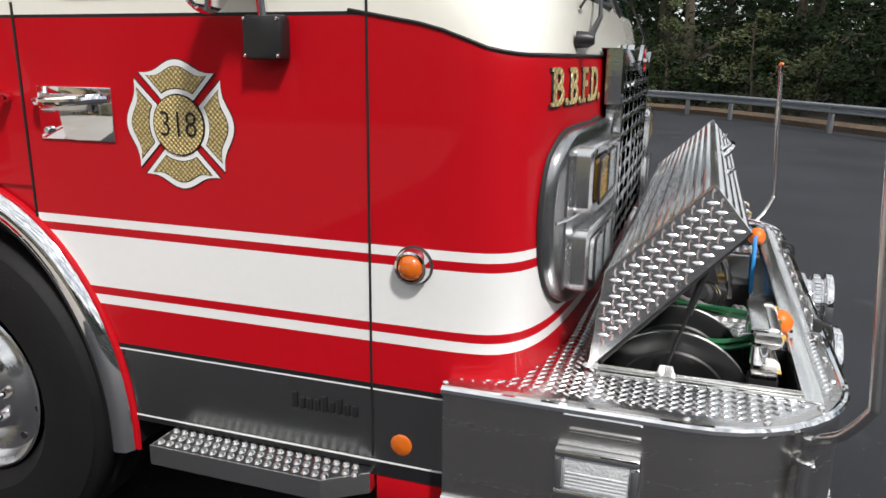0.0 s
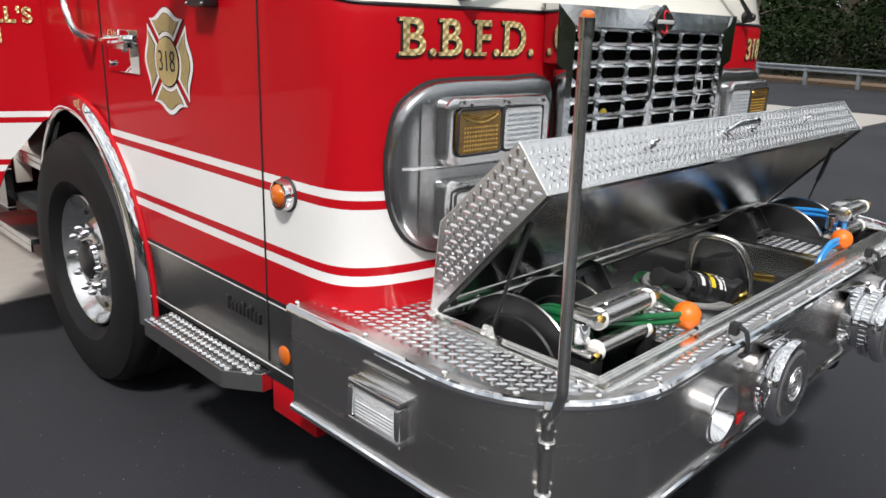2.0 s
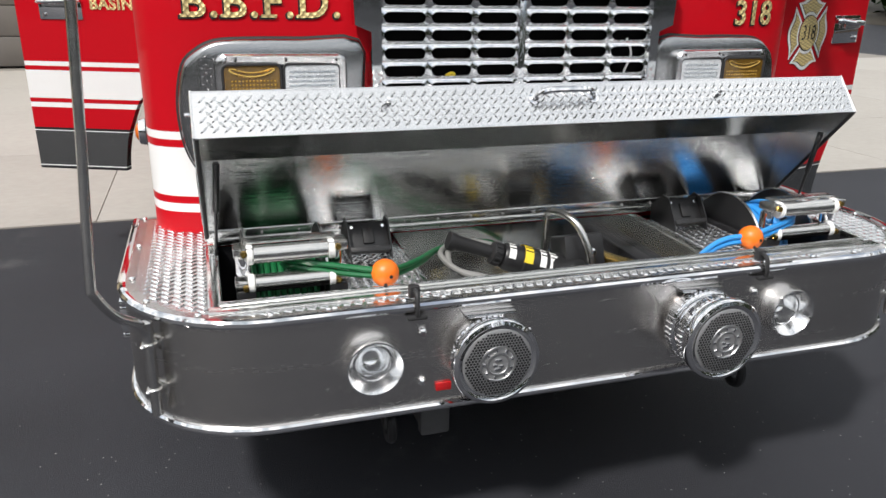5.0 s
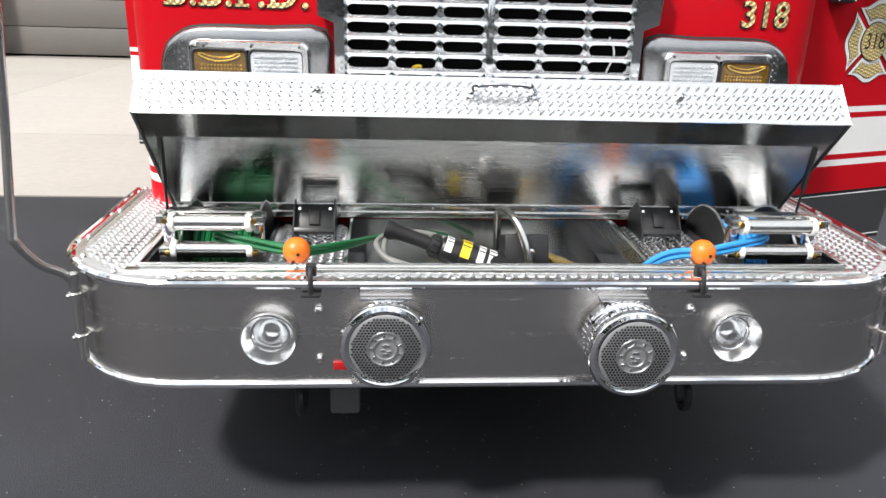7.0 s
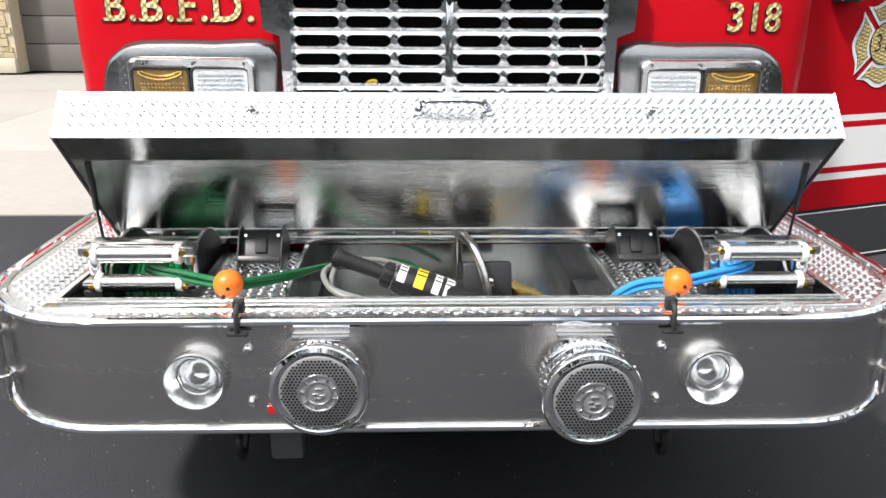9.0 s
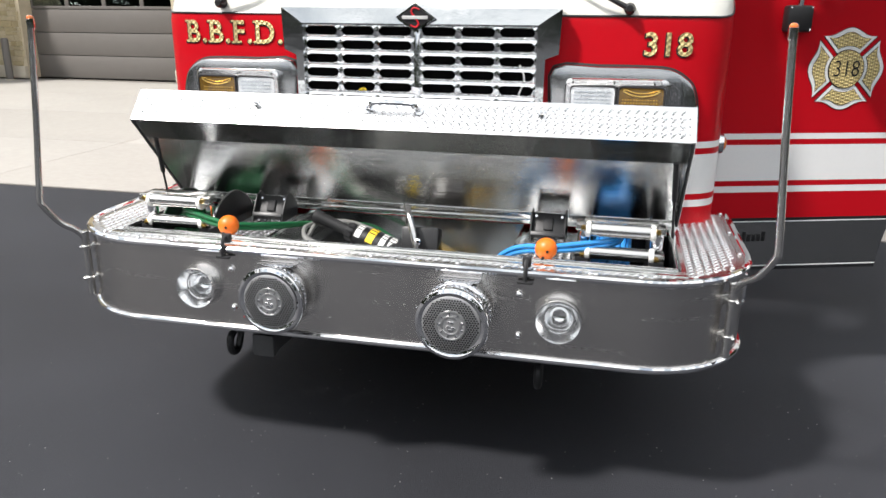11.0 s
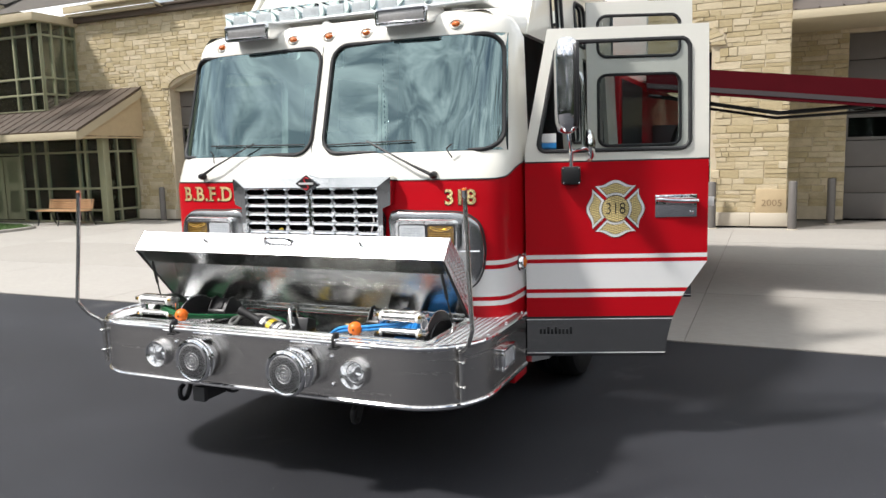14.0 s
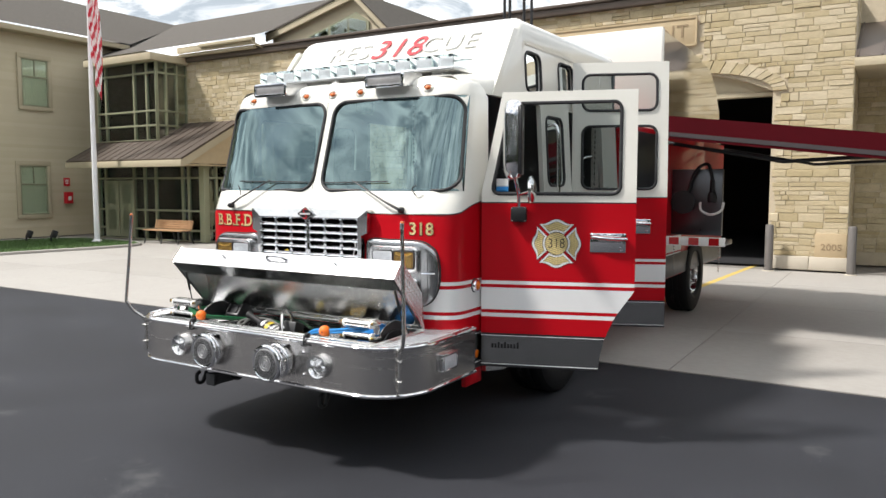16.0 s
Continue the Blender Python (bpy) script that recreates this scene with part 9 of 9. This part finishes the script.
lay_stones((WX - 0.02, 0, 0), (0, 1, 0), (1, 0, 0), WALL_Y0, WALL_Y1, 0.30, WALL_TOP, wall_blocked, stone_wall, lambda u, z: u > 0.9)
lay_stones((0, WALL_Y1 - 0.02, 0), (-1, 0, 0), (0, 1, 0), -WX, -WX + 1.8, 0.30, WALL_TOP, lambda u, z: 4.38 < z < 4.66, side_wall, lambda u, z: False)
lay_stones((WX - 1.8, 0, 0), (0, 1, 0), (1, 0, 0), WALL_Y1, 4.05, 0.30, 4.4, lambda u, z: False, side_wall, lambda u, z: False)
raw_part("stone_rest", joined_v, joined_f, STONE_J, stone_wall, "tan rubble stones", kind="stuff")
# arch stones
for a, b in BAYS:
    n = 26
    for k in range(n):
        t0, t1 = math.pi * (k + 0.04) / n, math.pi * (k + 0.96) / n
        bm = bmesh.new()
        cy, rw = (a + b) / 2, (b - a) / 2
        q = []
        for t, r in ((t0, 0.0), (t0, 0.27 + rnd.uniform(-0.02, 0.03)), (t1, 0.27 + rnd.uniform(-0.02, 0.03)), (t1, 0.0)):
            q.append((cy - (rw + r) * math.cos(t), SPRING + (RISE + r) * math.sin(t)))
        prism(bm, q, 0.06 + rnd.uniform(0, 0.02), axes((WX - 0.02, 0, 0), (0, 1, 0), (0, 0, 1)))
        spart("arch_stone", bm, STONE, parent=stone_wall, smooth=False)
# cast base course
edges2 = [WALL_Y0 + 2.3] + [e for bay in BAYS for e in bay] + [WALL_Y1 + 0.06]
for a, b in zip(edges2[::2], edges2[1::2]):
    y = a
    while y < b - 0.05:
        w = min(0.78, b - y)
        bm = bmesh.new()
        box(bm, (WX - 0.05, y + 0.004, 0.012), (WX + 0.085, y + w - 0.004, 0.295), 0.012)
        spart("base_block", bm, CASTSTONE, parent=stone_wall)
        y += w
bm = bmesh.new()
box(bm, (WX - 1.8, WALL_Y1 - 0.05, 0.012), (WX - 0.05, WALL_Y1 + 0.06, 0.295), 0.012)
spart("base_block", bm, CASTSTONE, parent=stone_wall)
